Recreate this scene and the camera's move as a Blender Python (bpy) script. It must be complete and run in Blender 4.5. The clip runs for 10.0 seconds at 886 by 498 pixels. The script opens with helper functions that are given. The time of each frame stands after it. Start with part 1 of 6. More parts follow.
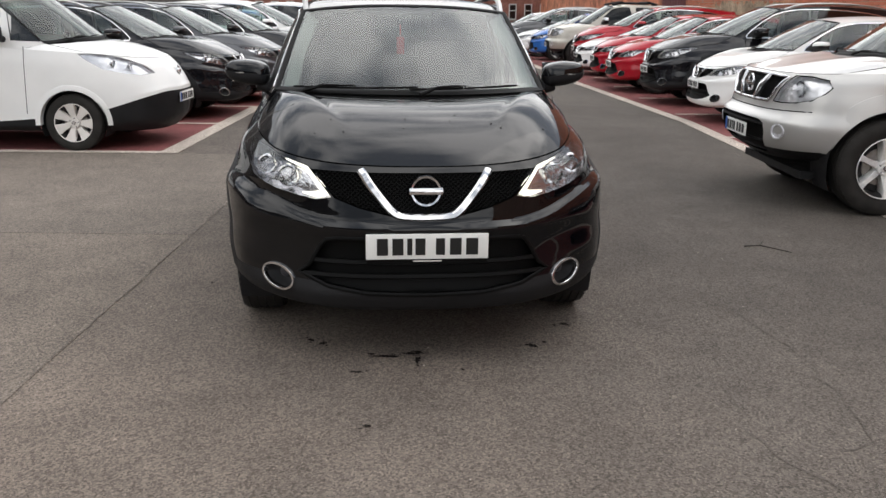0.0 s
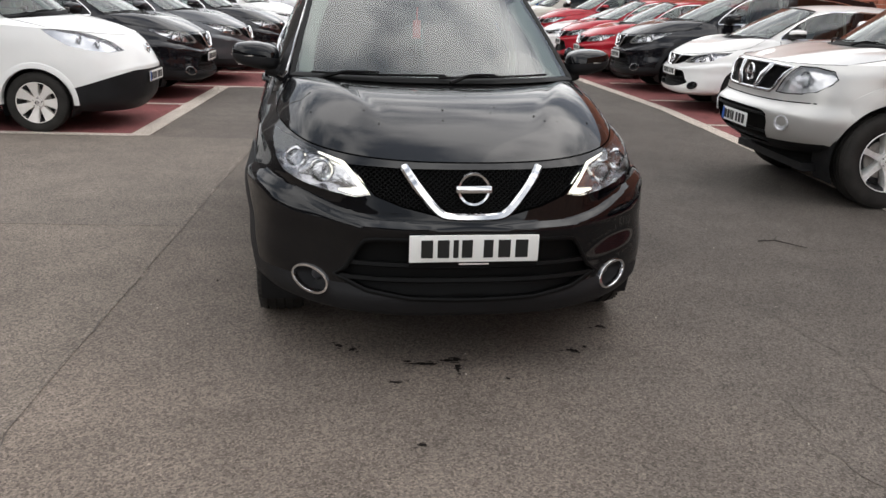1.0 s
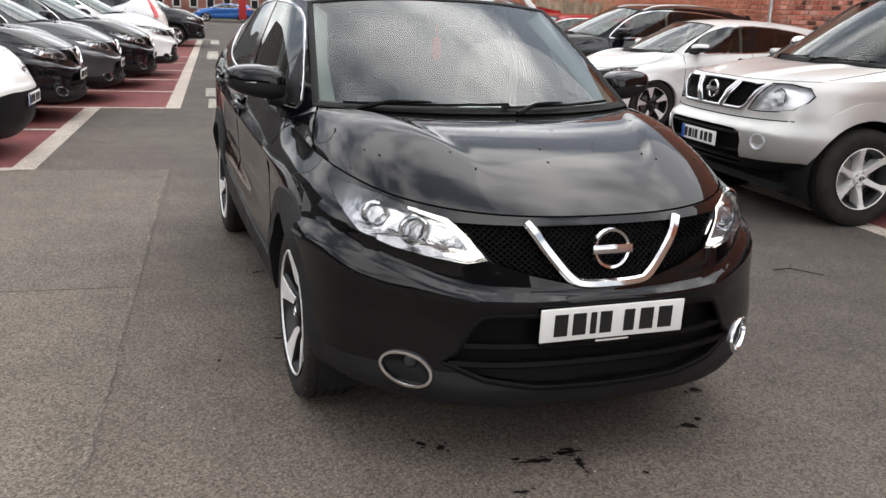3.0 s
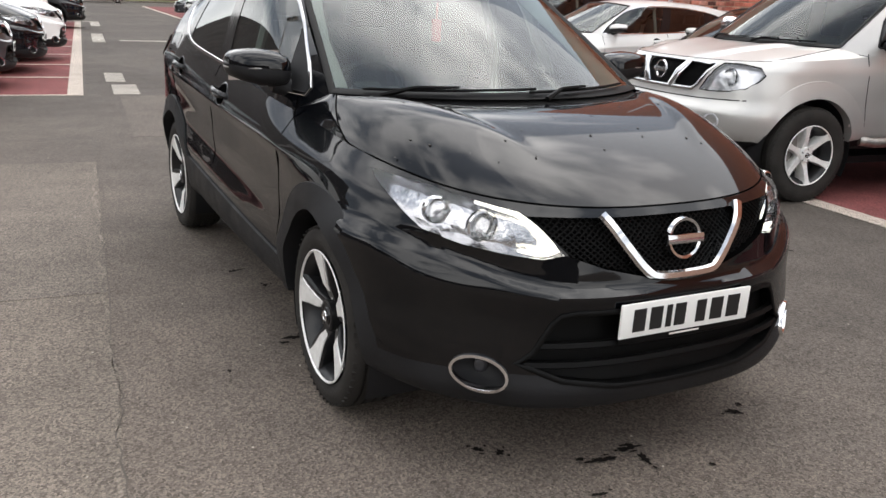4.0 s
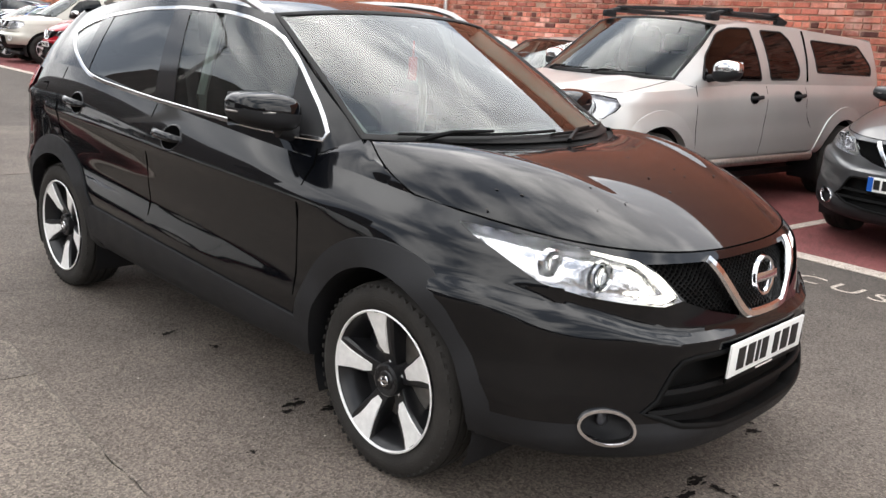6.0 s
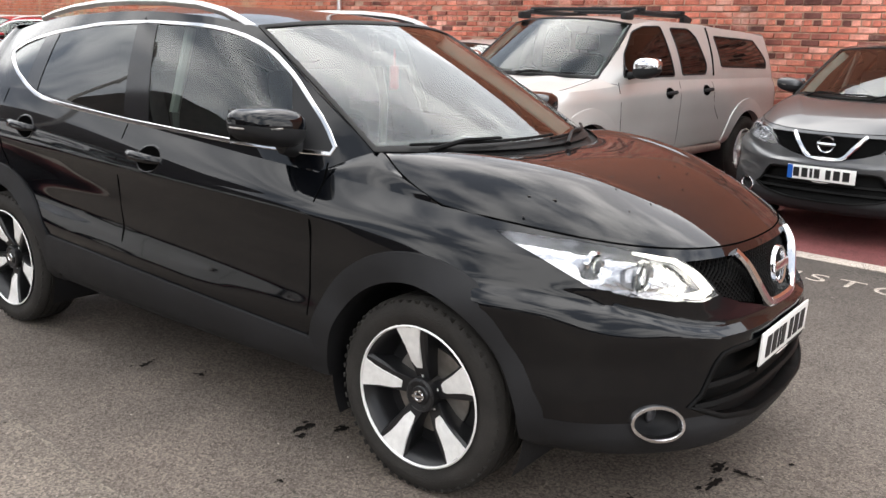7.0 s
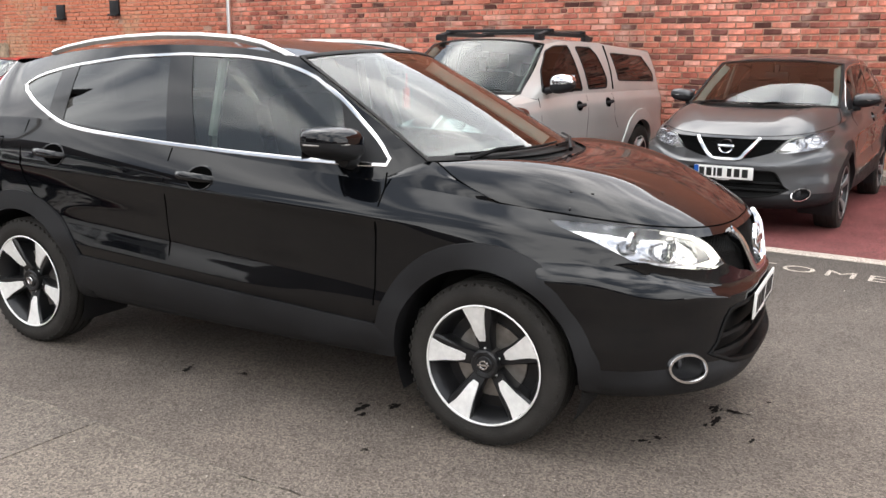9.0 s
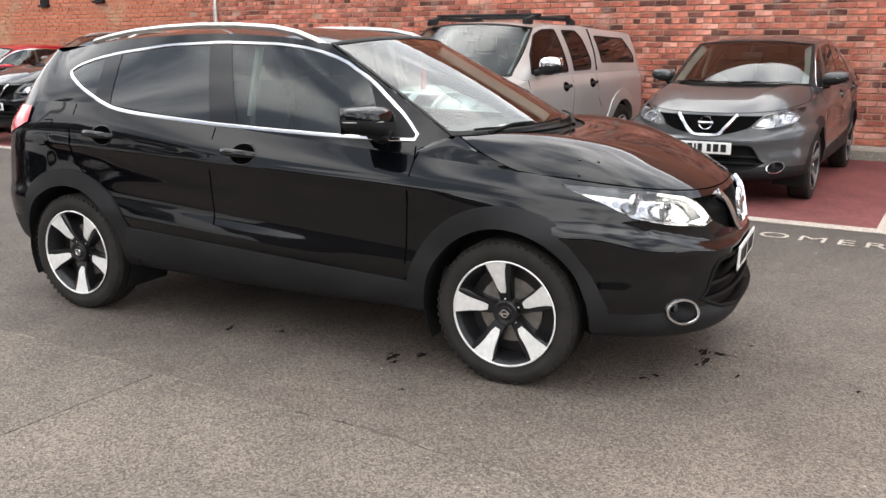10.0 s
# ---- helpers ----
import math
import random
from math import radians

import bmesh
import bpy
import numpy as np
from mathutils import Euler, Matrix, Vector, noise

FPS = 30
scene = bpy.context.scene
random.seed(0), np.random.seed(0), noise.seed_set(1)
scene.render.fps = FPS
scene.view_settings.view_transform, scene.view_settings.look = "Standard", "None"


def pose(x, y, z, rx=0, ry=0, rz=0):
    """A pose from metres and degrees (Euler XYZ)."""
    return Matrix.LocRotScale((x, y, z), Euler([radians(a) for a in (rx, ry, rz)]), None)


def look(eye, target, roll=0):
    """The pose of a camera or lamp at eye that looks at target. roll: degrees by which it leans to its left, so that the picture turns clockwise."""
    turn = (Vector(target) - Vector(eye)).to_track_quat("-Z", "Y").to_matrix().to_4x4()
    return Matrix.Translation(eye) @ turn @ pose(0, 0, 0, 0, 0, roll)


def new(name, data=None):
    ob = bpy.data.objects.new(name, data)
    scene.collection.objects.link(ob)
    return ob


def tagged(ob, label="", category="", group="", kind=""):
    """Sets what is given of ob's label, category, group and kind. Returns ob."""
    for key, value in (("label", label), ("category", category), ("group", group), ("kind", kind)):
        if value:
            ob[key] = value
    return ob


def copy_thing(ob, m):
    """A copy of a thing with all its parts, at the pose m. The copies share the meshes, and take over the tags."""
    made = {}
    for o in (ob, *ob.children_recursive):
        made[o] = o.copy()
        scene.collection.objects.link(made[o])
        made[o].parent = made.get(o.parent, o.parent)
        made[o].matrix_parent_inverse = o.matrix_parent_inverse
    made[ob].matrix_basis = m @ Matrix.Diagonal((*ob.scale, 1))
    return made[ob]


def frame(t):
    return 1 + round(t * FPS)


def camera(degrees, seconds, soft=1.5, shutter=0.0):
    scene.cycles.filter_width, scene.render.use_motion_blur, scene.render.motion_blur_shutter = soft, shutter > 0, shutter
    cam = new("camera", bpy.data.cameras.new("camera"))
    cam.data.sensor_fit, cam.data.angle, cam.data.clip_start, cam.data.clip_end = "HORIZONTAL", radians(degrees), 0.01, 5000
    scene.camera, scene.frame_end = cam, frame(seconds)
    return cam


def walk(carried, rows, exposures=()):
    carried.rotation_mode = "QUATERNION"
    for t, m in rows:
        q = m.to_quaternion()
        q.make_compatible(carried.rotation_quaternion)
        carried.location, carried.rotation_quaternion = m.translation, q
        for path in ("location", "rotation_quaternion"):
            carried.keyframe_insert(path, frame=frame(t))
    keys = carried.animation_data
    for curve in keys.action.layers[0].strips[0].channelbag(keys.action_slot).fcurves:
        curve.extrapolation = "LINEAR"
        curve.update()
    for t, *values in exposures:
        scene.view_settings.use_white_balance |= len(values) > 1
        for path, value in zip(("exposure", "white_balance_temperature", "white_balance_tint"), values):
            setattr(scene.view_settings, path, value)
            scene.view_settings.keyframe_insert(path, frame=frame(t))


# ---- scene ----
cam = camera(54.2, 10.0)
METRES, EYE, TILT, LEAN, TURN = 5.433, 1.51, 0.4, -0.5, 0.0
ROWS = [
    (0.0, 0.0, 0.0, 0.0, 0.04, -15.78, -0.13),
    (0.5, -0.0322, 0.0232, 0.0008, -2.41, -16.72, -0.47),
    (1.0, -0.0746, 0.0492, 0.0022, -3.35, -17.03, -1.34),
    (1.5, -0.1053, 0.0989, -0.0007, -4.3, -16.29, -2.19),
    (2.0, -0.1404, 0.1333, -0.0012, -7.8, -15.43, -2.56),
    (2.5, -0.191, 0.1644, 0.0021, -12.36, -15.52, -2.59),
    (3.0, -0.2331, 0.2082, -0.0023, -14.14, -16.02, -1.76),
    (4.5, -0.3631, 0.3033, -0.0062, -26.26, -17.08, -2.68),
    (5.0, -0.4025, 0.3418, -0.0048, -30.08, -16.63, -3.48),
    (5.5, -0.4478, 0.3695, -0.0029, -35.35, -15.57, -3.89),
    (7.0, -0.5409, 0.466, -0.0043, -47.72, -14.27, -1.82),
    (7.5, -0.5747, 0.4865, -0.0049, -52.99, -13.62, -2.1),
    (8.0, -0.5987, 0.5146, -0.0081, -54.23, -13.03, -2.57),
    (8.5, -0.6481, 0.5207, -0.0046, -56.36, -12.34, -2.66),
    (9.0, -0.6952, 0.5056, -0.0011, -56.96, -12.88, -0.64),
    (9.5, -0.7357, 0.4856, 0.0021, -56.93, -13.82, 1.21),
    (10.0, -0.7901, 0.4913, 0.002, -58.69, -13.95, -0.12),
]
walk(cam, [(t, pose(0, 0, EYE, TILT, LEAN, TURN) @ pose(METRES * x, METRES * y, METRES * z, 90 + pitch, roll, yaw)) for t, x, y, z, yaw, pitch, roll in ROWS],
     [(0.0, -0.24), (2.5, -0.08), (4.5, 0.24), (5.0, 0.38), (5.5, 0.44), (7.0, 0.57), (8.5, 0.62), (10.0, 0.53)])

# ---- world, sun, exposure ----
SUN_EL, SUN_AZ = 48.0, 75.0
world = bpy.data.worlds.new("sky")
scene.world = world
world.use_nodes = True
wn, wl = world.node_tree.nodes, world.node_tree.links
bg = wn["Background"]
sky = wn.new("ShaderNodeTexSky")
sky.sky_type = "NISHITA"
sky.sun_disc = False
sky.sun_elevation, sky.sun_rotation = radians(SUN_EL), radians(SUN_AZ)
sky.air_density, sky.dust_density = 1.2, 2.5
geo = wn.new("ShaderNodeTexCoord")
cl_map = wn.new("ShaderNodeMapping")
cl_map.inputs["Scale"].default_value = (1.0, 1.0, 2.4)
cl_noise = wn.new("ShaderNodeTexNoise")
cl_noise.inputs["Scale"].default_value = 2.3
cl_noise.inputs["Detail"].default_value = 4.0
cl_noise.inputs["Roughness"].default_value = 0.5
cl_ramp = wn.new("ShaderNodeValToRGB")
cl_ramp.color_ramp.elements[0].position, cl_ramp.color_ramp.elements[0].color = 0.42, (4.1, 4.5, 5.2, 1)
cl_ramp.color_ramp.elements[1].position, cl_ramp.color_ramp.elements[1].color = 0.60, (18.6, 18.4, 18.2, 1)
cl_mix = wn.new("ShaderNodeMixRGB")
cl_mix.inputs["Fac"].default_value = 0.88
wl.new(geo.outputs["Generated"], cl_map.inputs["Vector"])
wl.new(cl_map.outputs["Vector"], cl_noise.inputs["Vector"])
wl.new(cl_noise.outputs["Fac"], cl_ramp.inputs["Fac"])
wl.new(sky.outputs["Color"], cl_mix.inputs[1])
wl.new(cl_ramp.outputs["Color"], cl_mix.inputs[2])
wl.new(cl_mix.outputs["Color"], bg.inputs["Color"])
# the cloud is brightest towards the veiled sun
dotp, pw, mr, cm = wn.new("ShaderNodeVectorMath"), wn.new("ShaderNodeMath"), wn.new("ShaderNodeMapRange"), wn.new("ShaderNodeMixRGB")
dotp.operation, pw.operation, cm.blend_type = "DOT_PRODUCT", "POWER", "MULTIPLY"
dotp.inputs[1].default_value = (math.sin(radians(SUN_AZ)) * math.cos(radians(SUN_EL)), math.cos(radians(SUN_AZ)) * math.cos(radians(SUN_EL)), math.sin(radians(SUN_EL)))
mr.inputs["From Min"].default_value, mr.inputs["From Max"].default_value = -0.4, 1.0
mr.inputs["To Min"].default_value, mr.inputs["To Max"].default_value = 0.0, 1.0
pw.inputs[1].default_value = 2.2
gain = wn.new("ShaderNodeMath")
gain.operation = "MULTIPLY_ADD"
gain.inputs[1].default_value, gain.inputs[2].default_value = 0.95, 1.1
wl.new(geo.outputs["Generated"], dotp.inputs[0])
wl.new(dotp.outputs["Value"], mr.inputs["Value"])
wl.new(mr.outputs["Result"], pw.inputs[0])
wl.new(pw.outputs[0], gain.inputs[0])
cm.inputs[0].default_value = 1.0
wl.new(cl_ramp.outputs["Color"], cm.inputs[1])
wl.new(gain.outputs[0], cm.inputs[2])
wl.new(cm.outputs["Color"], cl_mix.inputs[2])
bg.inputs["Strength"].default_value = 0.126
sun_data = bpy.data.lights.new("sun", "SUN")
sun_data.energy, sun_data.angle, sun_data.color = 0.7, radians(60), (1.0, 0.94, 0.86)
sun = new("sun", sun_data)
SUN_DIR = Vector((math.sin(radians(SUN_AZ)) * math.cos(radians(SUN_EL)), math.cos(radians(SUN_AZ)) * math.cos(radians(SUN_EL)), math.sin(radians(SUN_EL))))
sun.matrix_basis = look(SUN_DIR * 50, (0, 0, 0))
sun["kind"] = "structure"

# ---- materials ----
def mat(name, color, rough=0.5, metal=0.0, vary=0.12, scale=8.0, bump=0.0, bscale=60.0, coat=0.0, trans=0.0, emit=0.0, spec=0.5, fleck=0.0, fscale=300.0, ior=1.45, rvary=0.0):
    """A surface with two scales of colour variation, fine relief and optional lacquer."""
    m = bpy.data.materials.new(name)
    m.use_nodes = True
    n, l = m.node_tree.nodes, m.node_tree.links
    b = n["Principled BSDF"]
    b.inputs["Roughness"].default_value, b.inputs["Metallic"].default_value = rough, metal
    b.inputs["Coat Weight"].default_value, b.inputs["Transmission Weight"].default_value = coat, trans
    b.inputs["Coat Roughness"].default_value = 0.035
    b.inputs["Specular IOR Level"].default_value, b.inputs["IOR"].default_value = spec, ior
    tc = n.new("ShaderNodeTexCoord")
    a = n.new("ShaderNodeTexNoise")
    a.inputs["Scale"].default_value, a.inputs["Detail"].default_value = scale, 6
    l.new(tc.outputs["Object"], a.inputs["Vector"])
    ramp = n.new("ShaderNodeMapRange")
    ramp.inputs["From Min"].default_value, ramp.inputs["From Max"].default_value = 0.3, 0.7
    ramp.inputs["To Min"].default_value, ramp.inputs["To Max"].default_value = 1 - vary, 1 + vary
    l.new(a.outputs["Fac"], ramp.inputs["Value"])
    mul = n.new("ShaderNodeMixRGB")
    mul.blend_type, mul.inputs[0].default_value, mul.inputs[1].default_value = "MULTIPLY", 1.0, (*color, 1)
    l.new(ramp.outputs["Result"], mul.inputs[2])
    out = mul.outputs["Color"]
    if fleck:
        f = n.new("ShaderNodeTexNoise")
        f.inputs["Scale"].default_value, f.inputs["Detail"].default_value = fscale, 2
        l.new(tc.outputs["Object"], f.inputs["Vector"])
        fr = n.new("ShaderNodeMapRange")
        fr.inputs["From Min"].default_value, fr.inputs["From Max"].default_value = 0.3, 0.7
        fr.inputs["To Min"].default_value, fr.inputs["To Max"].default_value = 1 - fleck, 1 + fleck
        l.new(f.outputs["Fac"], fr.inputs["Value"])
        m2 = n.new("ShaderNodeMixRGB")
        m2.blend_type, m2.inputs[0].default_value = "MULTIPLY", 1.0
        l.new(out, m2.inputs[1])
        l.new(fr.outputs["Result"], m2.inputs[2])
        out = m2.outputs["Color"]
    l.new(out, b.inputs["Base Color"])
    if rvary:
        rr = n.new("ShaderNodeMapRange")
        rr.inputs["From Min"].default_value, rr.inputs["From Max"].default_value = 0.35, 0.7
        rr.inputs["To Min"].default_value, rr.inputs["To Max"].default_value = rough, rough + rvary
        l.new(a.outputs["Fac"], rr.inputs["Value"])
        l.new(rr.outputs["Result"], b.inputs["Roughness"])
    if emit:
        l.new(out, b.inputs["Emission Color"])
        b.inputs["Emission Strength"].default_value = emit
    if bump:
        t = n.new("ShaderNodeTexNoise")
        t.inputs["Scale"].default_value, t.inputs["Detail"].default_value = bscale, 4
        l.new(tc.outputs["Object"], t.inputs["Vector"])
        bp = n.new("ShaderNodeBump")
        bp.inputs["Strength"].default_value, bp.inputs["Distance"].default_value = bump, 0.01
        l.new(t.outputs["Fac"], bp.inputs["Height"])
        l.new(bp.outputs["Normal"], b.inputs["Normal"])
    return m


def paint(name, color, metal=0.0, rough=0.35, dust=0.05):
    return mat(name, color, rough, metal, 0.05, 2.0, 0.0, coat=0.8, spec=0.02, fleck=0.06 if metal else 0.0, fscale=900, rvary=dust)


PAINT_BLACK = paint("black_paint", (0.0013, 0.0016, 0.0024), 0.0, 0.3)
PAINT_DARK = paint("dark_black_paint", (0.008, 0.008, 0.01), 0.2, 0.3)
PAINT_GREY = paint("grey_metallic_paint", (0.076, 0.077, 0.08), 0.6, 0.36)
PAINT_DGREY = paint("dark_grey_metallic_paint", (0.07, 0.072, 0.078), 0.6, 0.38)
PAINT_SILVER = paint("silver_paint", (0.54, 0.53, 0.51), 0.55, 0.36)
PAINT_WHITE = paint("white_paint", (0.81, 0.805, 0.785), 0.0, 0.35)
PAINT_RED = paint("red_paint", (0.34, 0.008, 0.018), 0.1, 0.35)
PAINT_BLUE = paint("blue_paint", (0.03, 0.13, 0.42), 0.2, 0.35)
PAINT_BEIGE = paint("pale_beige_paint", (0.5, 0.48, 0.42), 0.4, 0.4)
PLASTIC = mat("black_plastic", (0.0105, 0.0105, 0.0115), 0.5, 0, 0.25, 7, 0.15, 300, spec=0.3, rvary=0.15)
GLOSS_BLACK = mat("gloss_black_trim", (0.008, 0.008, 0.009), 0.12, 0, 0.05)
RUBBER = mat("tyre_rubber", (0.023, 0.021, 0.019), 0.75, 0, 0.25, 9, 0.3, 140, spec=0.3, fleck=0.2)
GAP = mat("panel_gap", (0.002, 0.002, 0.002), 0.9, 0, 0.02, spec=0.0)
CHROME = mat("chrome", (0.66, 0.66, 0.67), 0.1, 1.0, 0.04, 20)
SATIN = mat("satin_aluminium", (0.72, 0.71, 0.7), 0.32, 1.0, 0.05, 30)
RAIL = mat("satin_roof_rail", (0.5, 0.49, 0.48), 0.4, 1.0, 0.08, 30)
MACHINED = mat("machined_alloy", (0.8, 0.79, 0.77), 0.45, 0.3, 0.08, 40, 0.1, 300)
RIM_DARK = mat("dark_rim_paint", (0.012, 0.012, 0.013), 0.3, 0.1, 0.2, 20)
RIM_DULL = mat("dull_alloy", (0.22, 0.22, 0.22), 0.45, 0.5, 0.2, 30)
DISC = mat("brake_disc", (0.3, 0.28, 0.26), 0.4, 0.9, 0.2, 30, 0.2, 200)
REFLECTOR = mat("lamp_reflector", (0.74, 0.74, 0.76), 0.28, 0.55, 0.35, 25)
LAMP_CHROME = mat("lamp_chrome", (0.62, 0.62, 0.64), 0.1, 0.9, 0.12, 18, 0.7, 13)
LAMP_CLEAR = mat("clear_lamp_chrome", (0.8, 0.8, 0.82), 0.16, 0.6, 0.15, 30, 0.5, 24)
LAMP_DARK = mat("lamp_housing", (0.05, 0.05, 0.055), 0.3, 0.3, 0.1)
DRL = mat("daytime_light", (1.0, 0.97, 0.86), 0.4, 0, 0.02, emit=1.5)
RED_LENS = mat("red_lens", (0.6, 0.02, 0.03), 0.12, 0, 0.1, 40, coat=1.0)
PLATE_WHITE = mat("plate_white", (0.8, 0.8, 0.77), 0.35, 0, 0.04, 10)
PLATE_INK = mat("plate_ink", (0.01, 0.01, 0.01), 0.5, 0, 0.05)
PLATE_BLUE = mat("plate_blue", (0.01, 0.09, 0.4), 0.4, 0, 0.05)
CABIN = mat("dark_cabin_trim", (0.02, 0.02, 0.021), 0.7, 0, 0.15, 15, 0.02, 300)
FABRIC = mat("dark_seat_fabric", (0.035, 0.035, 0.038), 0.9, 0, 0.2, 20, 0.04, 200)
PALE_TRIM = mat("pale_pillar_trim", (0.32, 0.32, 0.3), 0.7, 0, 0.08)
TAG_RED = mat("red_tag", (0.45, 0.03, 0.03), 0.6, 0, 0.1)
PAPER = mat("paper", (0.72, 0.68, 0.64), 0.7, 0, 0.06)


def glass(name, tint, dark, ior=1.58):
    """Thin automotive glass: clear tinted film with a real mirror coat."""
    m = bpy.data.materials.new(name)
    m.use_nodes = True
    n, l = m.node_tree.nodes, m.node_tree.links
    n.remove(n["Principled BSDF"])
    tr, gl, fr, mx = n.new("ShaderNodeBsdfTransparent"), n.new("ShaderNodeBsdfGlossy"), n.new("ShaderNodeFresnel"), n.new("ShaderNodeMixShader")
    tr.inputs["Color"].default_value = (*[c * dark for c in tint], 1)
    gl.inputs["Roughness"].default_value = 0.01
    gl.inputs["Color"].default_value = (0.95, 0.97, 0.97, 1)
    fr.inputs["IOR"].default_value = ior
    l.new(fr.outputs[0], mx.inputs[0])
    l.new(tr.outputs[0], mx.inputs[1])
    l.new(gl.outputs[0], mx.inputs[2])
    l.new(mx.outputs[0], n["Material Output"].inputs["Surface"])
    return m


GLASS = glass("windscreen_glass", (0.85, 1.0, 0.95), 0.9, 1.65)
GLASS_PLAIN = glass("plain_windscreen_glass", (0.85, 1.0, 0.95), 0.7, 1.42)
GLASS_SIDE = glass("side_glass", (0.85, 1.0, 0.95), 0.72, 1.65)
GLASS_DARK = glass("privacy_glass", (0.9, 0.95, 1.0), 0.05, 1.7)
GLASS_BLACK = glass("dark_glass", (0.9, 0.95, 1.0), 0.05, 1.42)
LENS = glass("lamp_lens", (1, 1, 1), 0.95, 1.4)


def ground_mat(name, color, dark, light, fade=None):
    """Worn ground: large patches, stains, stone chips and fine relief."""
    m = bpy.data.materials.new(name)
    m.use_nodes = True
    n, l = m.node_tree.nodes, m.node_tree.links
    b = n["Principled BSDF"]
    b.inputs["Roughness"].default_value = 0.88
    b.inputs["Specular IOR Level"].default_value = 0.3
    tc = n.new("ShaderNodeTexCoord")

    def noise_at(scale, detail, lo, hi, a, c, kind="n", rough=0.5):
        if kind == "n":
            t = n.new("ShaderNodeTexNoise")
            t.inputs["Detail"].default_value = detail
            t.inputs["Roughness"].default_value = rough
            o = t.outputs["Fac"]
        else:
            t = n.new("ShaderNodeTexVoronoi")
            o = t.outputs["Color"]
        t.inputs["Scale"].default_value = scale
        l.new(tc.outputs["Object"], t.inputs["Vector"])
        r = n.new("ShaderNodeMapRange")
        r.inputs["From Min"].default_value, r.inputs["From Max"].default_value = lo, hi
        r.inputs["To Min"].default_value, r.inputs["To Max"].default_value = a, c
        l.new(o, r.inputs["Value"])
        return r.outputs["Result"], t
    col = None
    big, _ = noise_at(0.35, 5, 0.3, 0.7, 1 - dark, 1 + light)
    mid, _ = noise_at(2.6, 6, 0.3, 0.72, 1 - 0.7 * dark, 1 + 0.5 * light)
    chips, tv = noise_at(125, 1, 0.1, 0.9, 0.5, 1.54, "v")
    fine, tf = noise_at(260, 3, 0.3, 0.7, 0.6, 1.4)
    pale, _ = noise_at(60, 2, 0.64, 0.76, 1.0, 1.7)
    out = None
    for k in (big, mid, chips, fine, pale):
        mx = n.new("ShaderNodeMixRGB")
        mx.blend_type, mx.inputs[0].default_value = "MULTIPLY", 1.0
        if out is None:
            mx.inputs[1].default_value = (*color, 1)
        else:
            l.new(out, mx.inputs[1])
        l.new(k, mx.inputs[2])
        out = mx.outputs["Color"]
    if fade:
        # the base colour shifts raggedly through the later tones along one direction
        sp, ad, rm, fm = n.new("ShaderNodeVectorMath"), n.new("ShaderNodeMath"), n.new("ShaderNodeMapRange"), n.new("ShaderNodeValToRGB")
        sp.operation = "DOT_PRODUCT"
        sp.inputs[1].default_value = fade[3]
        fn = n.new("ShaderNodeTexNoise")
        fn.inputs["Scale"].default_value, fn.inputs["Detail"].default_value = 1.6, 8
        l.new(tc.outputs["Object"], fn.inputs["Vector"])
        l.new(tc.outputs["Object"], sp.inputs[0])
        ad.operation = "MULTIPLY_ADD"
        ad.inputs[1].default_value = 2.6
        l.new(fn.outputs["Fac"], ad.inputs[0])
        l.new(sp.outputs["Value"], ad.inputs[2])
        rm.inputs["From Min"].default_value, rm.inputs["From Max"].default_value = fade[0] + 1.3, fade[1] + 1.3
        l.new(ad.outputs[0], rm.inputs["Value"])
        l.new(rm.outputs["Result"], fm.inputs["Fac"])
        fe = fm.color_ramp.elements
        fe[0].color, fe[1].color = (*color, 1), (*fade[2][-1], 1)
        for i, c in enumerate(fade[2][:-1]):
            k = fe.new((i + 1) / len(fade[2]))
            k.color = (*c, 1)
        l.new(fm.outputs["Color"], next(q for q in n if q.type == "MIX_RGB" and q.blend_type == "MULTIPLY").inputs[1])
    l.new(out, b.inputs["Base Color"])
    bp = n.new("ShaderNodeBump")
    bp.inputs["Strength"].default_value, bp.inputs["Distance"].default_value = 0.5, 0.006
    l.new(tf.outputs["Fac"], bp.inputs["Height"])
    bp2 = n.new("ShaderNodeBump")
    bp2.inputs["Strength"].default_value, bp2.inputs["Distance"].default_value = 0.5, 0.005
    l.new(tv.outputs["Distance"], bp2.inputs["Height"])
    l.new(bp.outputs["Normal"], bp2.inputs["Normal"])
    l.new(bp2.outputs["Normal"], b.inputs["Normal"])
    return m


# the asphalt tone gets darker towards the east and north
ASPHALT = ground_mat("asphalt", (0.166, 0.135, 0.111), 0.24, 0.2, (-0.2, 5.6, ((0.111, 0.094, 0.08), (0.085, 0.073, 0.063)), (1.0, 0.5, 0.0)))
ASPHALT_DARK = ground_mat("dark_asphalt", (0.152, 0.128, 0.107), 0.22, 0.16)
ASPHALT_MID = ground_mat("brown_asphalt", (0.116, 0.098, 0.084), 0.25, 0.2)
MAROON = mat("maroon_paint", (0.11, 0.025, 0.025), 0.6, 0, 0.2, 6)
ASPHALT_PALE = ground_mat("pale_asphalt", (0.166, 0.138, 0.114), 0.26, 0.2)
RED_SURFACE = ground_mat("red_bay_surface", (0.19, 0.06, 0.058), 0.32, 0.22)
LINE_PAINT = ground_mat("worn_line_paint", (0.46, 0.4, 0.345), 0.2, 0.12)
MARK_PAINT = ground_mat("faded_mark_paint", (0.36, 0.33, 0.29), 0.3, 0.2)
CONCRETE = ground_mat("kerb_concrete", (0.3, 0.27, 0.23), 0.25, 0.2)
DARK_SLAT = mat("dark_slat", (0.004, 0.004, 0.004), 0.5, 0, 0.1, spec=0.12)
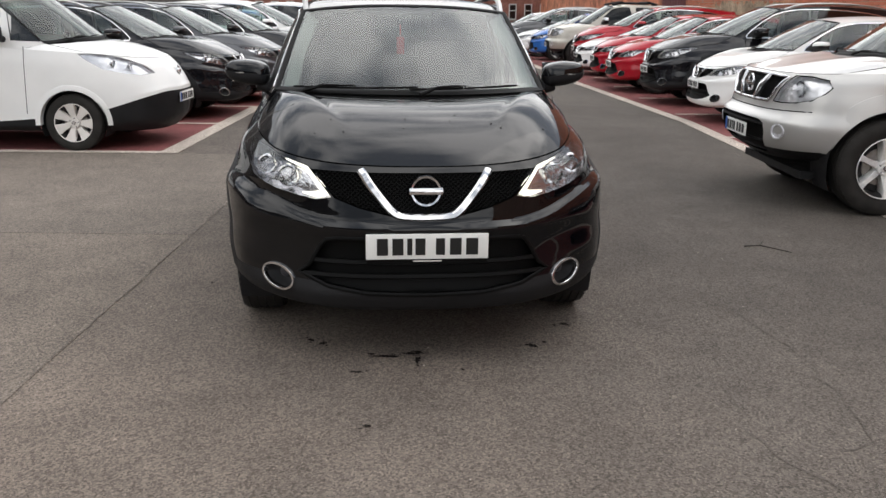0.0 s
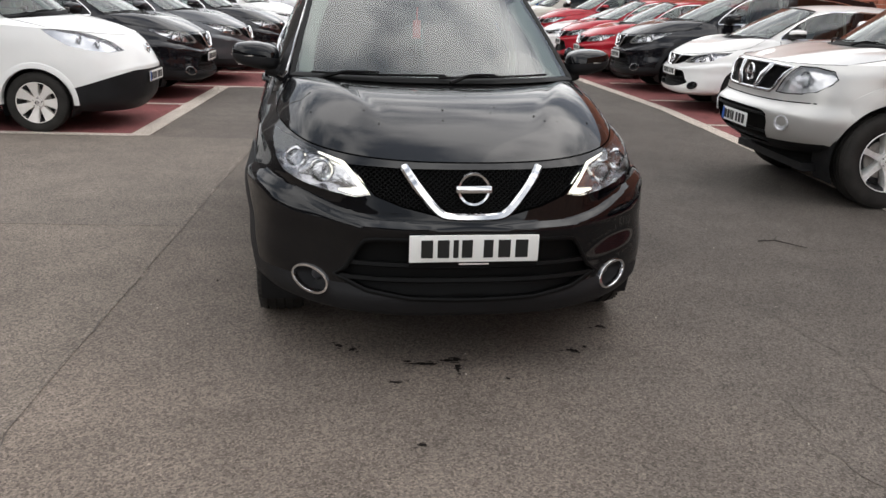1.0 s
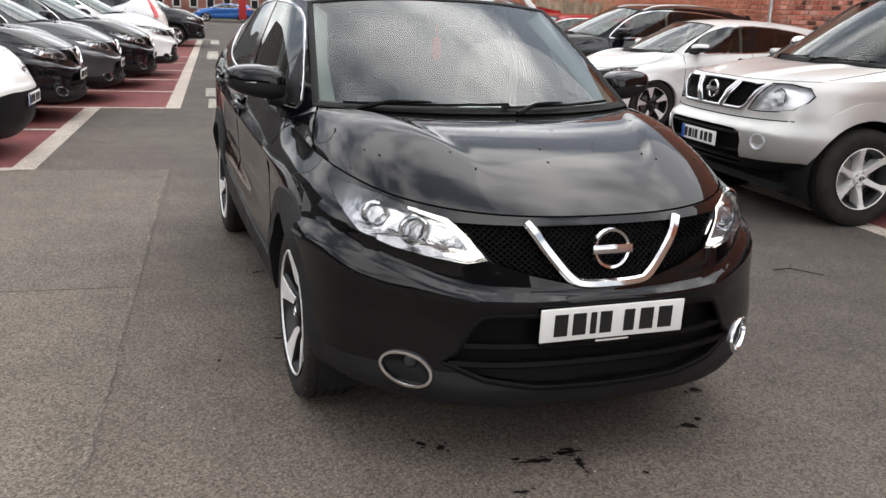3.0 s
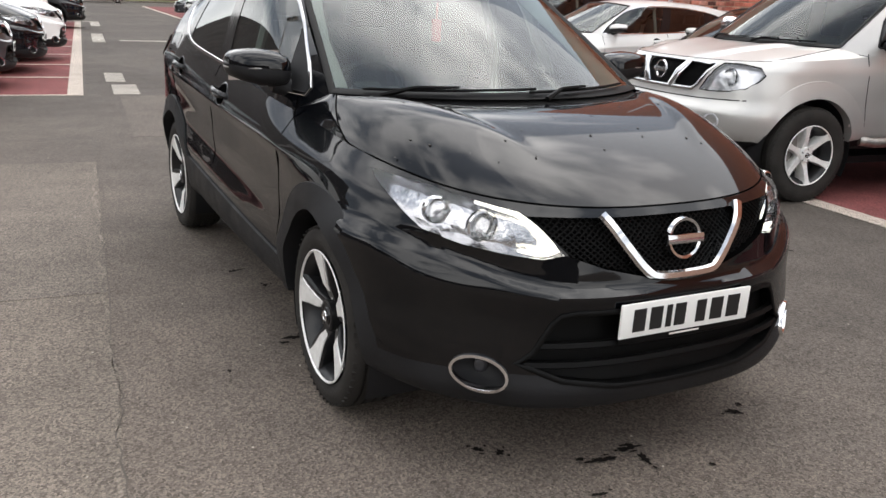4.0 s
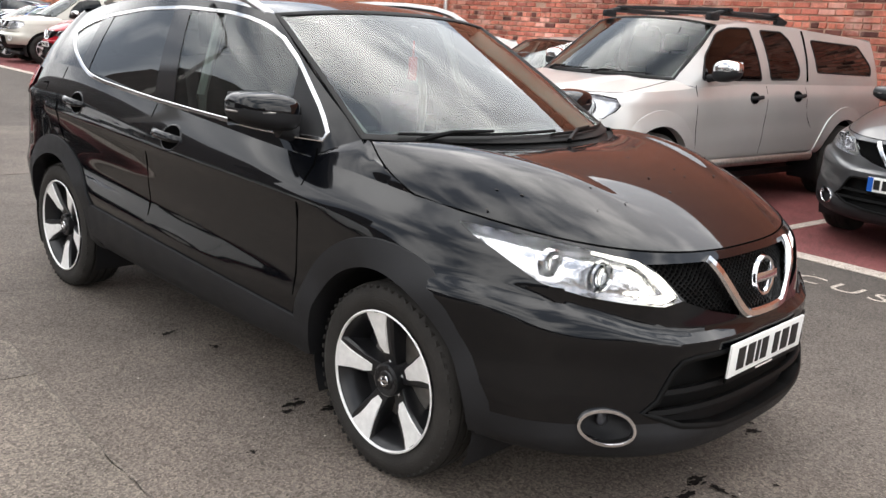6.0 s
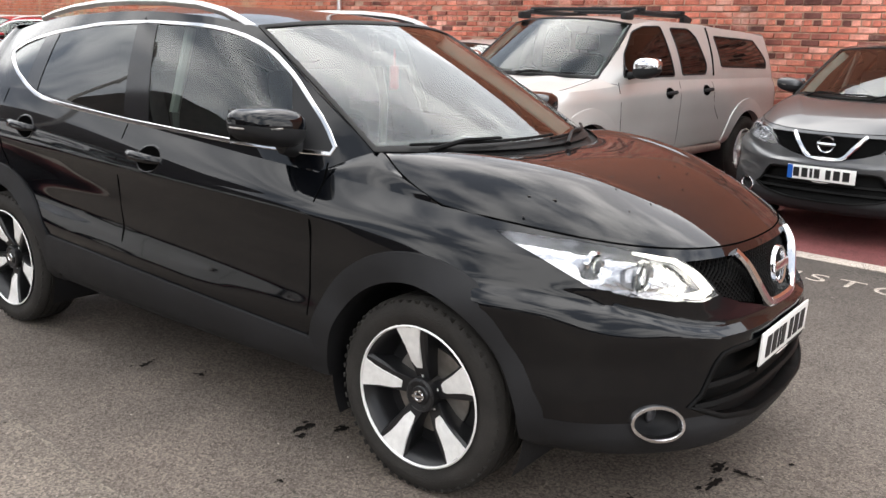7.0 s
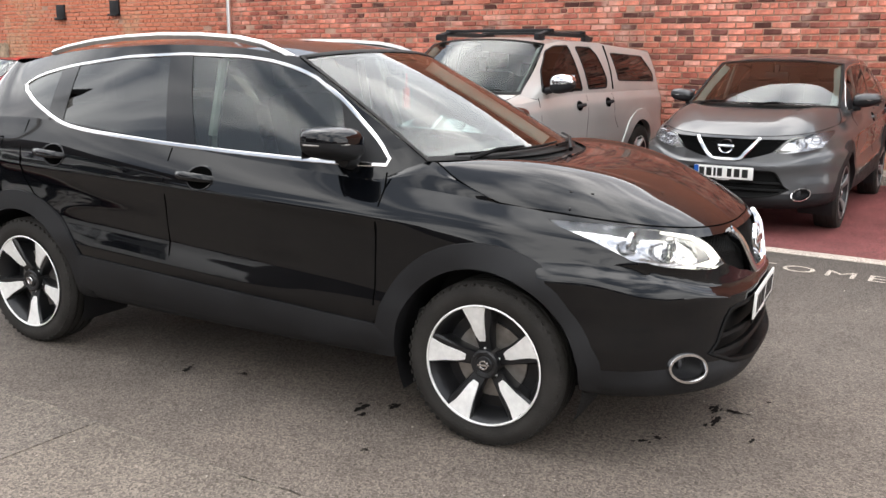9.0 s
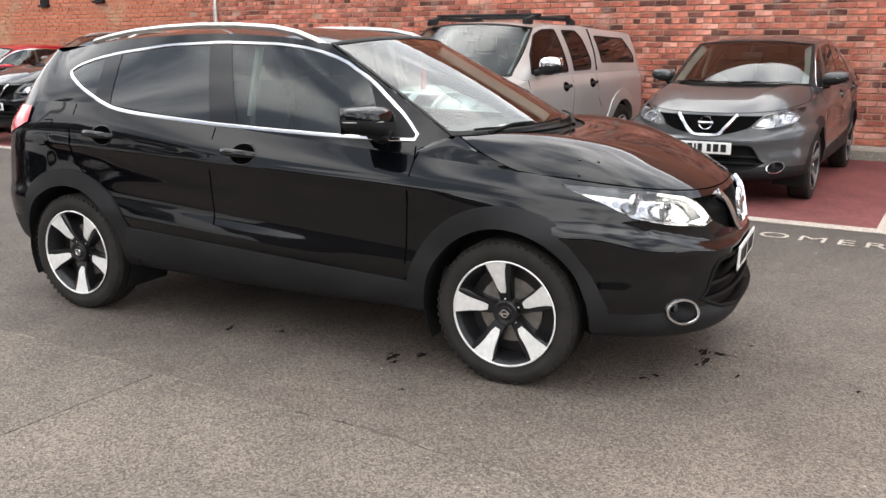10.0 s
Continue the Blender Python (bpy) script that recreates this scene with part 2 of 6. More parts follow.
LIP = ground_mat("worn_pale_edge", (0.205, 0.173, 0.143), 0.3, 0.2)
GRIT = mat("grit_stone", (0.34, 0.3, 0.26), 0.9, 0, 0.3, 60)
STAIN = mat("oil_stain", (0.012, 0.010, 0.009), 0.85, 0, 0.3, 30, spec=0.08)
CRACK = mat("crack", (0.094, 0.08, 0.068), 0.95, 0, 0.3, 6)
GRASS = mat("verge_grass", (0.1, 0.11, 0.035), 0.9, 0, 0.4, 6, 0.5, 30, fleck=0.5, fscale=60)
TWIG = mat("twig", (0.03, 0.024, 0.02), 0.8, 0, 0.3, 20)


def brick_mat(name, base, spread, washed=True):
    """Fired clay: each brick its own tone, with soot and fine grain."""
    m = mat(name, base, 0.85, 0, 0.3, 5.0, 0.5, 90, spec=0.3, fleck=0.22, fscale=80)
    n, l = m.node_tree.nodes, m.node_tree.links
    b = n["Principled BSDF"]
    src = b.inputs["Base Color"].links[0].from_socket
    oi, ge = n.new("ShaderNodeObjectInfo"), n.new("ShaderNodeNewGeometry")
    ad = n.new("ShaderNodeMath")
    ad.operation = "ADD"
    l.new(oi.outputs["Random"], ad.inputs[0])
    l.new(ge.outputs["Random Per Island"], ad.inputs[1])
    fr = n.new("ShaderNodeMath")
    fr.operation = "FRACT"
    l.new(ad.outputs[0], fr.inputs[0])
    rp = n.new("ShaderNodeValToRGB")
    rp.color_ramp.interpolation = "LINEAR"
    e = rp.color_ramp.elements
    e[0].position, e[0].color = 0.0, (0.16, 0.17, 0.19, 1)
    e[1].position, e[1].color = 1.0, (1.3, 1.75, 1.9, 1)
    for p, c in ((0.1, (0.3, 0.33, 0.38)), (0.18, (0.62, 0.58, 0.6)), (0.4, (0.92, 0.8, 0.78)), (0.7, (1.12, 1.08, 1.02)), (0.88, (1.25, 1.35, 1.35)), (0.95, (1.35, 1.8, 1.95))):
        k = e.new(p)
        k.color = (*c, 1)
    l.new(fr.outputs[0], rp.inputs["Fac"])
    mx = n.new("ShaderNodeMixRGB")
    mx.blend_type, mx.inputs[0].default_value = "MULTIPLY", spread
    l.new(src, mx.inputs[1])
    l.new(rp.outputs["Color"], mx.inputs[2])
    # broad weathering over the whole wall
    wt = n.new("ShaderNodeTexNoise")
    wt.inputs["Scale"].default_value, wt.inputs["Detail"].default_value, wt.inputs["Roughness"].default_value = 0.55, 7, 0.65
    l.new(ge.outputs["Position"], wt.inputs["Vector"])
    wr = n.new("ShaderNodeValToRGB")
    we = wr.color_ramp.elements
    we[0].position, we[0].color = 0.32, (0.55, 0.55, 0.58, 1)
    we[1].position, we[1].color = 0.68, (1.4, 1.5, 1.55, 1)
    k = we.new(0.5)
    k.color = (1.0, 0.98, 0.95, 1)
    l.new(wt.outputs["Fac"], wr.inputs["Fac"])
    m3 = n.new("ShaderNodeMixRGB")
    m3.blend_type, m3.inputs[0].default_value = "MULTIPLY", 1.0
    l.new(mx.outputs["Color"], m3.inputs[1])
    l.new(wr.outputs["Color"], m3.inputs[2])
    # lime bloom in ragged smears, and an old orange wash over the far stretch
    out = m3.outputs["Color"]
    lay = n.new("ShaderNodeSeparateXYZ")
    l.new(ge.outputs["Position"], lay.inputs[0])
    for scale, lo, hi, top, tint, start in ((1.7, 0.53, 0.7, 0.7, (0.66, 0.45, 0.37), None), (0.5, 0.26, 0.55, 0.95, (0.55, 0.2, 0.115), 15.5), (0.8, 0.53, 0.62, 0.7, (0.52, 0.36, 0.22), 17.0), (1.1, 0.60, 0.70, 0.8, (0.13, 0.10, 0.09), 17.0)) if washed else ():
        t = n.new("ShaderNodeTexNoise")
        t.inputs["Scale"].default_value, t.inputs["Detail"].default_value, t.inputs["Roughness"].default_value = scale, 9, 0.68
        l.new(ge.outputs["Position"], t.inputs["Vector"])
        r = n.new("ShaderNodeMapRange")
        r.inputs["From Min"].default_value, r.inputs["From Max"].default_value, r.inputs["To Max"].default_value = lo, hi, top
        l.new(t.outputs["Fac"], r.inputs["Value"])
        fac = r.outputs["Result"]
        if start:
            q, mu = n.new("ShaderNodeMapRange"), n.new("ShaderNodeMath")
            q.inputs["From Min"].default_value, q.inputs["From Max"].default_value = start, start + 2.5
            mu.operation = "MULTIPLY"
            l.new(lay.outputs["Y"], q.inputs["Value"])
            l.new(q.outputs["Result"], mu.inputs[0])
            l.new(fac, mu.inputs[1])
            fac = mu.outputs[0]
        mx = n.new("ShaderNodeMixRGB")
        mx.inputs[2].default_value = (*tint, 1)
        l.new(fac, mx.inputs[0])
        l.new(out, mx.inputs[1])
        out = mx.outputs["Color"]
    l.new(out, b.inputs["Base Color"])
    return m


BRICK = brick_mat("red_brick", (0.47, 0.165, 0.118), 1.0)
MORTAR = mat("mortar", (0.44, 0.28, 0.205), 0.95, 0, 0.25, 4, 0.4, 80, fleck=0.2)
RENDERED = mat("orange_washed_brick", (0.47, 0.185, 0.105), 0.9, 0, 0.55, 1.3, 0.7, 12, fleck=0.4, fscale=9)
UPPER = mat("upper_brickwork", (0.42, 0.155, 0.09), 0.9, 0, 0.12, 0.6, 0.3, 40, fleck=0.12, fscale=40)
STONE = mat("pale_sooty_stone", (0.33, 0.25, 0.17), 0.92, 0, 0.45, 2.5, 0.7, 14, fleck=0.35, fscale=25)

# ---- geometry helpers ----
def part(name, bm, material, parent=None, label="", smooth=True, recalc=True):
    """Links a bmesh as one mesh object under a thing or a part."""
    if recalc:
        bmesh.ops.recalc_face_normals(bm, faces=bm.faces[:])
    me = bpy.data.meshes.new(name)
    bm.to_mesh(me)
    bm.free()
    me.materials.append(material)
    if smooth:
        me.shade_smooth()
        me.set_sharp_from_angle(angle=radians(38))
    ob = new(name, me)
    if parent is not None:
        ob.parent = parent
    if label:
        ob["label"] = label
    return ob


def thing(name, m, label, category, group="", kind=""):
    ob = new(name)
    ob.empty_display_size = 0.2
    ob.matrix_basis = m
    return tagged(ob, label, category, group, kind)


def add_grid(bm, pts, close=False):
    """Faces over a grid of points (rows of equal length)."""
    vs = [[bm.verts.new(p) for p in row] for row in pts]
    for a, b in zip(vs[:-1], vs[1:]):
        k = len(a)
        for i in range(k if close else k - 1):
            j = (i + 1) % k
            bm.faces.new((a[i], a[j], b[j], b[i]))
    return vs


def add_box(bm, c, s, rot=None, bevel=0.0):
    m = Matrix.LocRotScale(c, rot, s)
    g = bmesh.ops.create_cube(bm, size=1.0, matrix=m)
    if bevel:
        es = list({e for v in g["verts"] for e in v.link_edges})
        bmesh.ops.bevel(bm, geom=es, offset=bevel, segments=2, affect="EDGES", profile=0.6)


def lathe(bm, profile, seg=48, axis="x", a0=0.0, a1=2 * math.pi):
    """Turns a profile of (axial, radius) about an axis."""
    full = abs(a1 - a0 - 2 * math.pi) < 1e-6
    cols = []
    for i in range(seg if full else seg + 1):
        a = a0 + (a1 - a0) * i / seg
        c, s = math.cos(a), math.sin(a)
        cols.append([(h, r * c, r * s) if axis == "x" else (r * c, r * s, h) for h, r in profile])
    if full:
        cols.append(cols[0])
    add_grid(bm, cols)
    bmesh.ops.remove_doubles(bm, verts=bm.verts[:], dist=1e-5)


def hermite(x, pts):
    """A smooth curve through (x, value) knots."""
    xs, ys = [p[0] for p in pts], [p[1] for p in pts]
    if x <= xs[0]:
        return ys[0]
    if x >= xs[-1]:
        return ys[-1]
    k = max(i for i in range(len(xs) - 1) if xs[i] <= x)
    h = xs[k + 1] - xs[k]
    t = (x - xs[k]) / h

    def slope(i):
        if i == 0 or i == len(xs) - 1:
            j = 0 if i == 0 else len(xs) - 2
            return (ys[j + 1] - ys[j]) / (xs[j + 1] - xs[j])
        d0, d1 = (ys[i] - ys[i - 1]) / (xs[i] - xs[i - 1]), (ys[i + 1] - ys[i]) / (xs[i + 1] - xs[i])
        return 0.0 if d0 * d1 <= 0 else 2 * d0 * d1 / (d0 + d1)
    m0, m1 = slope(k), slope(k + 1)
    return (2 * t**3 - 3 * t**2 + 1) * ys[k] + (t**3 - 2 * t**2 + t) * h * m0 + (3 * t**2 - 2 * t**3) * ys[k + 1] + (t**3 - t**2) * h * m1


def ease(a, b, x):
    t = min(max((x - a) / (b - a), 0.0), 1.0)
    return t * t * (3 - 2 * t)


def ribbon(bm, pts, normals, width, height, closed=False, bevel=0.3, sink=0.002):
    """A raised strip along points of a surface; width may be a list."""
    n = len(pts)
    rows = []
    for i in range(n):
        p = Vector(pts[i])
        a = Vector(pts[(i - 1) % n] if closed or i else pts[0])
        b = Vector(pts[(i + 1) % n] if closed or i < n - 1 else pts[-1])
        t = (b - a).normalized()
        nn = Vector(normals[i]).normalized()
        s = nn.cross(t).normalized()
        w = (width[i] if isinstance(width, (list, tuple)) else width) / 2
        lo, hi, c = -nn * sink, nn * height, 1 - bevel
        rows.append([p - s * w + lo, p - s * w + nn * height * 0.6, p - s * w * c + hi, p + s * w * c + hi, p + s * w + nn * height * 0.6, p + s * w + lo])
    if closed:
        rows.append(rows[0])
    vs = add_grid(bm, rows)
    if not closed:
        bm.faces.new(vs[0])
        bm.faces.new(list(reversed(vs[-1])))
    else:
        bmesh.ops.remove_doubles(bm, verts=bm.verts[:], dist=1e-6)


def tube(bm, pts, r, seg=8, caps=True):
    rows = []
    n = len(pts)
    for i in range(n):
        p, a, b = Vector(pts[i]), Vector(pts[max(i - 1, 0)]), Vector(pts[min(i + 1, n - 1)])
        t = (b - a).normalized()
        u = t.cross(Vector((0, 0, 1)))
        if u.length < 0.1:
            u = t.cross(Vector((1, 0, 0)))
        u.normalize()
        v = t.cross(u)
        rr = r[i] if isinstance(r, (list, tuple)) else r
        rows.append([p + (u * math.cos(k * 2 * math.pi / seg) + v * math.sin(k * 2 * math.pi / seg)) * rr for k in range(seg)])
    vs = add_grid(bm, rows, close=True)
    if caps:
        bm.faces.new(vs[0])
        bm.faces.new(vs[-1])


def prism(bm, poly, z0, z1):
    """An upright prism over a polygon of (x, y)."""
    lo = [bm.verts.new((x, y, z0)) for x, y in poly]
    hi = [bm.verts.new((x, y, z1)) for x, y in poly]
    bm.faces.new(hi)
    bm.faces.new(list(reversed(lo)))
    k = len(poly)
    for i in range(k):
        bm.faces.new((lo[i], lo[(i + 1) % k], hi[(i + 1) % k], hi[i]))


def inside(poly, x, y):
    r = False
    for (x0, y0), (x1, y1) in zip(poly, poly[1:] + poly[:1]):
        if (y0 > y) != (y1 > y) and x < (x1 - x0) * (y - y0) / (y1 - y0) + x0:
            r = not r
    return r


def extract(bm, pts, normals, reach=0.25, margin=0.05):
    """Cuts a closed line of surface points out of bm and returns the faces inside it as a bmesh of their own."""
    pts = [Vector(p) for p in pts]
    normals = [Vector(q) for q in normals]
    lo = [min(p[i] for p in pts) - margin for i in range(3)]
    hi = [max(p[i] for p in pts) + margin for i in range(3)]
    mean = sum(normals, Vector()).normalized()
    mid = sum(pts, Vector()) / len(pts)
    ax = mean.cross(Vector((0, 0, 1))).normalized()
    ay = mean.cross(ax)

    def near():
        out = []
        for f in bm.faces:
            c = f.calc_center_median()
            if all(lo[i] < c[i] < hi[i] for i in range(3)):
                out.append(f)
        return out
    k = len(pts)
    for i in range(k):
        a, b = pts[i], pts[(i + 1) % k]
        nn = (normals[i] + normals[(i + 1) % k]).normalized()
        pn = (b - a).cross(nn)
        if pn.length < 1e-6:
            continue
        pad = 0.03
        l2 = [min(a[j], b[j]) - pad for j in range(3)]
        h2 = [max(a[j], b[j]) + pad for j in range(3)]
        fs = [f for f in near() if any(all(l2[j] < v.co[j] < h2[j] for j in range(3)) for v in f.verts)]
        g = list({e for f in fs for e in f.edges} | {v for f in fs for v in f.verts}) + fs
        bmesh.ops.bisect_plane(bm, geom=g, plane_co=a, plane_no=pn.normalized(), dist=1e-5)
    flat = [((p - mid).dot(ax), (p - mid).dot(ay)) for p in pts]
    sel = []
    for f in near():
        c = f.calc_center_median() - mid
        if abs(c.dot(mean)) < reach and f.normal.length and inside(flat, c.dot(ax), c.dot(ay)):
            sel.append(f)
    out = bmesh.new()
    vm = {}
    for f in sel:
        vs = []
        for v in f.verts:
            if v not in vm:
                vm[v] = out.verts.new(v.co)
            vs.append(vm[v])
        out.faces.new(vs)
    bmesh.ops.delete(bm, geom=sel, context="FACES")
    return out


def mirrored(bm):
    """Adds the mirror image in x."""
    g = bmesh.ops.duplicate(bm, geom=bm.verts[:] + bm.edges[:] + bm.faces[:])
    vs = [e for e in g["geom"] if isinstance(e, bmesh.types.BMVert)]
    for v in vs:
        v.co.x = -v.co.x
    bmesh.ops.reverse_faces(bm, faces=[e for e in g["geom"] if isinstance(e, bmesh.types.BMFace)])
    bmesh.ops.remove_doubles(bm, verts=[v for v in bm.verts if abs(v.co.x) < 1e-4], dist=1e-4)
    return bm


def flipped(bm):
    """A mirror image in x as a new bmesh."""
    out = bm.copy()
    for v in out.verts:
        v.co.x = -v.co.x
    bmesh.ops.reverse_faces(out, faces=out.faces[:])
    return out


def tub(bm, depth, direction=None, keep=0.0):
    """A recess: the faces of bm pushed in, with walls from the old rim."""
    out = bmesh.new()
    bm.normal_update()
    bm.verts.ensure_lookup_table()
    rim, floor = {}, {}
    for v in bm.verts:
        d = Vector(direction) if direction is not None else -v.normal
        floor[v] = out.verts.new(v.co + d * depth)
    for f in bm.faces:
        out.faces.new([floor[v] for v in f.verts])
    for e in bm.edges:
        if len(e.link_faces) == 1:
            for v in e.verts:
                if v not in rim:
                    rim[v] = out.verts.new(v.co)
            a, b = e.verts
            try:
                out.faces.new((rim[a], rim[b], floor[b], floor[a]))
            except ValueError:
                pass
    return out

# ---- cars ----
class Shell:
    """A car body as stacked plan outlines. Local axes: front towards -y, origin on the ground under the front axle.
    Rows, from the sill up: heights at the five stations, front, half width, rear, corner exponent."""

    def __init__(self, rows, stations, front_turn, rear_turn, taper=0.012, flare=0.012, wheels=(0.0, 2.646), rear_n=3.2, lean=0.0, nose_form=None, flank_form=None):
        self.nose_form = nose_form or (lambda x, z: 0.0)
        self.flank_form = flank_form or (lambda y, z: 0.0)
        self.rows = np.array(rows, float)
        self.st, self.fy, self.ry, self.taper, self.flare, self.wheels, self.rn = stations, front_turn, rear_turn, taper, flare, wheels, rear_n
        self.nv, self.lean = len(rows) - 1, lean
        self.kept, self.knots, self.flank, self.nose = {}, {}, {}, {}

    def row(self, v):
        v = round(min(max(v, 0.0), self.nv), 6)
        if v not in self.kept:
            self.kept[v] = tuple(float(q) for q in self.row_at(v))
        return self.kept[v]

    def row_at(self, v):
        k = min(int(v), self.nv - 1)
        t = v - k
        r = self.rows
        a, b, c, d = r[max(k - 1, 0)], r[k], r[k + 1], r[min(k + 2, self.nv)]
        m0, m1 = 0.4 * (c - a), 0.4 * (d - b)
        return (2 * t**3 - 3 * t**2 + 1) * b + (t**3 - 2 * t**2 + t) * m0 + (3 * t**2 - 2 * t**3) * c + (t**3 - t**2) * m1

    def z(self, r, y):
        if r not in self.knots:
            self.knots[r] = list(zip(self.st, r[:5]))
        return hermite(y, self.knots[r])

    def squeeze(self, y, z):
        """The front wing leans in above a crease that runs over the wheel arch."""
        if not self.lean:
            return 1.0
        z0 = hermite(y, [(-0.72, 0.70), (-0.5, 0.755), (-0.32, 0.735), (0.0, 0.79), (0.45, 0.86), (0.75, 0.92)])
        f = min(max((0.8 - y) / 0.5, 0), 1) * min(max((y + 0.72) / 0.3, 0), 1)
        d = max(z - z0, 0.0)
        return 1 - self.lean * f * (math.sqrt(d * d + 0.0004) - 0.02 if d > 0 else 0.0)

    def wide(self, r, y, z, raw=False):
        return self.wide0(r, y, z) * (1.0 if raw else self.squeeze(y, z))

    def wide0(self, r, y, z):
        yf, w, yr, n = r[5], r[6], r[7], r[8]
        m = (self.fy + self.ry) / 2
        w = w * (1 - self.taper * ((y - m) / (self.ry - m)) ** 2)
        if self.flare:
            w += self.flare * sum(math.exp(-((y - q) / 0.42) ** 2) for q in self.wheels) * min(max((z - 0.42) / 0.2, 0), 1) * min(max((0.95 - z) / 0.24, 0), 1)
        if y < self.fy:
            k = min((self.fy - y) / (self.fy - yf), 1.0)
            return w * max(1 - k**n, 0) ** (1 / n)
        if y > self.ry:
            k = min((y - self.ry) / (yr - self.ry), 1.0)
            return w * max(1 - k**self.rn, 0) ** (1 / self.rn)
        return w

    def point(self, u, v):
        r = self.row(v)
        yf, w, yr, n = r[5], r[6], r[7], r[8]
        if u < 0.35:
            a = u / 0.35 * math.pi / 2
            k = (abs(math.cos(a)) ** n + abs(math.sin(a)) ** n) ** (-1 / n)
            y = self.fy - (self.fy - yf) * k * math.cos(a)
            z = self.z(r, y)
            x = self.wide0(r, self.fy, z) * k * math.sin(a) * self.squeeze(y, z)
            return Vector((x + self.flank_form(y, z), y + self.nose_form(x, z), z))
        if u > 0.8:
            a = (1 - u) / 0.2 * math.pi / 2
            n = self.rn
            k = (abs(math.cos(a)) ** n + abs(math.sin(a)) ** n) ** (-1 / n)
            y = self.ry + (yr - self.ry) * k * math.cos(a)
            z = self.z(r, y)
            return Vector((self.wide(r, self.ry, z) * k * math.sin(a), y, z))
        y = self.fy + (self.ry - self.fy) * (u - 0.35) / 0.45
        z = self.z(r, y)
        return Vector((self.wide(r, y, z) + self.flank_form(y, z), y, z))

    def flank_at(self, k):
        if k not in self.flank:
            y = k * 0.01
            zs, xs = [], []
            for i in range(self.nv * 6 + 1):
                r = self.row(i / 6)
                zz = self.z(r, y)
                zs.append(zz)
                xs.append(self.wide(r, y, zz) + self.flank_form(y, zz))
            self.flank[k] = (zs, xs)
        return self.flank[k]

    def side(self, y, z):
        """The point of the flank at (y, z), on the +x side."""
        k = math.floor(y / 0.01)
        t = y / 0.01 - k
        a, b = (float(np.interp(z, *self.flank_at(q))) for q in (k, k + 1))
        return Vector((a + (b - a) * t, y, z))

    def nose_at(self, n):
        if n not in self.nose:
            key = n * 0.01
            zs, ys = [], []
            for i in range(self.nv * 8 + 1):
                r = self.row(i / 8)
                w = self.wide0(r, self.fy, self.z(r, -0.4))
                y, q, o = 0.0, 1.0, 0.0
                for _ in range(5):
                    k = min(max(key - o, 0) / (w * q), 1)
                    y = self.fy - (self.fy - r[5]) * max(1 - k ** r[8], 0) ** (1 / r[8])
                    z = self.z(r, y)
                    q = self.squeeze(y, z)
                    o = 0.5 * (o + self.flank_form(y, z))
                zs.append(z)
                ys.append(y + self.nose_form(key, z))
            self.nose[n] = (zs, ys)
        return self.nose[n]

    def front(self, x, z):
        """The point of the nose at (x, z)."""
        n = math.floor(abs(x) / 0.01)
        t = abs(x) / 0.01 - n
        a, b = (float(np.interp(z, *self.nose_at(q))) for q in (n, n + 1))
        return Vector((x, a + (b - a) * t, z))

    def normal_side(self, y, z):
        e = 0.01
        a, b = self.side(y + e, z) - self.side(y - e, z), self.side(y, z + e) - self.side(y, z - e)
        return a.cross(b).normalized()

    def normal_front(self, x, z):
        e = 0.01
        a, b = self.front(x + e, z) - self.front(x - e, z), self.front(x, z + e) - self.front(x, z - e)
        return a.cross(b).normalized()


def dense(poly, step, closed=True):
    """A polyline with points at most step apart."""
    out = []
    k = len(poly)
    for i in range(k if closed else k - 1):
        a, b = poly[i], poly[(i + 1) % k]
        d = math.dist(a, b)
        m = max(1, int(d / step))
        for j in range(m):
            out.append(tuple(a[c] + (b[c] - a[c]) * j / m for c in range(len(a))))
    if not closed:
        out.append(tuple(poly[-1]))
    return out


def rounded(poly, closed=True, times=2):
    """Corner cutting."""
    for _ in range(times):
        out = [] if closed else [poly[0]]
        k = len(poly)
        for i in range(k if closed else k - 1):
            a, b = poly[i], poly[(i + 1) % k]
            out.append(tuple(a[c] * 0.75 + b[c] * 0.25 for c in range(len(a))))
            out.append(tuple(a[c] * 0.25 + b[c] * 0.75 for c in range(len(a))))
        if not closed:
            out.append(poly[-1])
        poly = out
    return poly


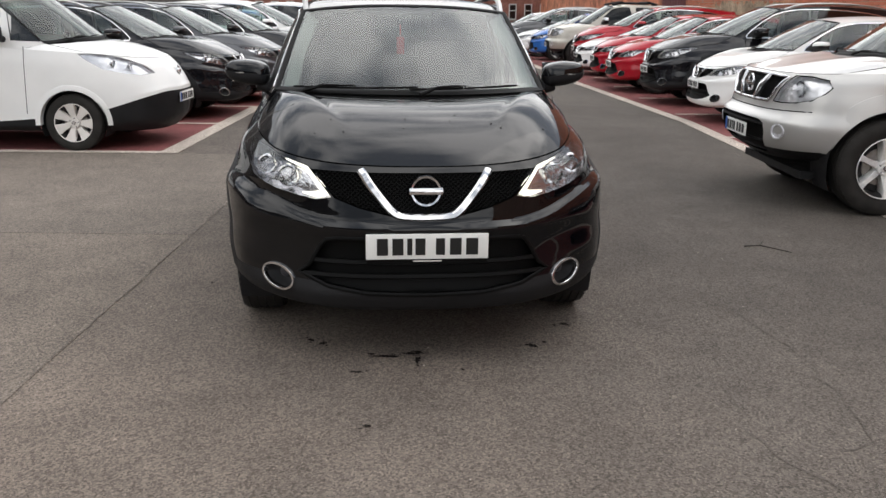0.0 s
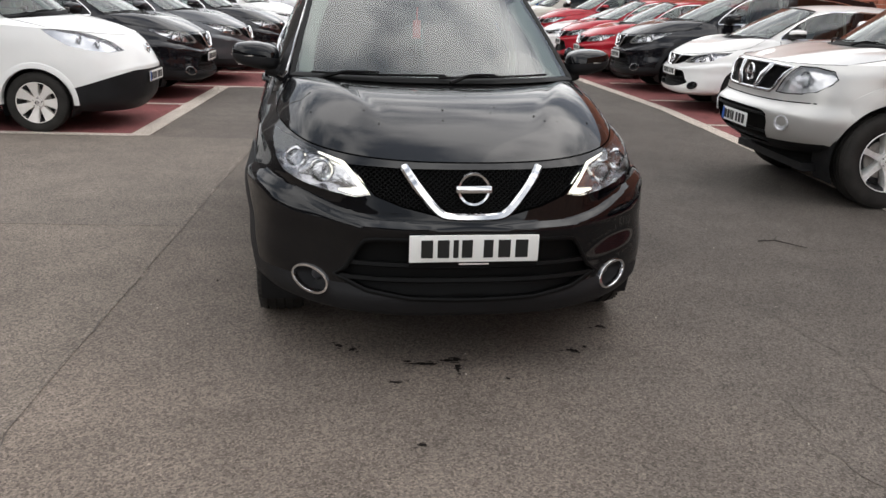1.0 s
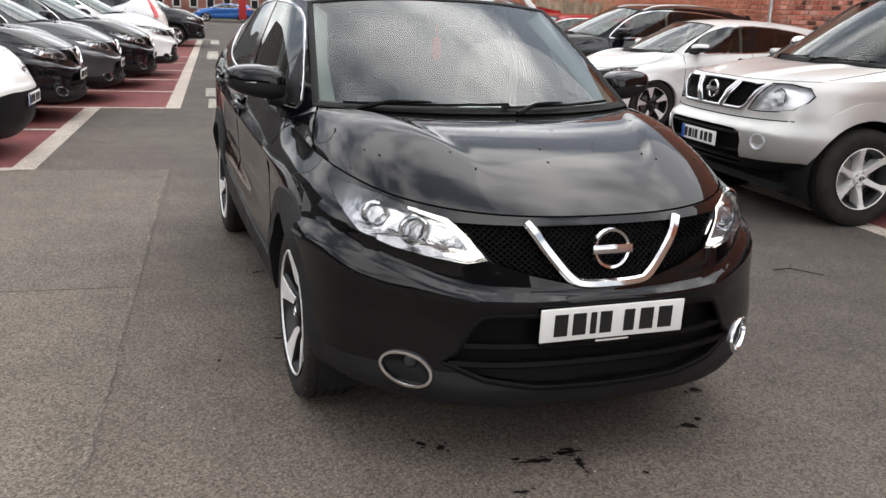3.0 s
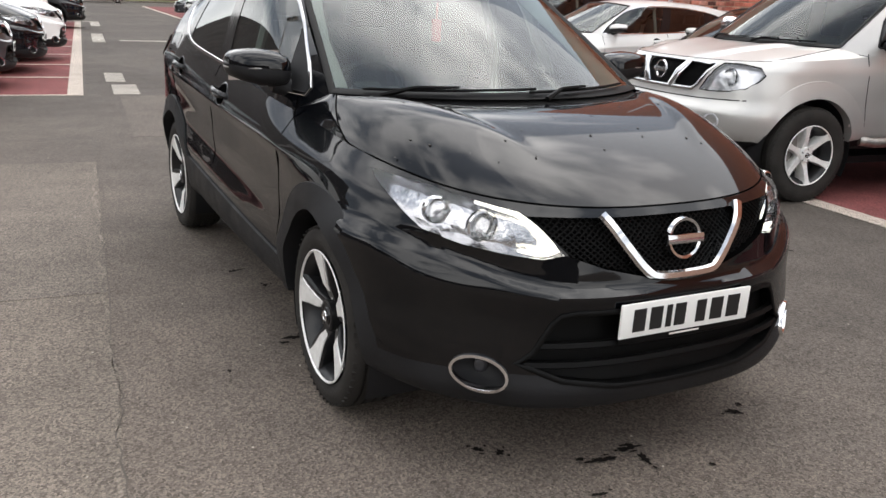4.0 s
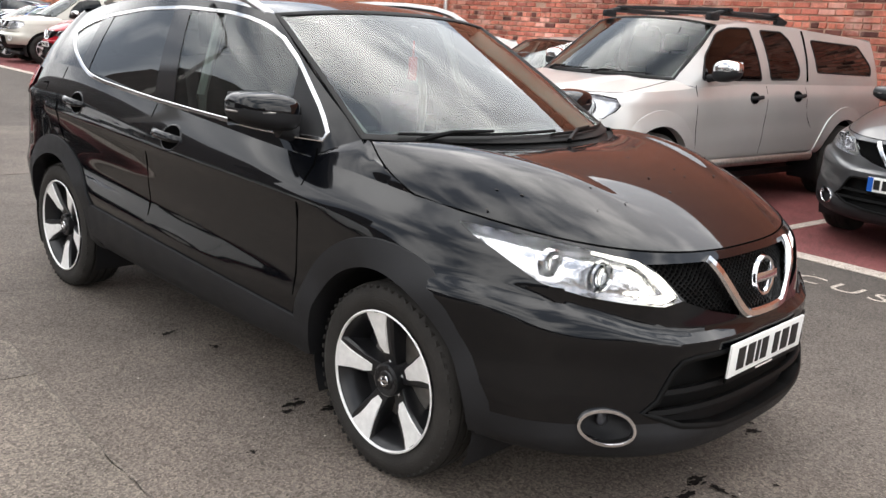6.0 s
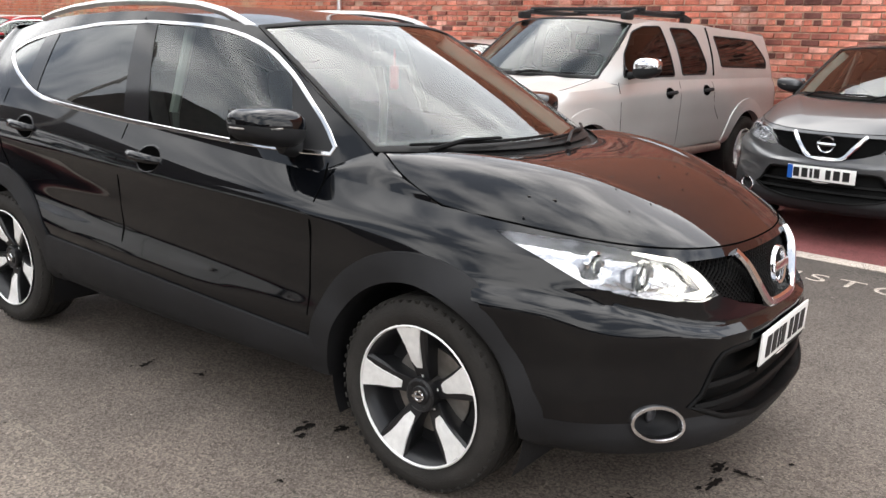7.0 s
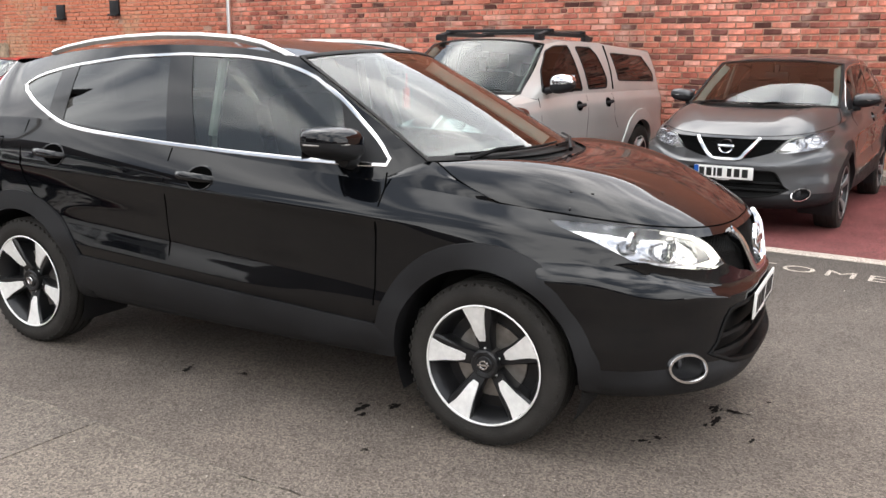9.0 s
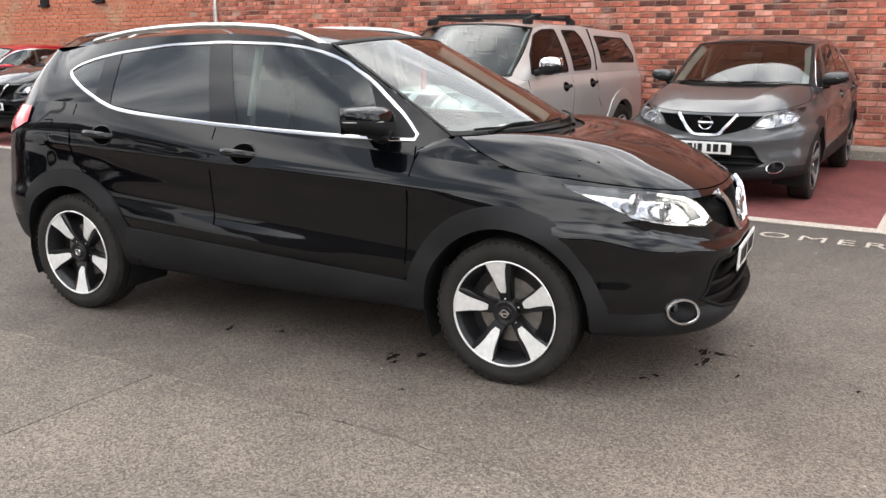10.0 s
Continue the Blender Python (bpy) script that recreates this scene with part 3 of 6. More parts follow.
class Cabin:
    """The greenhouse: from the belt (the shell's top row) to the roof's edge, round to the tail."""

    def __init__(self, shell, a_base, a_top, screen_low, screen_high, roof, tail, bow=0.02, crown=0.03):
        self.s, self.ab, self.at, self.sl, self.sh, self.roof, self.tail, self.bow, self.crown = shell, a_base, a_top, screen_low, screen_high, roof, tail, bow, crown

    def belt(self, q):
        s = self.s
        r = s.row(s.nv)
        if q <= 1:
            y = self.ab[1] + (s.ry - self.ab[1]) * q
            z = s.z(r, y)
            x = s.wide(r, y, z)
            k = max(0.0, 1 - (y - self.ab[1]) / 0.22)
            k = k * k * (3 - 2 * k)
            return Vector((x + (self.ab[0] - x) * k, y, z + (self.ab[2] - z) * k))
        return s.point(0.8 + 0.2 * (q - 1), s.nv)

    def top(self, q):
        if q <= 1:
            y = self.at[1] + (self.tail[0][1] - self.at[1]) * q
            return Vector((hermite(y, [(p[1], p[0]) for p in self.roof]), y, hermite(y, [(p[1], p[2]) for p in self.roof])))
        a = (q - 1) * math.pi / 2
        c0, c1 = Vector(self.tail[0]), Vector(self.tail[1])
        k = (abs(math.cos(a)) ** 3 + abs(math.sin(a)) ** 3) ** (-1 / 3)
        return Vector((c0.x * k * math.cos(a), c0.y + (c1.y - c0.y) * k * math.sin(a), c0.z + (c1.z - c0.z) * k * math.sin(a)))

    def at_qv(self, q, v):
        b, t = self.belt(q), self.top(q)
        p = b.lerp(t, v)
        out = Vector((1, 0, 0)) if q <= 1 else Vector((math.cos((q - 1) * math.pi / 2), math.sin((q - 1) * math.pi / 2), 0))
        return p + out * self.bow * 4 * v * (1 - v)

    def screen(self, s, t):
        """Windscreen: s from the middle (0) to the pillar (1), t from low to high."""
        lo = Vector((self.ab[0] * s, self.sl[0] + (self.ab[1] - self.sl[0]) * s**2.2, self.sl[1] + (self.ab[2] - self.sl[1]) * s**2))
        hi = Vector((self.at[0] * s, self.sh[0] + (self.at[1] - self.sh[0]) * s**2.2, self.sh[1] + (self.at[2] - self.sh[1]) * s**2.5))
        p = lo.lerp(hi, t)
        p.z += 0.02 * 4 * t * (1 - t) * (1 - 0.6 * s)
        return p

    def side_at(self, y, z):
        """The greenhouse flank at (y, z)."""
        best, q, v = None, 0.5, 0.5
        for i in range(0, 41):
            for j in range(0, 11):
                p = self.at_qv(i / 40, j / 10)
                d = (p.y - y) ** 2 + (p.z - z) ** 2
                if best is None or d < best:
                    best, q, v = d, i / 40, j / 10
        for _ in range(6):
            p, e = self.at_qv(q, v), 1e-3
            pq, pv = (self.at_qv(q + e, v) - p) / e, (self.at_qv(q, v + e) - p) / e
            det = pq.y * pv.z - pq.z * pv.y
            if abs(det) < 1e-9:
                break
            dy, dz = y - p.y, z - p.z
            q += (dy * pv.z - dz * pv.y) / det
            v += (pq.y * dz - pq.z * dy) / det
            q, v = min(max(q, -0.05), 1.0), min(max(v, -0.1), 1.1)
        p, e = self.at_qv(q, v), 1e-3
        nn = (self.at_qv(q + e, v) - p).cross(self.at_qv(q, v + e) - p).normalized()
        return p, nn


def tyre(parent, radius, rim, width, label="worn black tyre"):
    bm = bmesh.new()
    w, h = width / 2, radius - rim
    prof = [(w * 0.8, rim - 0.012), (w * 0.9, rim + 0.004), (w, rim + h * 0.35), (w * 1.0, rim + h * 0.55), (w * 0.93, radius - 0.022), (w * 0.8, radius - 0.005)]
    for g in (0.55, 0.18):
        prof += [(w * (g + 0.05), radius), (w * (g + 0.04), radius - 0.008), (w * (g - 0.04), radius - 0.008), (w * (g - 0.05), radius)]
    prof = prof + [(-a, r) for a, r in reversed(prof)]
    lathe(bm, prof, 56)
    for i in range(56):
        a = i / 56 * 2 * math.pi
        for sx in (-1, 1):
            c = Vector((sx * w * 0.8, (radius - 0.0135) * math.cos(a), (radius - 0.0135) * math.sin(a)))
            add_box(bm, c, (w * 0.26, 0.016, 0.008), Euler((a - math.pi / 2, 0, sx * 0.35)))
    return part("tyre", bm, RUBBER, parent, label)


def alloy(parent, rim, width, spokes=5, dark=RIM_DARK, face=MACHINED, style="blade"):
    """A rim with its face towards -x."""
    w = width / 2
    bm = bmesh.new()
    lathe(bm, [(-w + 0.012, rim - 0.004), (-w + 0.03, rim - 0.022), (w * 0.2, rim - 0.05), (w, rim - 0.02), (w, rim)], 48)
    lathe(bm, [(0.0, 0.005), (0.0, rim - 0.04)], 32)
    r = part("rim", bm, dark, parent, "dark painted alloy rim" if face is not dark else "")
    bm = bmesh.new()
    lathe(bm, [(-w + 0.008, rim - 0.007), (-w + 0.003, rim - 0.006), (-w, rim - 0.003), (-w + 0.003, rim + 0.002)], 56)
    part("rim_lip", bm, face, r, "bright machined lip")
    bm = bmesh.new()
    lathe(bm, [(-0.012, 0.03), (-0.012, rim * 0.62), (-0.004, rim * 0.62)], 40)
    lathe(bm, [(0.0, 0.02), (-w * 0.55, 0.03), (-w * 0.55, 0.0)], 20)
    part("brake_disc", bm, DISC, r, "dull steel brake disc")
    bm = bmesh.new()
    xo = -w * 0.72
    lathe(bm, [(0.0, 0.06), (xo - 0.004, 0.058), (xo - 0.008, 0.05), (xo - 0.003, 0.034), (xo - 0.008, 0.03), (xo - 0.012, 0.0)], 30)
    part("hub", bm, dark if style == "blade" else face, r)
    bm = bmesh.new()
    lathe(bm, [(xo - 0.013, 0.012), (xo - 0.016, 0.014), (xo - 0.016, 0.019), (xo - 0.012, 0.021)], 20)
    add_box(bm, (xo - 0.014, 0, 0), (0.004, 0.05, 0.008))
    part("hub_badge", bm, CHROME, r, "small bright ring emblem")
    for i in range(5):
        bm = bmesh.new()
        a = i / 5 * 2 * math.pi + 0.6
        lathe(bm, [(xo - 0.006, 0.0), (xo - 0.008, 0.008), (xo + 0.01, 0.009)], 8)
        bmesh.ops.translate(bm, verts=bm.verts[:], vec=(0, 0.048 * math.cos(a), 0.048 * math.sin(a)))
        part("wheel_nut", bm, dark, r)
    for i in range(spokes):
        a = i / spokes * 2 * math.pi + math.pi / 2
        turn = Matrix.Rotation(a, 4, "X")
        bm = bmesh.new()
        if style == "blade":
            sec = [(0.05, -0.03, 0.03), (0.12, -0.035, 0.038), (0.19, -0.055, 0.052), (rim - 0.006, -0.075, 0.06)]
        elif style == "broad":
            sec = [(0.05, -0.03, 0.03), (0.10, -0.036, 0.03), (0.15, -0.052, 0.04), (rim - 0.03, -0.062, 0.045), (rim - 0.006, -0.075, 0.06)]
        else:
            sec = [(0.05, -0.03, 0.03), (0.10, -0.023, 0.023), (0.16, -0.02, 0.02), (rim - 0.03, -0.024, 0.024), (rim - 0.006, -0.036, 0.036)]
        rows = []
        for rr, y0, y1 in sec:
            xf = xo + (0.02 if rr < 0.1 else 0.0) + (-w + 0.006 - xo) * max(0, (rr - 0.1) / (rim - 0.1))
            rows.append([(0.015, rr, y0 * 0.8), (xf + 0.012, rr, y0), (xf + 0.003, rr, y0 * 0.85), (xf + 0.003, rr, y1 * 0.85), (xf + 0.012, rr, y1), (0.015, rr, y1 * 0.8)])
        add_grid(bm, rows)
        bmesh.ops.transform(bm, matrix=turn, verts=bm.verts[:])
        sp = part("spoke", bm, dark if style == "blade" else face, r)
        if style == "blade":
            bm = bmesh.new()
            fc = [(0.052, -0.003, 0.004), (0.075, -0.012, 0.008), (0.115, -0.026, 0.017), (0.165, -0.038, 0.022), (rim - 0.045, -0.05, 0.028), (rim - 0.008, -0.063, 0.04)]
            rows = []
            for rr, y0, y1 in fc:
                xf = xo + (0.02 if rr < 0.1 else 0.0) + (-w + 0.006 - xo) * max(0, (rr - 0.1) / (rim - 0.1))
                rows.append([(xf + 0.003, rr, y0), (xf - 0.002, rr, y0 + 0.002), (xf - 0.002, rr, y1 - 0.002), (xf + 0.003, rr, y1)])
            add_grid(bm, rows)
            bmesh.ops.transform(bm, matrix=turn, verts=bm.verts[:])
            part("spoke_face", bm, face, r, "bright machined spoke face")
    return r


def wheel(car, x, y, radius, rim, width, style="blade", dark=RIM_DARK, face=MACHINED, spokes=5, spin=0.0):
    w = new("wheel")
    w.parent = car
    w.matrix_basis = pose(x, y, radius, 0, 0, 180 if x > 0 else 0) @ pose(0, 0, 0, spin, 0, 0)
    tyre(w, radius, rim, width)
    alloy(w, rim, width, spokes, dark, face, style)
    return w


def plate(car, p, tilt, w=0.52, h=0.111, blue=False, bars=((-0.19, 0.055), (-0.125, 0.055), (-0.075, 0.025), (-0.03, 0.05), (0.055, 0.045), (0.12, 0.058), (0.19, 0.06)), yaw=0.0):
    """A white plate whose characters are plain bars."""
    ob = new("number_plate")
    ob.parent = car
    ob.matrix_basis = pose(*p, tilt, 0, yaw)
    bm = bmesh.new()
    add_box(bm, (0, 0, 0), (w, 0.008, h), bevel=0.003)
    part("plate", bm, PLATE_WHITE, ob, "white plate with plain dark bars")
    for cx, bw in bars:
        bm = bmesh.new()
        add_box(bm, (cx * w / 0.52, -0.0055, 0), (bw * 0.85 * w / 0.52, 0.002, h * 0.66))
        part("bar", bm, PLATE_INK, ob)
    if blue:
        bm = bmesh.new()
        add_box(bm, (-w / 2 + 0.021, -0.0055, 0), (0.04, 0.002, h * 0.96))
        part("blue_band", bm, PLATE_BLUE, ob, "blue band")
    return ob


def emblem(car, p, r, tilt=0.0):
    """A chrome ring with a plain bar across."""
    bm = bmesh.new()
    prof = [(0.0, r * 0.78), (-0.012, r * 0.82), (-0.014, r * 0.95), (0.0, r)]
    lathe(bm, prof, 36, "x")
    bmesh.ops.rotate(bm, verts=bm.verts[:], matrix=Matrix.Rotation(radians(90), 3, "Z"))
    add_box(bm, (0, -0.012, 0), (r * 2.15, 0.016, r * 0.44), bevel=0.004)
    bmesh.ops.transform(bm, matrix=pose(*p, tilt), verts=bm.verts[:])
    return part("emblem", bm, CHROME, car, "chrome ring emblem with a crossbar")


def seat(parent, x, y, z):
    bm = bmesh.new()
    add_box(bm, (x, y, z), (0.5, 0.5, 0.16), bevel=0.05)
    add_box(bm, (x, y + 0.3, z + 0.36), (0.48, 0.14, 0.66), Euler((radians(-14), 0, 0)), bevel=0.05)
    add_box(bm, (x, y + 0.43, z + 0.8), (0.27, 0.1, 0.18), Euler((radians(-8), 0, 0)), bevel=0.04)
    return part("seat", bm, FABRIC, parent, "dark fabric seat with headrest")


def car(m, label, category, s):
    """Builds one car from its spec s: shell, cabin, windows, lamps, grille, wheels and trim."""
    c = thing(s["name"], m, label, category, s.get("group", ""))
    sh, cb, pnt = s["shell"], s["cabin"], s["paint"]
    wr, wx, wys = s["wheel_r"], s["wheel_x"], sh.wheels
    ra = s["arch_r"]
    # body shell, split into the painted body and the lower skirt
    NU, per = s.get("nu", 120), s.get("per", 5)
    body, skirt = bmesh.new(), bmesh.new()
    vs = s["skirt_v"]
    for bm, v0, v1 in ((skirt, 0.0, vs), (body, vs, float(sh.nv))):
        k = max(2, int((v1 - v0) * per))
        add_grid(bm, [[sh.point(u / NU, v0 + (v1 - v0) * j / k) for u in range(NU + 1)] for j in range(k + 1)])
        cut = [f for f in bm.faces if any((f.calc_center_median().y - w) ** 2 + (f.calc_center_median().z - wr) ** 2 < (ra + 0.02) ** 2 for w in wys) and f.calc_center_median().x > 0.3]
        bmesh.ops.delete(bm, geom=cut, context="FACES")

    def f_pts(poly):
        return [sh.front(x, z) for x, z in poly], [sh.normal_front(x, z) for x, z in poly]
    # bonnet
    hx0, hx1, hb, hbz = s["hood"]
    top = sh.row(sh.nv)

    def hood(q, t):
        xf = hx0 * q
        pf = sh.front(xf, 9.0)
        yf = pf.y
        zf = sh.z(top, yf)
        x = q * (hx0 + (hx1 - hx0) * t * t)
        yb = hb[0] + (hb[1] - hb[0]) * q**2.2
        zb = hbz[0] + (hbz[1] - hbz[0]) * q**2
        hk = q ** s.get("hood_k", 3)
        p = s["hood_p"][0] * (1 - hk) + s["hood_p"][1] * hk
        z = zf + (zb - zf) * (1 - (1 - t) ** p)
        xr = s["ridge"][0] + (s["ridge"][1] - s["ridge"][0]) * t
        d = x - xr
        z += s["ridge"][2] * ease(s.get("ridge_from", 0.0), s.get("ridge_from", 0.0) + 0.3, t) * min(1, (1 - t) / 0.12 + 0.3) * math.exp(-(d / (s.get("ridge_out", 0.04) if d > 0 else s.get("ridge_in", 0.17))) ** 2)
        z += s.get("crown", 0.0) * math.sin(math.pi * q**3) * math.sin(math.pi * t) ** 0.7
        return Vector((x, yf + (yb - yf) * t, z))
    bm = bmesh.new()
    tt = [i / 30 for i in range(31)]
    nh = s.get("hood_n", 34)
    add_grid(bm, [[hood(q / nh, t * t * 0.35 + t * 0.65) for q in range(nh + 1)] for t in tt])
    part("bonnet", mirrored(bm), pnt, c, s.get("bonnet_label", ""))
    # wing tops
    bm = bmesh.new()
    y0, y1 = hood(1, 0).y, cb.ab[1] + 0.24
    rows = []
    for i in range(25):
        y = y0 + (y1 - y0) * i / 24
        z = sh.z(top, y)
        outer = Vector((sh.wide(top, y, z), y, z))
        yb = hood(1, 1).y
        if y < yb:
            t = (y - y0) / (yb - y0)
            inner = hood(1, t)
        else:
            inner = cb.belt((y - cb.ab[1]) / (sh.ry - cb.ab[1])) if y > cb.ab[1] else hood(1, 1).lerp(cb.belt(0), (y - yb) / max(cb.ab[1] - yb, 1e-3))
        rows.append([inner.lerp(outer, k / 5) + Vector((0, 0, (0.006 + s.get('wing_crown', 0.0) * ease(y0, y0 + 0.2, y) * ease(y1 - 0.1, y1 - 0.45, y)) * math.sin(k / 5 * math.pi) ** 2)) for k in range(6)])
    add_grid(bm, rows)
    part("wing_top", flipped(bm), pnt, c)
    part("wing_top", bm, pnt, c)
    # bonnet shut line
    bm = bmesh.new()
    line = [hood(q / 30, 0.004) for q in range(31)] + [hood(1, t / 20) for t in range(1, 21)]
    ribbon(bm, [p + Vector((0, 0, 0.001)) for p in line], [Vector((p.x * 0.5, -0.5, 0.8)) for p in line], 0.005, 0.0015)
    part("bonnet_gap", mirrored(bm), GAP, c)
    # lamps, cut out of the shell
    lp = s.get("lamp")
    if lp:
        pts, nn = f_pts(dense(lp, 0.05))
        lens = extract(body, pts, nn)
        for bmx, sg in ((flipped(lens), -1), (lens, 1)):
            lamp = new("headlamp")
            lamp.parent = c
            d = Vector((-0.35 * sg, 0.9, 0)).normalized()
            part("housing", tub(bmx, s.get("lamp_deep", 0.07), d), s.get("lamp_mat", REFLECTOR), lamp, "silvery reflector housing", recalc=False)
            for k, (px, pz, pr) in enumerate(s["projectors"]):
                b2 = bmesh.new()
                lathe(b2, [(0.004, pr * 1.25), (-0.008, pr * 1.18), (-0.011, pr * 1.05), (0.0, pr * 0.85)], 24)
                p = sh.front(px, pz)
                bmesh.ops.transform(b2, matrix=pose(px * sg, p.y + 0.055, pz, 0, 0, 90 + 10 * sg), verts=b2.verts[:])
                part("bezel", b2, s.get("bezel_mat", CHROME), lamp)
                b2 = bmesh.new()
                bmesh.ops.create_uvsphere(b2, u_segments=20, v_segments=12, radius=pr * 0.9)
                bmesh.ops.scale(b2, verts=b2.verts[:], vec=(1, 0.4, 1))
                bmesh.ops.translate(b2, verts=b2.verts[:], vec=(px * sg, p.y + 0.05, pz))
                part("projector", b2, s.get("lamp_core", LAMP_DARK), lamp, "domed clear lens")
            if "drl" in s:
                b2 = bmesh.new()
                line = dense(s["drl"][0], 0.02, False)
                P = [sh.front(x, z) + Vector((0, 0.018, 0)) for x, z in line]
                wd = [hermite(i / (len(line) - 1), s["drl"][1]) for i in range(len(line))]
                ribbon(b2, P, [sh.normal_front(x, z) for x, z in line], wd, 0.006, bevel=0.15)
                if sg < 0:
                    for v in b2.verts:
                        v.co.x = -v.co.x
                part("daytime_light", b2, DRL if s.get("drl_on", True) else PALE_TRIM, lamp, "glowing white light blade")
            part("lens", bmx, LENS, lamp, "clear lens", recalc=False)
    # grille and lower intake, sunk in
    for key, name, deep, mt in (("grille", "grille", 0.035, GAP), ("intake", "lower_intake", 0.05, DARK_SLAT)):
        if key not in s:
            continue
        src = body
        pts, nn = f_pts(dense(s[key], 0.06))
        got = extract(src, pts, nn)
        low = extract(skirt, pts, nn) if key == "intake" else None
        if low is not None:
            tmp = bpy.data.meshes.new("tmp")
            low.to_mesh(tmp)
            got.from_mesh(tmp)
            bpy.data.meshes.remove(tmp)
            low.free()
            bmesh.ops.remove_doubles(got, verts=got.verts[:], dist=2e-4)
        mirrored(got)
        g = part(name, tub(got, deep, Vector((0, 1, 0))), mt, c, "", recalc=False)
        got.free()
        if key == "intake" and s.get("surround"):
            bs = bmesh.new()
            rim = [(x, z) for x, z in dense(s[key], 0.04) if x > 0.01]
            ring = [(-x, z) for x, z in reversed(rim)] + rim
            ribbon(bs, [sh.front(x, z) for x, z in ring], [sh.normal_front(x, z) for x, z in ring], 0.017, 0.006, bevel=0.5)
            part("intake_surround", bs, s.get("surround_mat", pnt), g)
        bm = bmesh.new()
        lo, hi, wmax = min(z for _, z in s[key]), max(z for _, z in s[key]), max(x for x, _ in s[key])
        if key == "grille" and s.get("mesh", True):
            # slanting wires of the mesh, kept inside the opening
            pitch = 0.022
            for sl in (1, -1):
                k = -40
                while k < 40:
                    seg = []
                    for i in range(61):
                        z = lo + (hi - lo) * i / 60
                        x = k * pitch + sl * (z - lo) * 1.2
                        if inside([(a, b) for a, b in s[key]] + [(-a, b) for a, b in reversed(s[key])], x, z):
                            seg.append(sh.front(x, z) + Vector((0, deep - 0.008, 0)))
                        elif len(seg) > 1:
                            break
                    if len(seg) > 2:
                        ribbon(bm, [seg[0], seg[len(seg) // 2], seg[-1]], [Vector((0, -1, 0.2))] * 3, 0.0045, 0.005)
                    k += 1
            part("grille_mesh", bm, DARK_SLAT, g)
        elif key == "intake":
            for zz in s.get("slats", ()):
                bm2 = bmesh.new()
                xm = max(x for x, z in dense(s[key], 0.01) if abs(z - zz) < 0.02) - 0.02
                P = [sh.front(x, zz) + Vector((0, 0.02, 0)) for x in np.linspace(-xm, xm, 15)]
                ribbon(bm2, P, [Vector((0, -1, 0.3))] * 15, 0.022, 0.02)
                part("slat", bm2, DARK_SLAT, g)
            bm.free()
        else:
            bm.free()
    for poly in s.get("cuts", ()):
        pts, nn = f_pts(poly)
        for bm in (body, skirt):
            extract(bm, pts, nn).free()
    part("body", mirrored(body), pnt, c, s.get("body_label", ""))
    part("skirt", mirrored(skirt), s.get("skirt_mat", PLASTIC), c, s.get("skirt_label", ""))
    # greenhouse
    side = bmesh.new()
    nq, nvv = s.get("nq", 56), 14
    add_grid(side, [[cb.at_qv(q / nq * 2 if q <= nq // 2 else 1 + (q - nq // 2) / (nq // 2), v / nvv) for q in range(nq + 1)] for v in range(nvv + 1)])
    trims = []
    for win in s["windows"]:
        pr = dense(win["poly"], 0.2)
        got = [cb.side_at(y, z) for y, z in pr]
        pts, nn = [p for p, _ in got], [n if n.x > 0 else -n for _, n in got]
        pane = extract(side, pts, nn)
        trims.append((pts, nn))
        for y, lean in win.get("splits", ()):
            bmesh.ops.bisect_plane(pane, geom=pane.verts[:] + pane.edges[:] + pane.faces[:], plane_co=(0, y, 1.1), plane_no=Vector((0, 1, lean)).normalized(), dist=1e-5)
        cuts = list(win.get("splits", ()))
        for k, mt in enumerate(win["fill"]):
            for sg in (1, -1):
                one = pane.copy() if sg > 0 else flipped(pane)
                dead = []
                for f in one.faces:
                    p = f.calc_center_median()
                    idx = sum(1 for y, lean in cuts if (p.y - y) + lean * (p.z - 1.1) > 0)
                    if idx != k:
                        dead.append(f)
                bmesh.ops.delete(one, geom=dead, context="FACES")
                if not one.faces:
                    one.free()
                    continue
                is_glass = mt in (GLASS_SIDE, GLASS_DARK, GLASS, GLASS_BLACK)
                if not is_glass:
                    for v in one.verts:
                        v.co.x += 0.003 * sg
                ob = part("side_window" if is_glass else "pillar_trim", one, mt, c, "dark tinted side window" if mt in (GLASS_DARK, GLASS_BLACK) else "", recalc=False)
                if is_glass:
                    ob.visible_shadow = False
        pane.free()
        w = win.get("trim", 0.0)
        for sg in (1, -1):
            bm = bmesh.new()
            P = [Vector((p.x * sg, p.y, p.z)) for p in pts]
            N = [Vector((q.x * sg, q.y, q.z)) for q in nn]
            ribbon(bm, P, N, w or 0.014, 0.006, closed=True, sink=0.004)
            part("window_trim", bm, win.get("trim_mat", CHROME) if w else PLASTIC, c, "bright chrome window surround" if w and win.get("trim_mat", CHROME) is CHROME else "")
    part("cabin_side", mirrored(side), pnt, c)
    # roof
    bm = bmesh.new()
    rows = []
    for i in range(31):
        q = i / 30
        t = cb.top(q)
        dy = (cb.sh[0] - cb.at[1]) * (1 - q) ** 4 + (cb.tail[1][1] - cb.tail[0][1]) * q**6
        cz = (cb.sh[1] - cb.at[2]) * (1 - q) ** 3 + (cb.tail[1][2] - cb.tail[0][2]) * q**3 + cb.crown * 4 * q * (1 - q)
        rows.append([Vector((t.x * k / 16, t.y + dy * (1 - (k / 16) ** 2.2), t.z + cz * (1 - (k / 16) ** 2.5))) for k in range(17)])
    add_grid(bm, rows)
    part("roof", mirrored(bm), s.get("roof_mat", pnt), c, s.get("roof_label", ""))
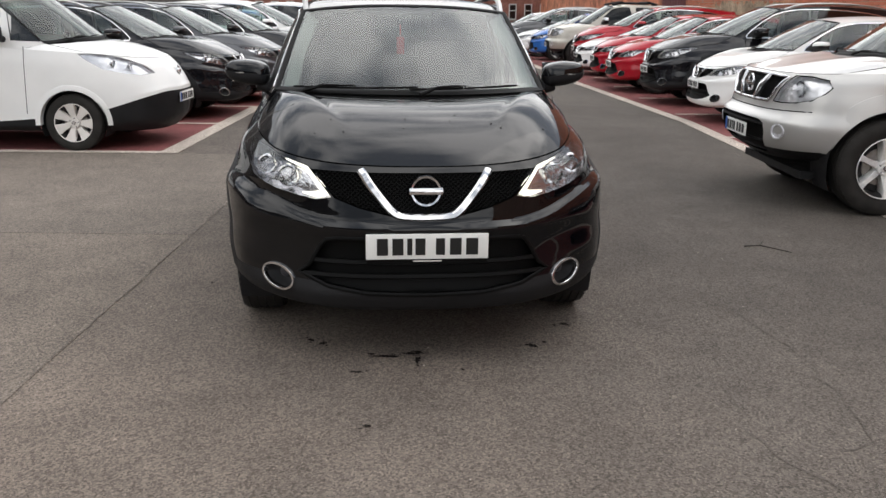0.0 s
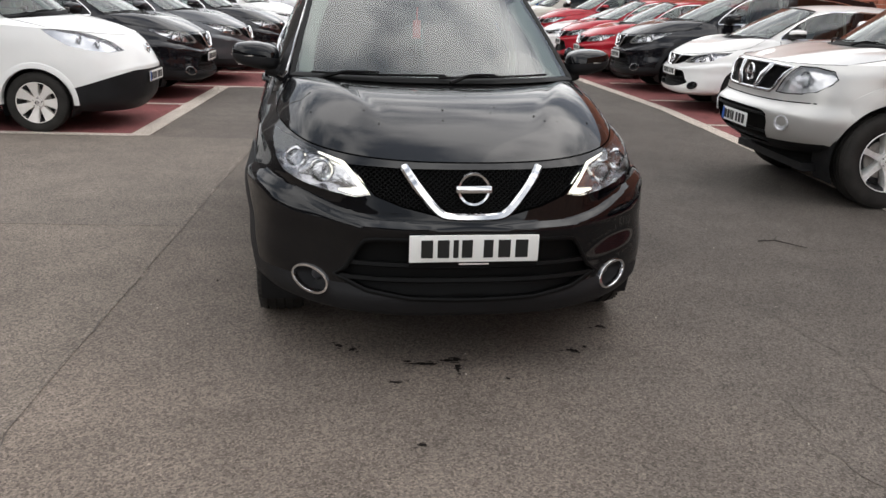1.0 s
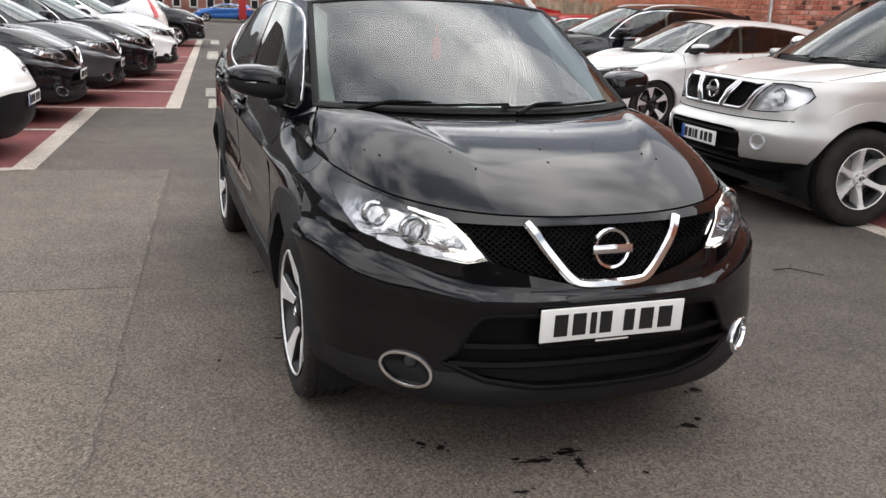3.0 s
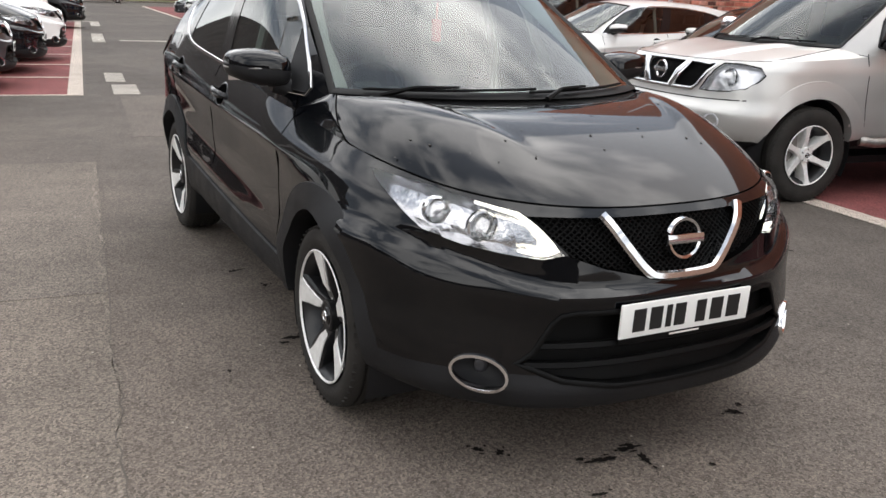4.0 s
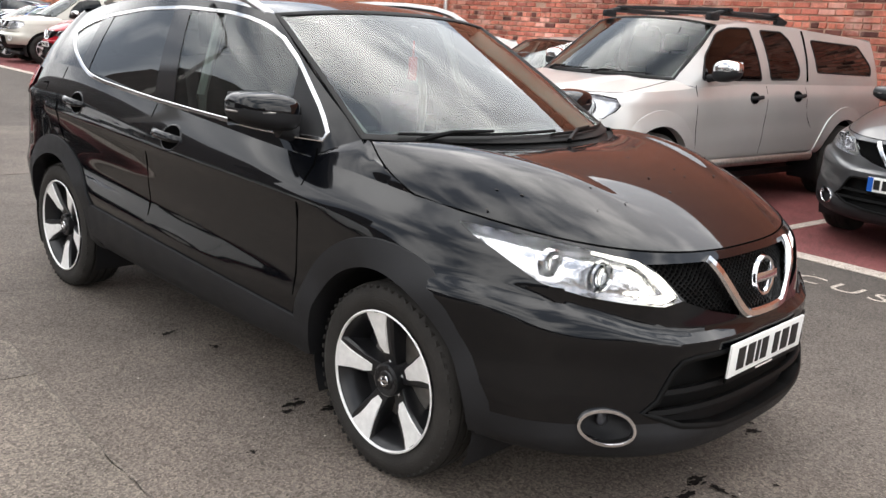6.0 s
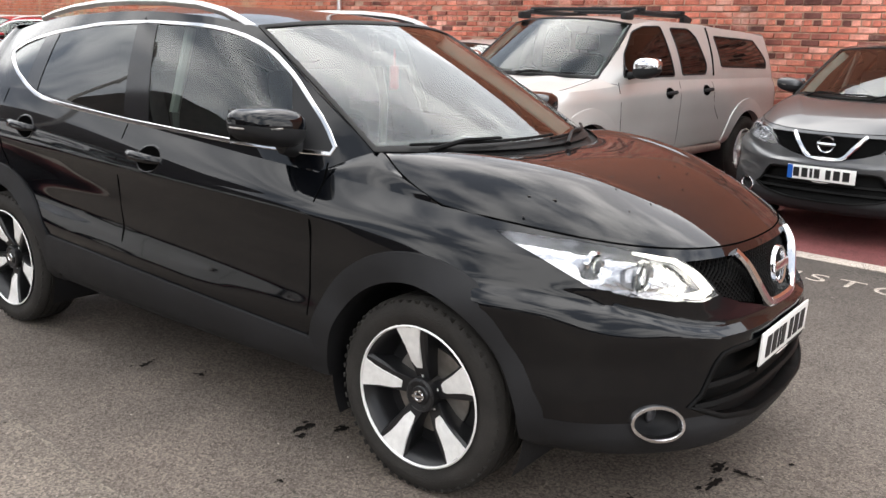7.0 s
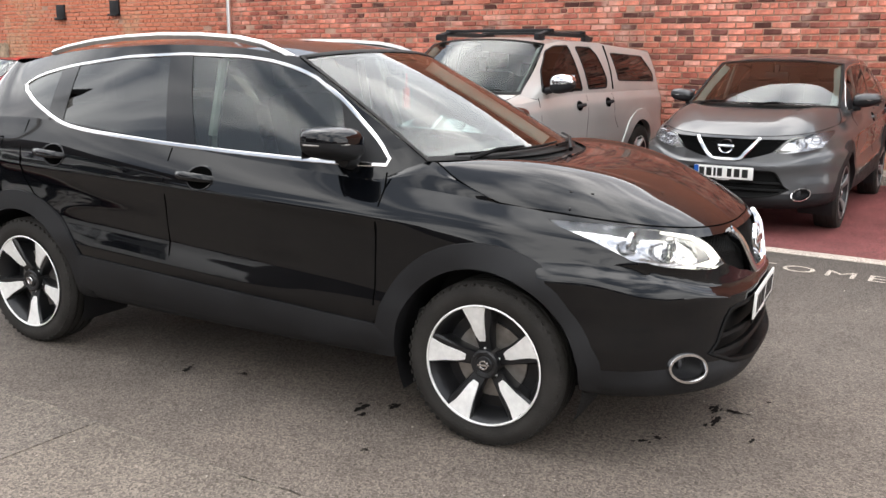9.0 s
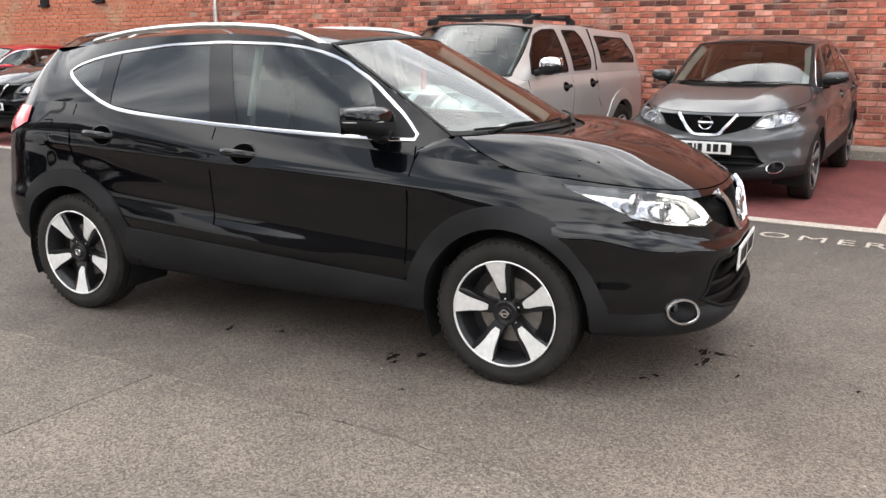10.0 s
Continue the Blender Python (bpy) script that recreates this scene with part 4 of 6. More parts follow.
    if it_roof := s.get("inside"):
        bm = bmesh.new()
        add_grid(bm, [[p - Vector((0, 0, 0.035)) for p in row] for row in rows[1:-2]])
        part("headlining", mirrored(bm), PALE_TRIM, c, "pale roof lining")
    # windscreen with a dark border
    bm = bmesh.new()
    add_grid(bm, [[cb.screen(k / 12, t / 14) for k in range(13)] for t in range(15)])
    ob = part("windscreen", mirrored(bm), s.get("screen_mat", GLASS), c, "curved windscreen glass")
    ob.visible_shadow = False
    bm = bmesh.new()
    edge = [cb.screen(1, t / 14) for t in range(15)] + [cb.screen(k / 12, 1) for k in range(11, -1, -1)]
    nn = [(cb.screen(0.5, 0.55) - cb.screen(0.5, 0.5)).cross(Vector((-1, 0, 0)))] * len(edge)
    ribbon(bm, [p + Vector((0, -0.001, 0.001)) for p in edge], nn, 0.03, 0.004)
    edge = [cb.screen(k / 12, 0.02) for k in range(13)]
    ribbon(bm, edge, nn[:13], 0.05, 0.004)
    part("screen_seal", mirrored(bm), DARK_SLAT, c)
    # scuttle and wipers
    bm = bmesh.new()
    add_grid(bm, [[hood(k / 12, 1) + Vector((0, -0.02, -0.012)), hood(k / 12, 1).lerp(cb.screen(k / 12, 0), 0.5) + Vector((0, 0, -0.02)), cb.screen(k / 12, 0.03) + Vector((0, 0, -0.004))] for k in range(13)])
    part("scuttle", mirrored(bm), DARK_SLAT, c)
    for x0, x1 in s.get("wipers", ((-0.62, 0.02), (-0.02, 0.56))):
        bm = bmesh.new()
        P = []
        for k in range(9):
            x = x0 + (x1 - x0) * k / 8
            q = abs(x) / cb.ab[0]
            p = cb.screen(q, 0.025 + 0.02 * k / 8)
            P.append(Vector((x, p.y - 0.008, p.z + 0.013)))
        tube(bm, P, 0.006, 6)
        tube(bm, [P[0] + Vector((0.05 * (1 if x1 > x0 else -1), -0.05, -0.02)), P[2] + Vector((0, -0.02, 0.012)), P[4] + Vector((0, -0.004, 0.012))], [0.011, 0.008, 0.005], 6)
        part("wiper", bm, DARK_SLAT, c)
    # wheels, liners, arch and sill cladding
    for w in wys:
        for sg in (-1, 1):
            wheel(c, sg * wx, w, wr, s["rim_r"], s["tyre_w"], s.get("rim_style", "blade"), s.get("rim_dark", RIM_DARK), s.get("rim_face", MACHINED), s.get("spokes", 5), s.get("spin", (-8, 36))[0 if w < 1 else 1])
            bm = bmesh.new()
            lathe(bm, [(0, 0.02), (0, ra + 0.01), (0.3, ra + 0.01)], 28, "x", radians(-25), radians(205))
            bmesh.ops.transform(bm, matrix=pose(sg * (wx - 0.22), w, wr) @ Matrix.Diagonal((sg, 1, 1, 1)), verts=bm.verts[:])
            part("wheel_liner", bm, PLASTIC, c)
            if s.get("clad", 0):
                bm = bmesh.new()
                rows = []
                for i in range(37):
                    a = radians(s.get("clad_arc", (-4, 184))[0] + (s.get("clad_arc", (-4, 184))[1] - s.get("clad_arc", (-4, 184))[0]) * i / 36)
                    row = []
                    for k, (rr, off) in enumerate(((ra, -0.06), (ra, 0.016), (ra + s["clad"] * 0.5, 0.016), (ra + s["clad"], 0.01), (ra + s["clad"] + 0.003, -0.01))):
                        y, z = w + rr * math.cos(a), wr + rr * math.sin(a)
                        p = sh.side(y, max(z, 0.3))
                        row.append((sg * (p.x + off), y, z))
                    rows.append(row)
                add_grid(bm, rows)
                part("arch_cladding", bm, s.get("clad_mat", PLASTIC), c)
    if s.get("sill"):
        for sg in (-1, 1):
            bm = bmesh.new()
            rows = []
            ya, yb = wys[0] + ra + 0.03, wys[1] - ra - 0.03
            for i in range(25):
                y = ya + (yb - ya) * i / 24
                zb, zt = s["sill"][0] + (s["sill"][1] - s["sill"][0]) * i / 24, s["sill"][2] + (s["sill"][3] - s["sill"][2]) * i / 24
                rows.append([(sg * (sh.side(y, z).x + o), y, z) for z, o in ((zt + 0.004, -0.004), (zt, 0.01), (zt - 0.03, 0.016), (zb + 0.03, 0.018), (zb, 0.008), (zb - 0.03, -0.1))])
            add_grid(bm, rows)
            part("sill_cladding", bm, s.get("clad_mat", PLASTIC), c)
    bm = bmesh.new()
    add_box(bm, (0, (wys[0] + wys[1]) / 2, 0.27), (1.3, wys[1] - wys[0] + 1.1, 0.06))
    part("underbody", bm, PLASTIC, c)
    # panel gaps
    for line in s.get("gaps", ()):
        bm = bmesh.new()
        line = dense(rounded(line, False, 1), 0.06, False)
        ribbon(bm, [sh.side(y, z) for y, z in line], [sh.normal_side(y, z) for y, z in line], 0.007, 0.0012)
        part("panel_gap", flipped(bm), GAP, c)
        part("panel_gap", bm, GAP, c)
    for y, z in s.get("handles", ()):
        for sg in (-1, 1):
            p, n = sh.side(y, z), sh.normal_side(y, z)
            h = new("door_handle")
            h.parent = c
            # a flat black disc, the grip recess's shade put into its colour
            ring = [(y - 0.022 + 0.082 * math.cos(a), z - 0.004 + 0.056 * math.sin(a)) for a in np.linspace(0, 2 * math.pi, 25)]
            for nm, f0, f1, mt, lb in (("cup", 0.0, 0.86, GAP, "flat black disc standing for the shaded grip recess"), ("cup_rim", 0.86, 1.0, s.get("handle_mat", pnt), "")):
                bm = bmesh.new()
                rows = []
                for k in range(5):
                    f = f0 + (f1 - f0) * k / 4
                    rows.append([])
                    for yy, zz in ring:
                        yq, zq = y - 0.022 + (yy - y + 0.022) * f, z - 0.004 + (zz - z + 0.004) * f
                        up = 0.0015 if nm == "cup" else 0.0015 + 0.003 * math.sin(k / 4 * math.pi) - 0.002 * k / 4
                        rows[-1].append((sg * (sh.side(yq, zq).x + up), yq, zq))
                add_grid(bm, rows)
                part(nm, bm, mt, h, lb)
            bm = bmesh.new()
            rows = []
            for yy, o, dz, hh in ((y - 0.1, -0.004, -0.004, 0.01), (y - 0.088, 0.012, -0.004, 0.014), (y - 0.05, 0.022, -0.002, 0.017), (y, 0.025, 0.001, 0.018), (y + 0.06, 0.022, 0.004, 0.018), (y + 0.1, 0.014, 0.006, 0.017), (y + 0.118, -0.004, 0.006, 0.012)):
                xb = sh.side(yy, z).x
                rows.append([(sg * (xb + o + 0.012 * max(math.cos(a), -0.6)), yy, z + dz + hh * math.sin(a) - 0.006 * math.cos(a)) for a in np.linspace(0, 2 * math.pi, 11)[:-1]])
            vs_g = add_grid(bm, rows, close=True)
            bm.faces.new(vs_g[0])
            bm.faces.new(vs_g[-1])
            part("grip", bm, s.get("handle_mat", pnt), h)
    # door mirrors
    mx = s.get("mirror")
    if mx:
        for sg in (-1, 1):
            mi = new("door_mirror")
            mi.parent = c
            for nm, lo, hi, mt in (("cap", 0.0, 1.0, s.get("mirror_mat", pnt)), ("shell", -1.0, 0.0, PLASTIC)):
                bm = bmesh.new()
                rows = []
                for i in range(13):
                    b = (lo + (hi - lo) * i / 12) * math.pi / 2
                    row = []
                    for j in range(33):
                        a = j / 32 * 2 * math.pi
                        e = 0.62
                        f = lambda q: math.copysign(abs(q) ** e, q)
                        X, Y, Z = f(math.cos(b)) * f(math.cos(a)), f(math.cos(b)) * f(math.sin(a)), f(math.sin(b))
                        Y = Y * (1.0 if Y < 0 else 0.55)
                        tp = 1 - 0.22 * max(X, 0)
                        row.append((sg * (mx[0] + X * mx[3]), mx[1] + Y * mx[4] + 0.02 * X, mx[2] + Z * mx[5] * tp + 0.012 * X))
                    rows.append(row)
                add_grid(bm, rows)
                part(nm, bm, mt, mi)
            bm = bmesh.new()
            P = [(sg * (mx[0] + mx[3] * 1.005 * math.cos(a)), mx[1] + 0.005 + mx[4] * 1.005 * math.sin(a), mx[2] + 0.0) for a in np.linspace(-1.5, 0.4, 12)]
            tube(bm, P, 0.004, 6)
            part("repeater", bm, DISC, mi, "thin bright repeater line")
            bm = bmesh.new()
            bx = sh.side(mx[1] + 0.02, mx[2] - 0.13).x
            tube(bm, [(sg * (bx - 0.05), mx[1] - 0.035, mx[2] - 0.085), (sg * (bx + 0.02), mx[1] - 0.03, mx[2] - 0.07), (sg * (mx[0] - mx[3] * 0.5), mx[1] - 0.01, mx[2] - 0.05)], [0.04, 0.034, 0.03], 10)
            part("stalk", bm, PLASTIC, mi)
            bm = bmesh.new()
            add_grid(bm, [[(sg * (mx[0] + mx[3] * 0.88 * a), mx[1] + mx[4] * 0.57, mx[2] + mx[5] * 0.85 * b) for a in (-1, -0.5, 0, 0.5, 0.9)] for b in (-1, 0, 1)])
            part("mirror_glass", bm, CHROME, mi, "mirror glass")
    # cabin fittings
    it = s.get("inside")
    if it:
        yd, zd = it
        bm = bmesh.new()
        sec = [(yd + 0.55, zd - 0.35), (yd + 0.42, zd - 0.02), (yd + 0.36, zd + 0.03), (yd + 0.1, zd + 0.02), (yd - 0.08, zd - 0.04), (yd - 0.1, zd - 0.3)]
        add_grid(bm, [[(x, y + 0.12 * (x / 0.7) ** 2, z) for y, z in sec] for x in np.linspace(-0.68, 0.68, 13)])
        part("dashboard", bm, CABIN, c)
        bm = bmesh.new()
        lathe(bm, [(-0.012, 0.175), (0, 0.19), (0.012, 0.175), (0, 0.162), (-0.012, 0.175)], 30)
        add_box(bm, (0.01, 0, 0), (0.03, 0.34, 0.06))
        add_box(bm, (0.0, 0, 0), (0.06, 0.13, 0.12), bevel=0.02)
        bmesh.ops.transform(bm, matrix=pose(-0.36, yd + 0.62, zd - 0.02, 0, 0, 90) @ pose(0, 0, 0, 0, -25, 0), verts=bm.verts[:])
        part("steering_wheel", bm, CABIN, c)
        for x, y in ((-0.36, yd + 1.15), (0.36, yd + 1.15)):
            seat(c, x, y, zd - 0.42)
        bm = bmesh.new()
        add_box(bm, (0, yd + 2.05, zd - 0.42), (1.25, 0.5, 0.16), bevel=0.05)
        add_box(bm, (0, yd + 2.35, zd - 0.1), (1.25, 0.14, 0.62), Euler((radians(-16), 0, 0)), bevel=0.05)
        for x in (-0.38, 0, 0.38):
            add_box(bm, (x, yd + 2.46, zd + 0.28), (0.26, 0.09, 0.16), bevel=0.04)
        part("rear_bench", bm, FABRIC, c)
        bm = bmesh.new()
        add_box(bm, (0, (wys[0] + wys[1]) / 2 + 0.3, 0.42), (1.4, 2.6, 0.1))
        part("cabin_floor", bm, CABIN, c)
        bm = bmesh.new()
        hy = cb.sh[0] + 0.02
        add_box(bm, (0, hy - 0.06, cb.sh[1] - 0.15), (0.23, 0.03, 0.065), bevel=0.012)
        add_box(bm, (0, hy - 0.07, cb.sh[1] - 0.09), (0.05, 0.04, 0.08), bevel=0.01)
        part("rear_view_mirror", bm, CABIN, c)
        for sg in (-1, 1):
            bm = bmesh.new()
            P = [cb.at_qv(q, v) - Vector((0.06, 0, 0)) for q, v in ((0.0, 0.0), (0.0, 0.5), (0.0, 0.96))]
            ribbon(bm, [Vector((sg * p.x, p.y + 0.03, p.z - 0.02)) for p in P], [Vector((-sg * 0.5, -1, 0.5))] * 3, 0.075, 0.01)
            part("pillar_lining", bm, PALE_TRIM, c, "pale pillar lining")
            qb = s.get("b_pillar")
            if qb:
                bm = bmesh.new()
                tube(bm, [(sg * 0.66, qb, zd - 0.3), (sg * 0.68, qb, zd + 0.1), (sg * 0.58, qb, zd + 0.45)], 0.022, 6)
                part("seat_belt", bm, PALE_TRIM, c, "pale seat belt on the pillar")
    return c


# ---- crossover: the show car and its likes ----
X_ROWS = [
    (0.235, 0.27, 0.27, 0.30, 0.34, -0.815, 0.80, 3.34, 2.9),
    (0.275, 0.30, 0.31, 0.35, 0.40, -0.885, 0.868, 3.42, 2.85),
    (0.385, 0.405, 0.44, 0.50, 0.52, -0.893, 0.89, 3.46, 2.85),
    (0.46, 0.48, 0.57, 0.64, 0.62, -0.890, 0.899, 3.46, 2.75),
    (0.55, 0.57, 0.65, 0.72, 0.70, -0.884, 0.886, 3.45, 2.7),
    (0.635, 0.67, 0.75, 0.82, 0.80, -0.880, 0.888, 3.44, 2.6),
    (0.71, 0.78, 0.85, 0.93, 0.92, -0.856, 0.895, 3.41, 2.5),
    (0.81, 0.88, 0.95, 1.05, 1.05, -0.828, 0.892, 3.36, 2.5),
    (0.858, 0.955, 1.075, 1.19, 1.15, -0.785, 0.832, 3.28, 2.5),
]


def x_nose(x, z):
    """A ledge under the lamps that runs across above the plate, and a chin that juts out below."""
    zc = hermite(abs(x), [(0.0, 0.632), (0.38, 0.634), (0.52, 0.655), (0.64, 0.70), (0.72, 0.73), (0.9, 0.77)])
    f = 1 - 0.7 * ease(0.3, 0.0, abs(x))
    d = z - zc
    out = -0.014 * math.exp(-(d / 0.09) ** 2) * ease(0.012, -0.012, d) + 0.016 * math.exp(-(d / 0.06) ** 2) * ease(-0.012, 0.016, d)
    chin = -0.016 * math.exp(-((z - 0.335) / 0.04) ** 2) * ease(0.85, 0.5, abs(x))
    return out * f * ease(0.80, 0.74, z) + chin


def x_flank(y, z):
    """Full bumper corners before the arches, and the creases of the doors."""
    zl = 0.755 - 0.1 * ease(-0.35, -0.8, y)
    corner = ease(-0.80, -0.54, y) * ease(0.14, -0.28, y) * (0.036 * ease(zl + 0.035, zl - 0.04, z) + 0.016 * ease(0.9, 0.72, z)) * ease(0.22, 0.34, z)
    run = ease(0.5, 1.2, y) * ease(2.5, 2.1, y)
    z1 = 0.475 + 0.062 * (y - 0.5)
    d1 = z - z1
    low = run * (0.0095 * math.exp(-(d1 / 0.035) ** 2) - 0.008 * math.exp(-((d1 - 0.10) / 0.07) ** 2))
    z2 = 0.885 + 0.04 * (y - 0.5)
    d2 = z - z2
    top = ease(0.2, 0.5, y) * ease(3.0, 2.7, y) * (0.009 * math.exp(-(d2 / 0.03) ** 2) * ease(0.02, -0.004, d2) - 0.004 * math.exp(-((d2 + 0.1) / 0.06) ** 2))
    return corner + low + top


x_shell = Shell(X_ROWS, (-0.85, -0.1, 1.3, 2.65, 3.4), 0.15, 2.75, flare=0.016, wheels=(0.0, 2.646), lean=0.26, nose_form=x_nose, flank_form=x_flank)
x_cabin = Cabin(x_shell, (0.715, 0.33, 1.095), (0.605, 1.03, 1.50), (0.03, 1.095), (0.93, 1.535),
                [(0.605, 1.03, 1.50), (0.63, 1.35, 1.54), (0.635, 1.75, 1.555), (0.62, 2.2, 1.54), (0.59, 2.6, 1.51), (0.56, 2.95, 1.455)],
                ((0.56, 2.95, 1.455), (0.0, 3.1, 1.49)), bow=0.022, crown=0.035)
X_WIN = rounded(dense([(0.47, 1.072), (0.56, 1.17), (0.76, 1.325), (0.94, 1.425), (1.12, 1.477), (1.30, 1.50), (1.66, 1.51), (2.03, 1.495), (2.40, 1.452), (2.56, 1.422), (2.655, 1.395), (2.715, 1.37), (2.745, 1.338), (2.60, 1.268), (2.40, 1.192), (2.30, 1.162), (2.16, 1.143), (1.92, 1.125), (1.61, 1.105), (1.26, 1.09), (0.94, 1.08)], 0.1), True, 1)
FOG_RING = [(0.637 + 0.066 * math.cos(a), 0.382 + 0.05 * math.sin(a) + 0.01 * math.cos(a)) for a in np.linspace(0, 2 * math.pi, 25)[:-1]]
X_SPEC = dict(
    name="crossover_car", shell=x_shell, cabin=x_cabin, paint=PAINT_BLACK, wheel_r=0.335, wheel_x=0.775, nu=144, per=7, hood_n=60, ridge_out=0.17, ridge_in=0.045, ridge_from=0.22, hood_k=6, crown=0.022, wing_crown=0.016, rim_r=0.243, tyre_w=0.215, arch_r=0.392, skirt_v=2.0,
    hood=(0.785, 0.715, (-0.03, 0.29), (1.085, 1.09)), hood_p=(2.2, 0.85), ridge=(0.25, 0.63, 0.012), surround=True, surround_mat=DARK_SLAT, lamp_core=LENS,
    lamp=[(0.40, 0.742), (0.455, 0.81), (0.50, 0.858), (0.64, 0.892), (0.735, 0.912), (0.782, 0.92), (0.79, 0.895), (0.775, 0.835), (0.745, 0.79), (0.66, 0.76), (0.56, 0.742), (0.46, 0.73)],
    projectors=[(0.59, 0.808, 0.041), (0.69, 0.84, 0.036)], lamp_mat=LAMP_CHROME, drl=([(0.60, 0.874), (0.505, 0.85), (0.465, 0.81), (0.418, 0.752), (0.46, 0.746), (0.52, 0.75)], [(0, 0.005), (0.35, 0.018), (0.5, 0.027), (0.75, 0.026), (1, 0.007)]),
    grille=[(0.0, 0.668), (0.14, 0.668), (0.28, 0.70), (0.385, 0.738), (0.45, 0.808), (0.49, 0.85), (0.25, 0.846), (0.0, 0.846)],
    intake=[(0.0, 0.335), (0.25, 0.342), (0.42, 0.368), (0.545, 0.42), (0.50, 0.452), (0.45, 0.54), (0.425, 0.568), (0.38, 0.577), (0.0, 0.58)], slats=(0.41, 0.47), cuts=[FOG_RING],
    windows=[dict(poly=X_WIN, splits=((0.66, -0.5), (1.463, -0.36), (1.635, -0.28), (2.32, -0.15), (2.43, -0.2)), fill=(PLASTIC, GLASS_SIDE, GLOSS_BLACK, GLASS_DARK, GLOSS_BLACK, GLASS_DARK), trim=0.018)],
    clad=0.096, sill=(0.31, 0.35, 0.43, 0.53),
    gaps=[[(0.47, 1.05), (0.475, 0.8), (0.49, 0.43)], [(1.60, 1.09), (1.615, 0.9), (1.60, 0.5)], [(2.58, 1.18), (2.60, 1.0), (2.58, 0.86), (2.36, 0.7), (2.22, 0.54)], [(-0.32, 0.70), (-0.40, 0.765), (-0.47, 0.81)],
          [(2.74, 1.09), (2.90, 1.08), (2.92, 0.94), (2.76, 0.95), (2.74, 1.09)]],
    handles=((1.42, 0.975), (2.37, 1.025)), mirror=(0.91, 0.68, 1.165, 0.125, 0.11, 0.07), inside=(0.25, 1.04), b_pillar=1.5,
)


def show_plate(c, blue=False):
    """The plate on its bracket, with a thin strip of writing too small to read below it."""
    p = plate(c, (0.004, x_shell.front(0, 0.55).y - 0.012, 0.549), 2, blue=blue)
    bm = bmesh.new()
    add_box(bm, (0, 0.004, -0.012), (0.515, 0.008, 0.125), bevel=0.003)
    part("bracket", bm, DARK_SLAT, p)
    bm = bmesh.new()
    add_box(bm, (0, -0.0015, -0.0645), (0.12, 0.002, 0.005))
    part("writing_strip", bm, PAPER, p, "thin pale bar of tiny writing")


def crossover_extras(c, rails=True):
    """Front jewellery, fog lamps, roof rails and tail lamps of the crossover."""
    sh, cb = x_shell, x_cabin
    bm = bmesh.new()
    line = rounded([(-0.272, 0.85), (-0.2, 0.755), (-0.135, 0.678), (-0.09, 0.666), (0.09, 0.666), (0.135, 0.678), (0.2, 0.755), (0.272, 0.85)], False, 2)
    P = [sh.front(x, z) for x, z in line]
    wd = [0.034 if abs(x) > 0.12 else 0.03 for x, z in line]
    ribbon(bm, P, [sh.normal_front(x, z) for x, z in line], wd, 0.02, bevel=0.45, sink=0.03)
    part("chrome_chevron", bm, CHROME, c, "polished chrome chevron")
    emblem(c, (0, -0.845, 0.776), 0.067, -8)
    show_plate(c)
    for sg in (-1, 1):
        fl = new("fog_lamp")
        fl.parent = c
        cx, cz = 0.637, 0.382
        ring = [(cx + (x - cx) * 1.04, cz + (z - cz) * 1.04) for x, z in FOG_RING]
        P = [sh.front(x, z) for x, z in ring]
        N = [sh.normal_front(x, z) for x, z in ring]
        bm = bmesh.new()
        ribbon(bm, P, N, 0.013, 0.011, closed=True, sink=0.012)
        bm2 = bmesh.new()
        cen = sum(P, Vector()) / len(P)
        inward = -sum(N, Vector()).normalized()
        add_grid(bm2, [[cen.lerp(p, k / 6) + inward * 0.05 * (1 - (k / 6) ** 3) for p in P + [P[0]]] for k in range(7)])
        bm3 = bmesh.new()
        bmesh.ops.create_uvsphere(bm3, u_segments=16, v_segments=8, radius=0.028)
        bmesh.ops.scale(bm3, verts=bm3.verts[:], vec=(1, 0.45, 1))
        bmesh.ops.translate(bm3, verts=bm3.verts[:], vec=cen + inward * 0.045 + Vector((-0.004, 0, 0.012)))
        for b, nm, mt, lb in ((bm, "ring", CHROME, "chrome ring"), (bm2, "backing", PLASTIC, ""), (bm3, "lens", LAMP_DARK, "small round lens")):
            if sg < 0:
                b2 = flipped(b)
                b.free()
                b = b2
            part(nm, b, mt, fl, lb)
        if rails:
            bm = bmesh.new()
            prof = [(1.06, 1.50), (1.14, 1.535), (1.24, 1.572), (1.38, 1.597), (1.6, 1.61), (1.85, 1.612), (2.1, 1.603), (2.35, 1.583), (2.55, 1.556), (2.68, 1.53)]
            line = [(y, z - 0.012) for y, z in dense(prof, 0.06, False)]
            ribbon(bm, [(sg * (hermite(y, [(p[1], p[0]) for p in cb.roof]) - 0.012), y, z) for y, z in line], [Vector((sg * 0.5, 0, 0.86))] * len(line), 0.029, 0.01, bevel=0.5, sink=0.014)
            part("roof_rail", bm, RAIL, c, "satin silver roof rail")
        bm = bmesh.new()
        rows = []
        for i in range(13):
            y = 2.93 + 0.33 * i / 12
            row = []
            for z in np.linspace(1.07 - 0.12 * i / 12, 1.155, 5):
                p, n = sh.side(y, z), sh.normal_side(y, z)
                p = p + n * 0.012
                row.append((sg * p.x, p.y, p.z))
            rows.append(row)
        add_grid(bm, rows)
        part("tail_lamp", bm, RED_LENS, c, "red tail lamp")
    bm = bmesh.new()
    tube(bm, [(-0.035, 0.83, 1.43), (-0.035, 0.83, 1.36)], 0.004, 5)
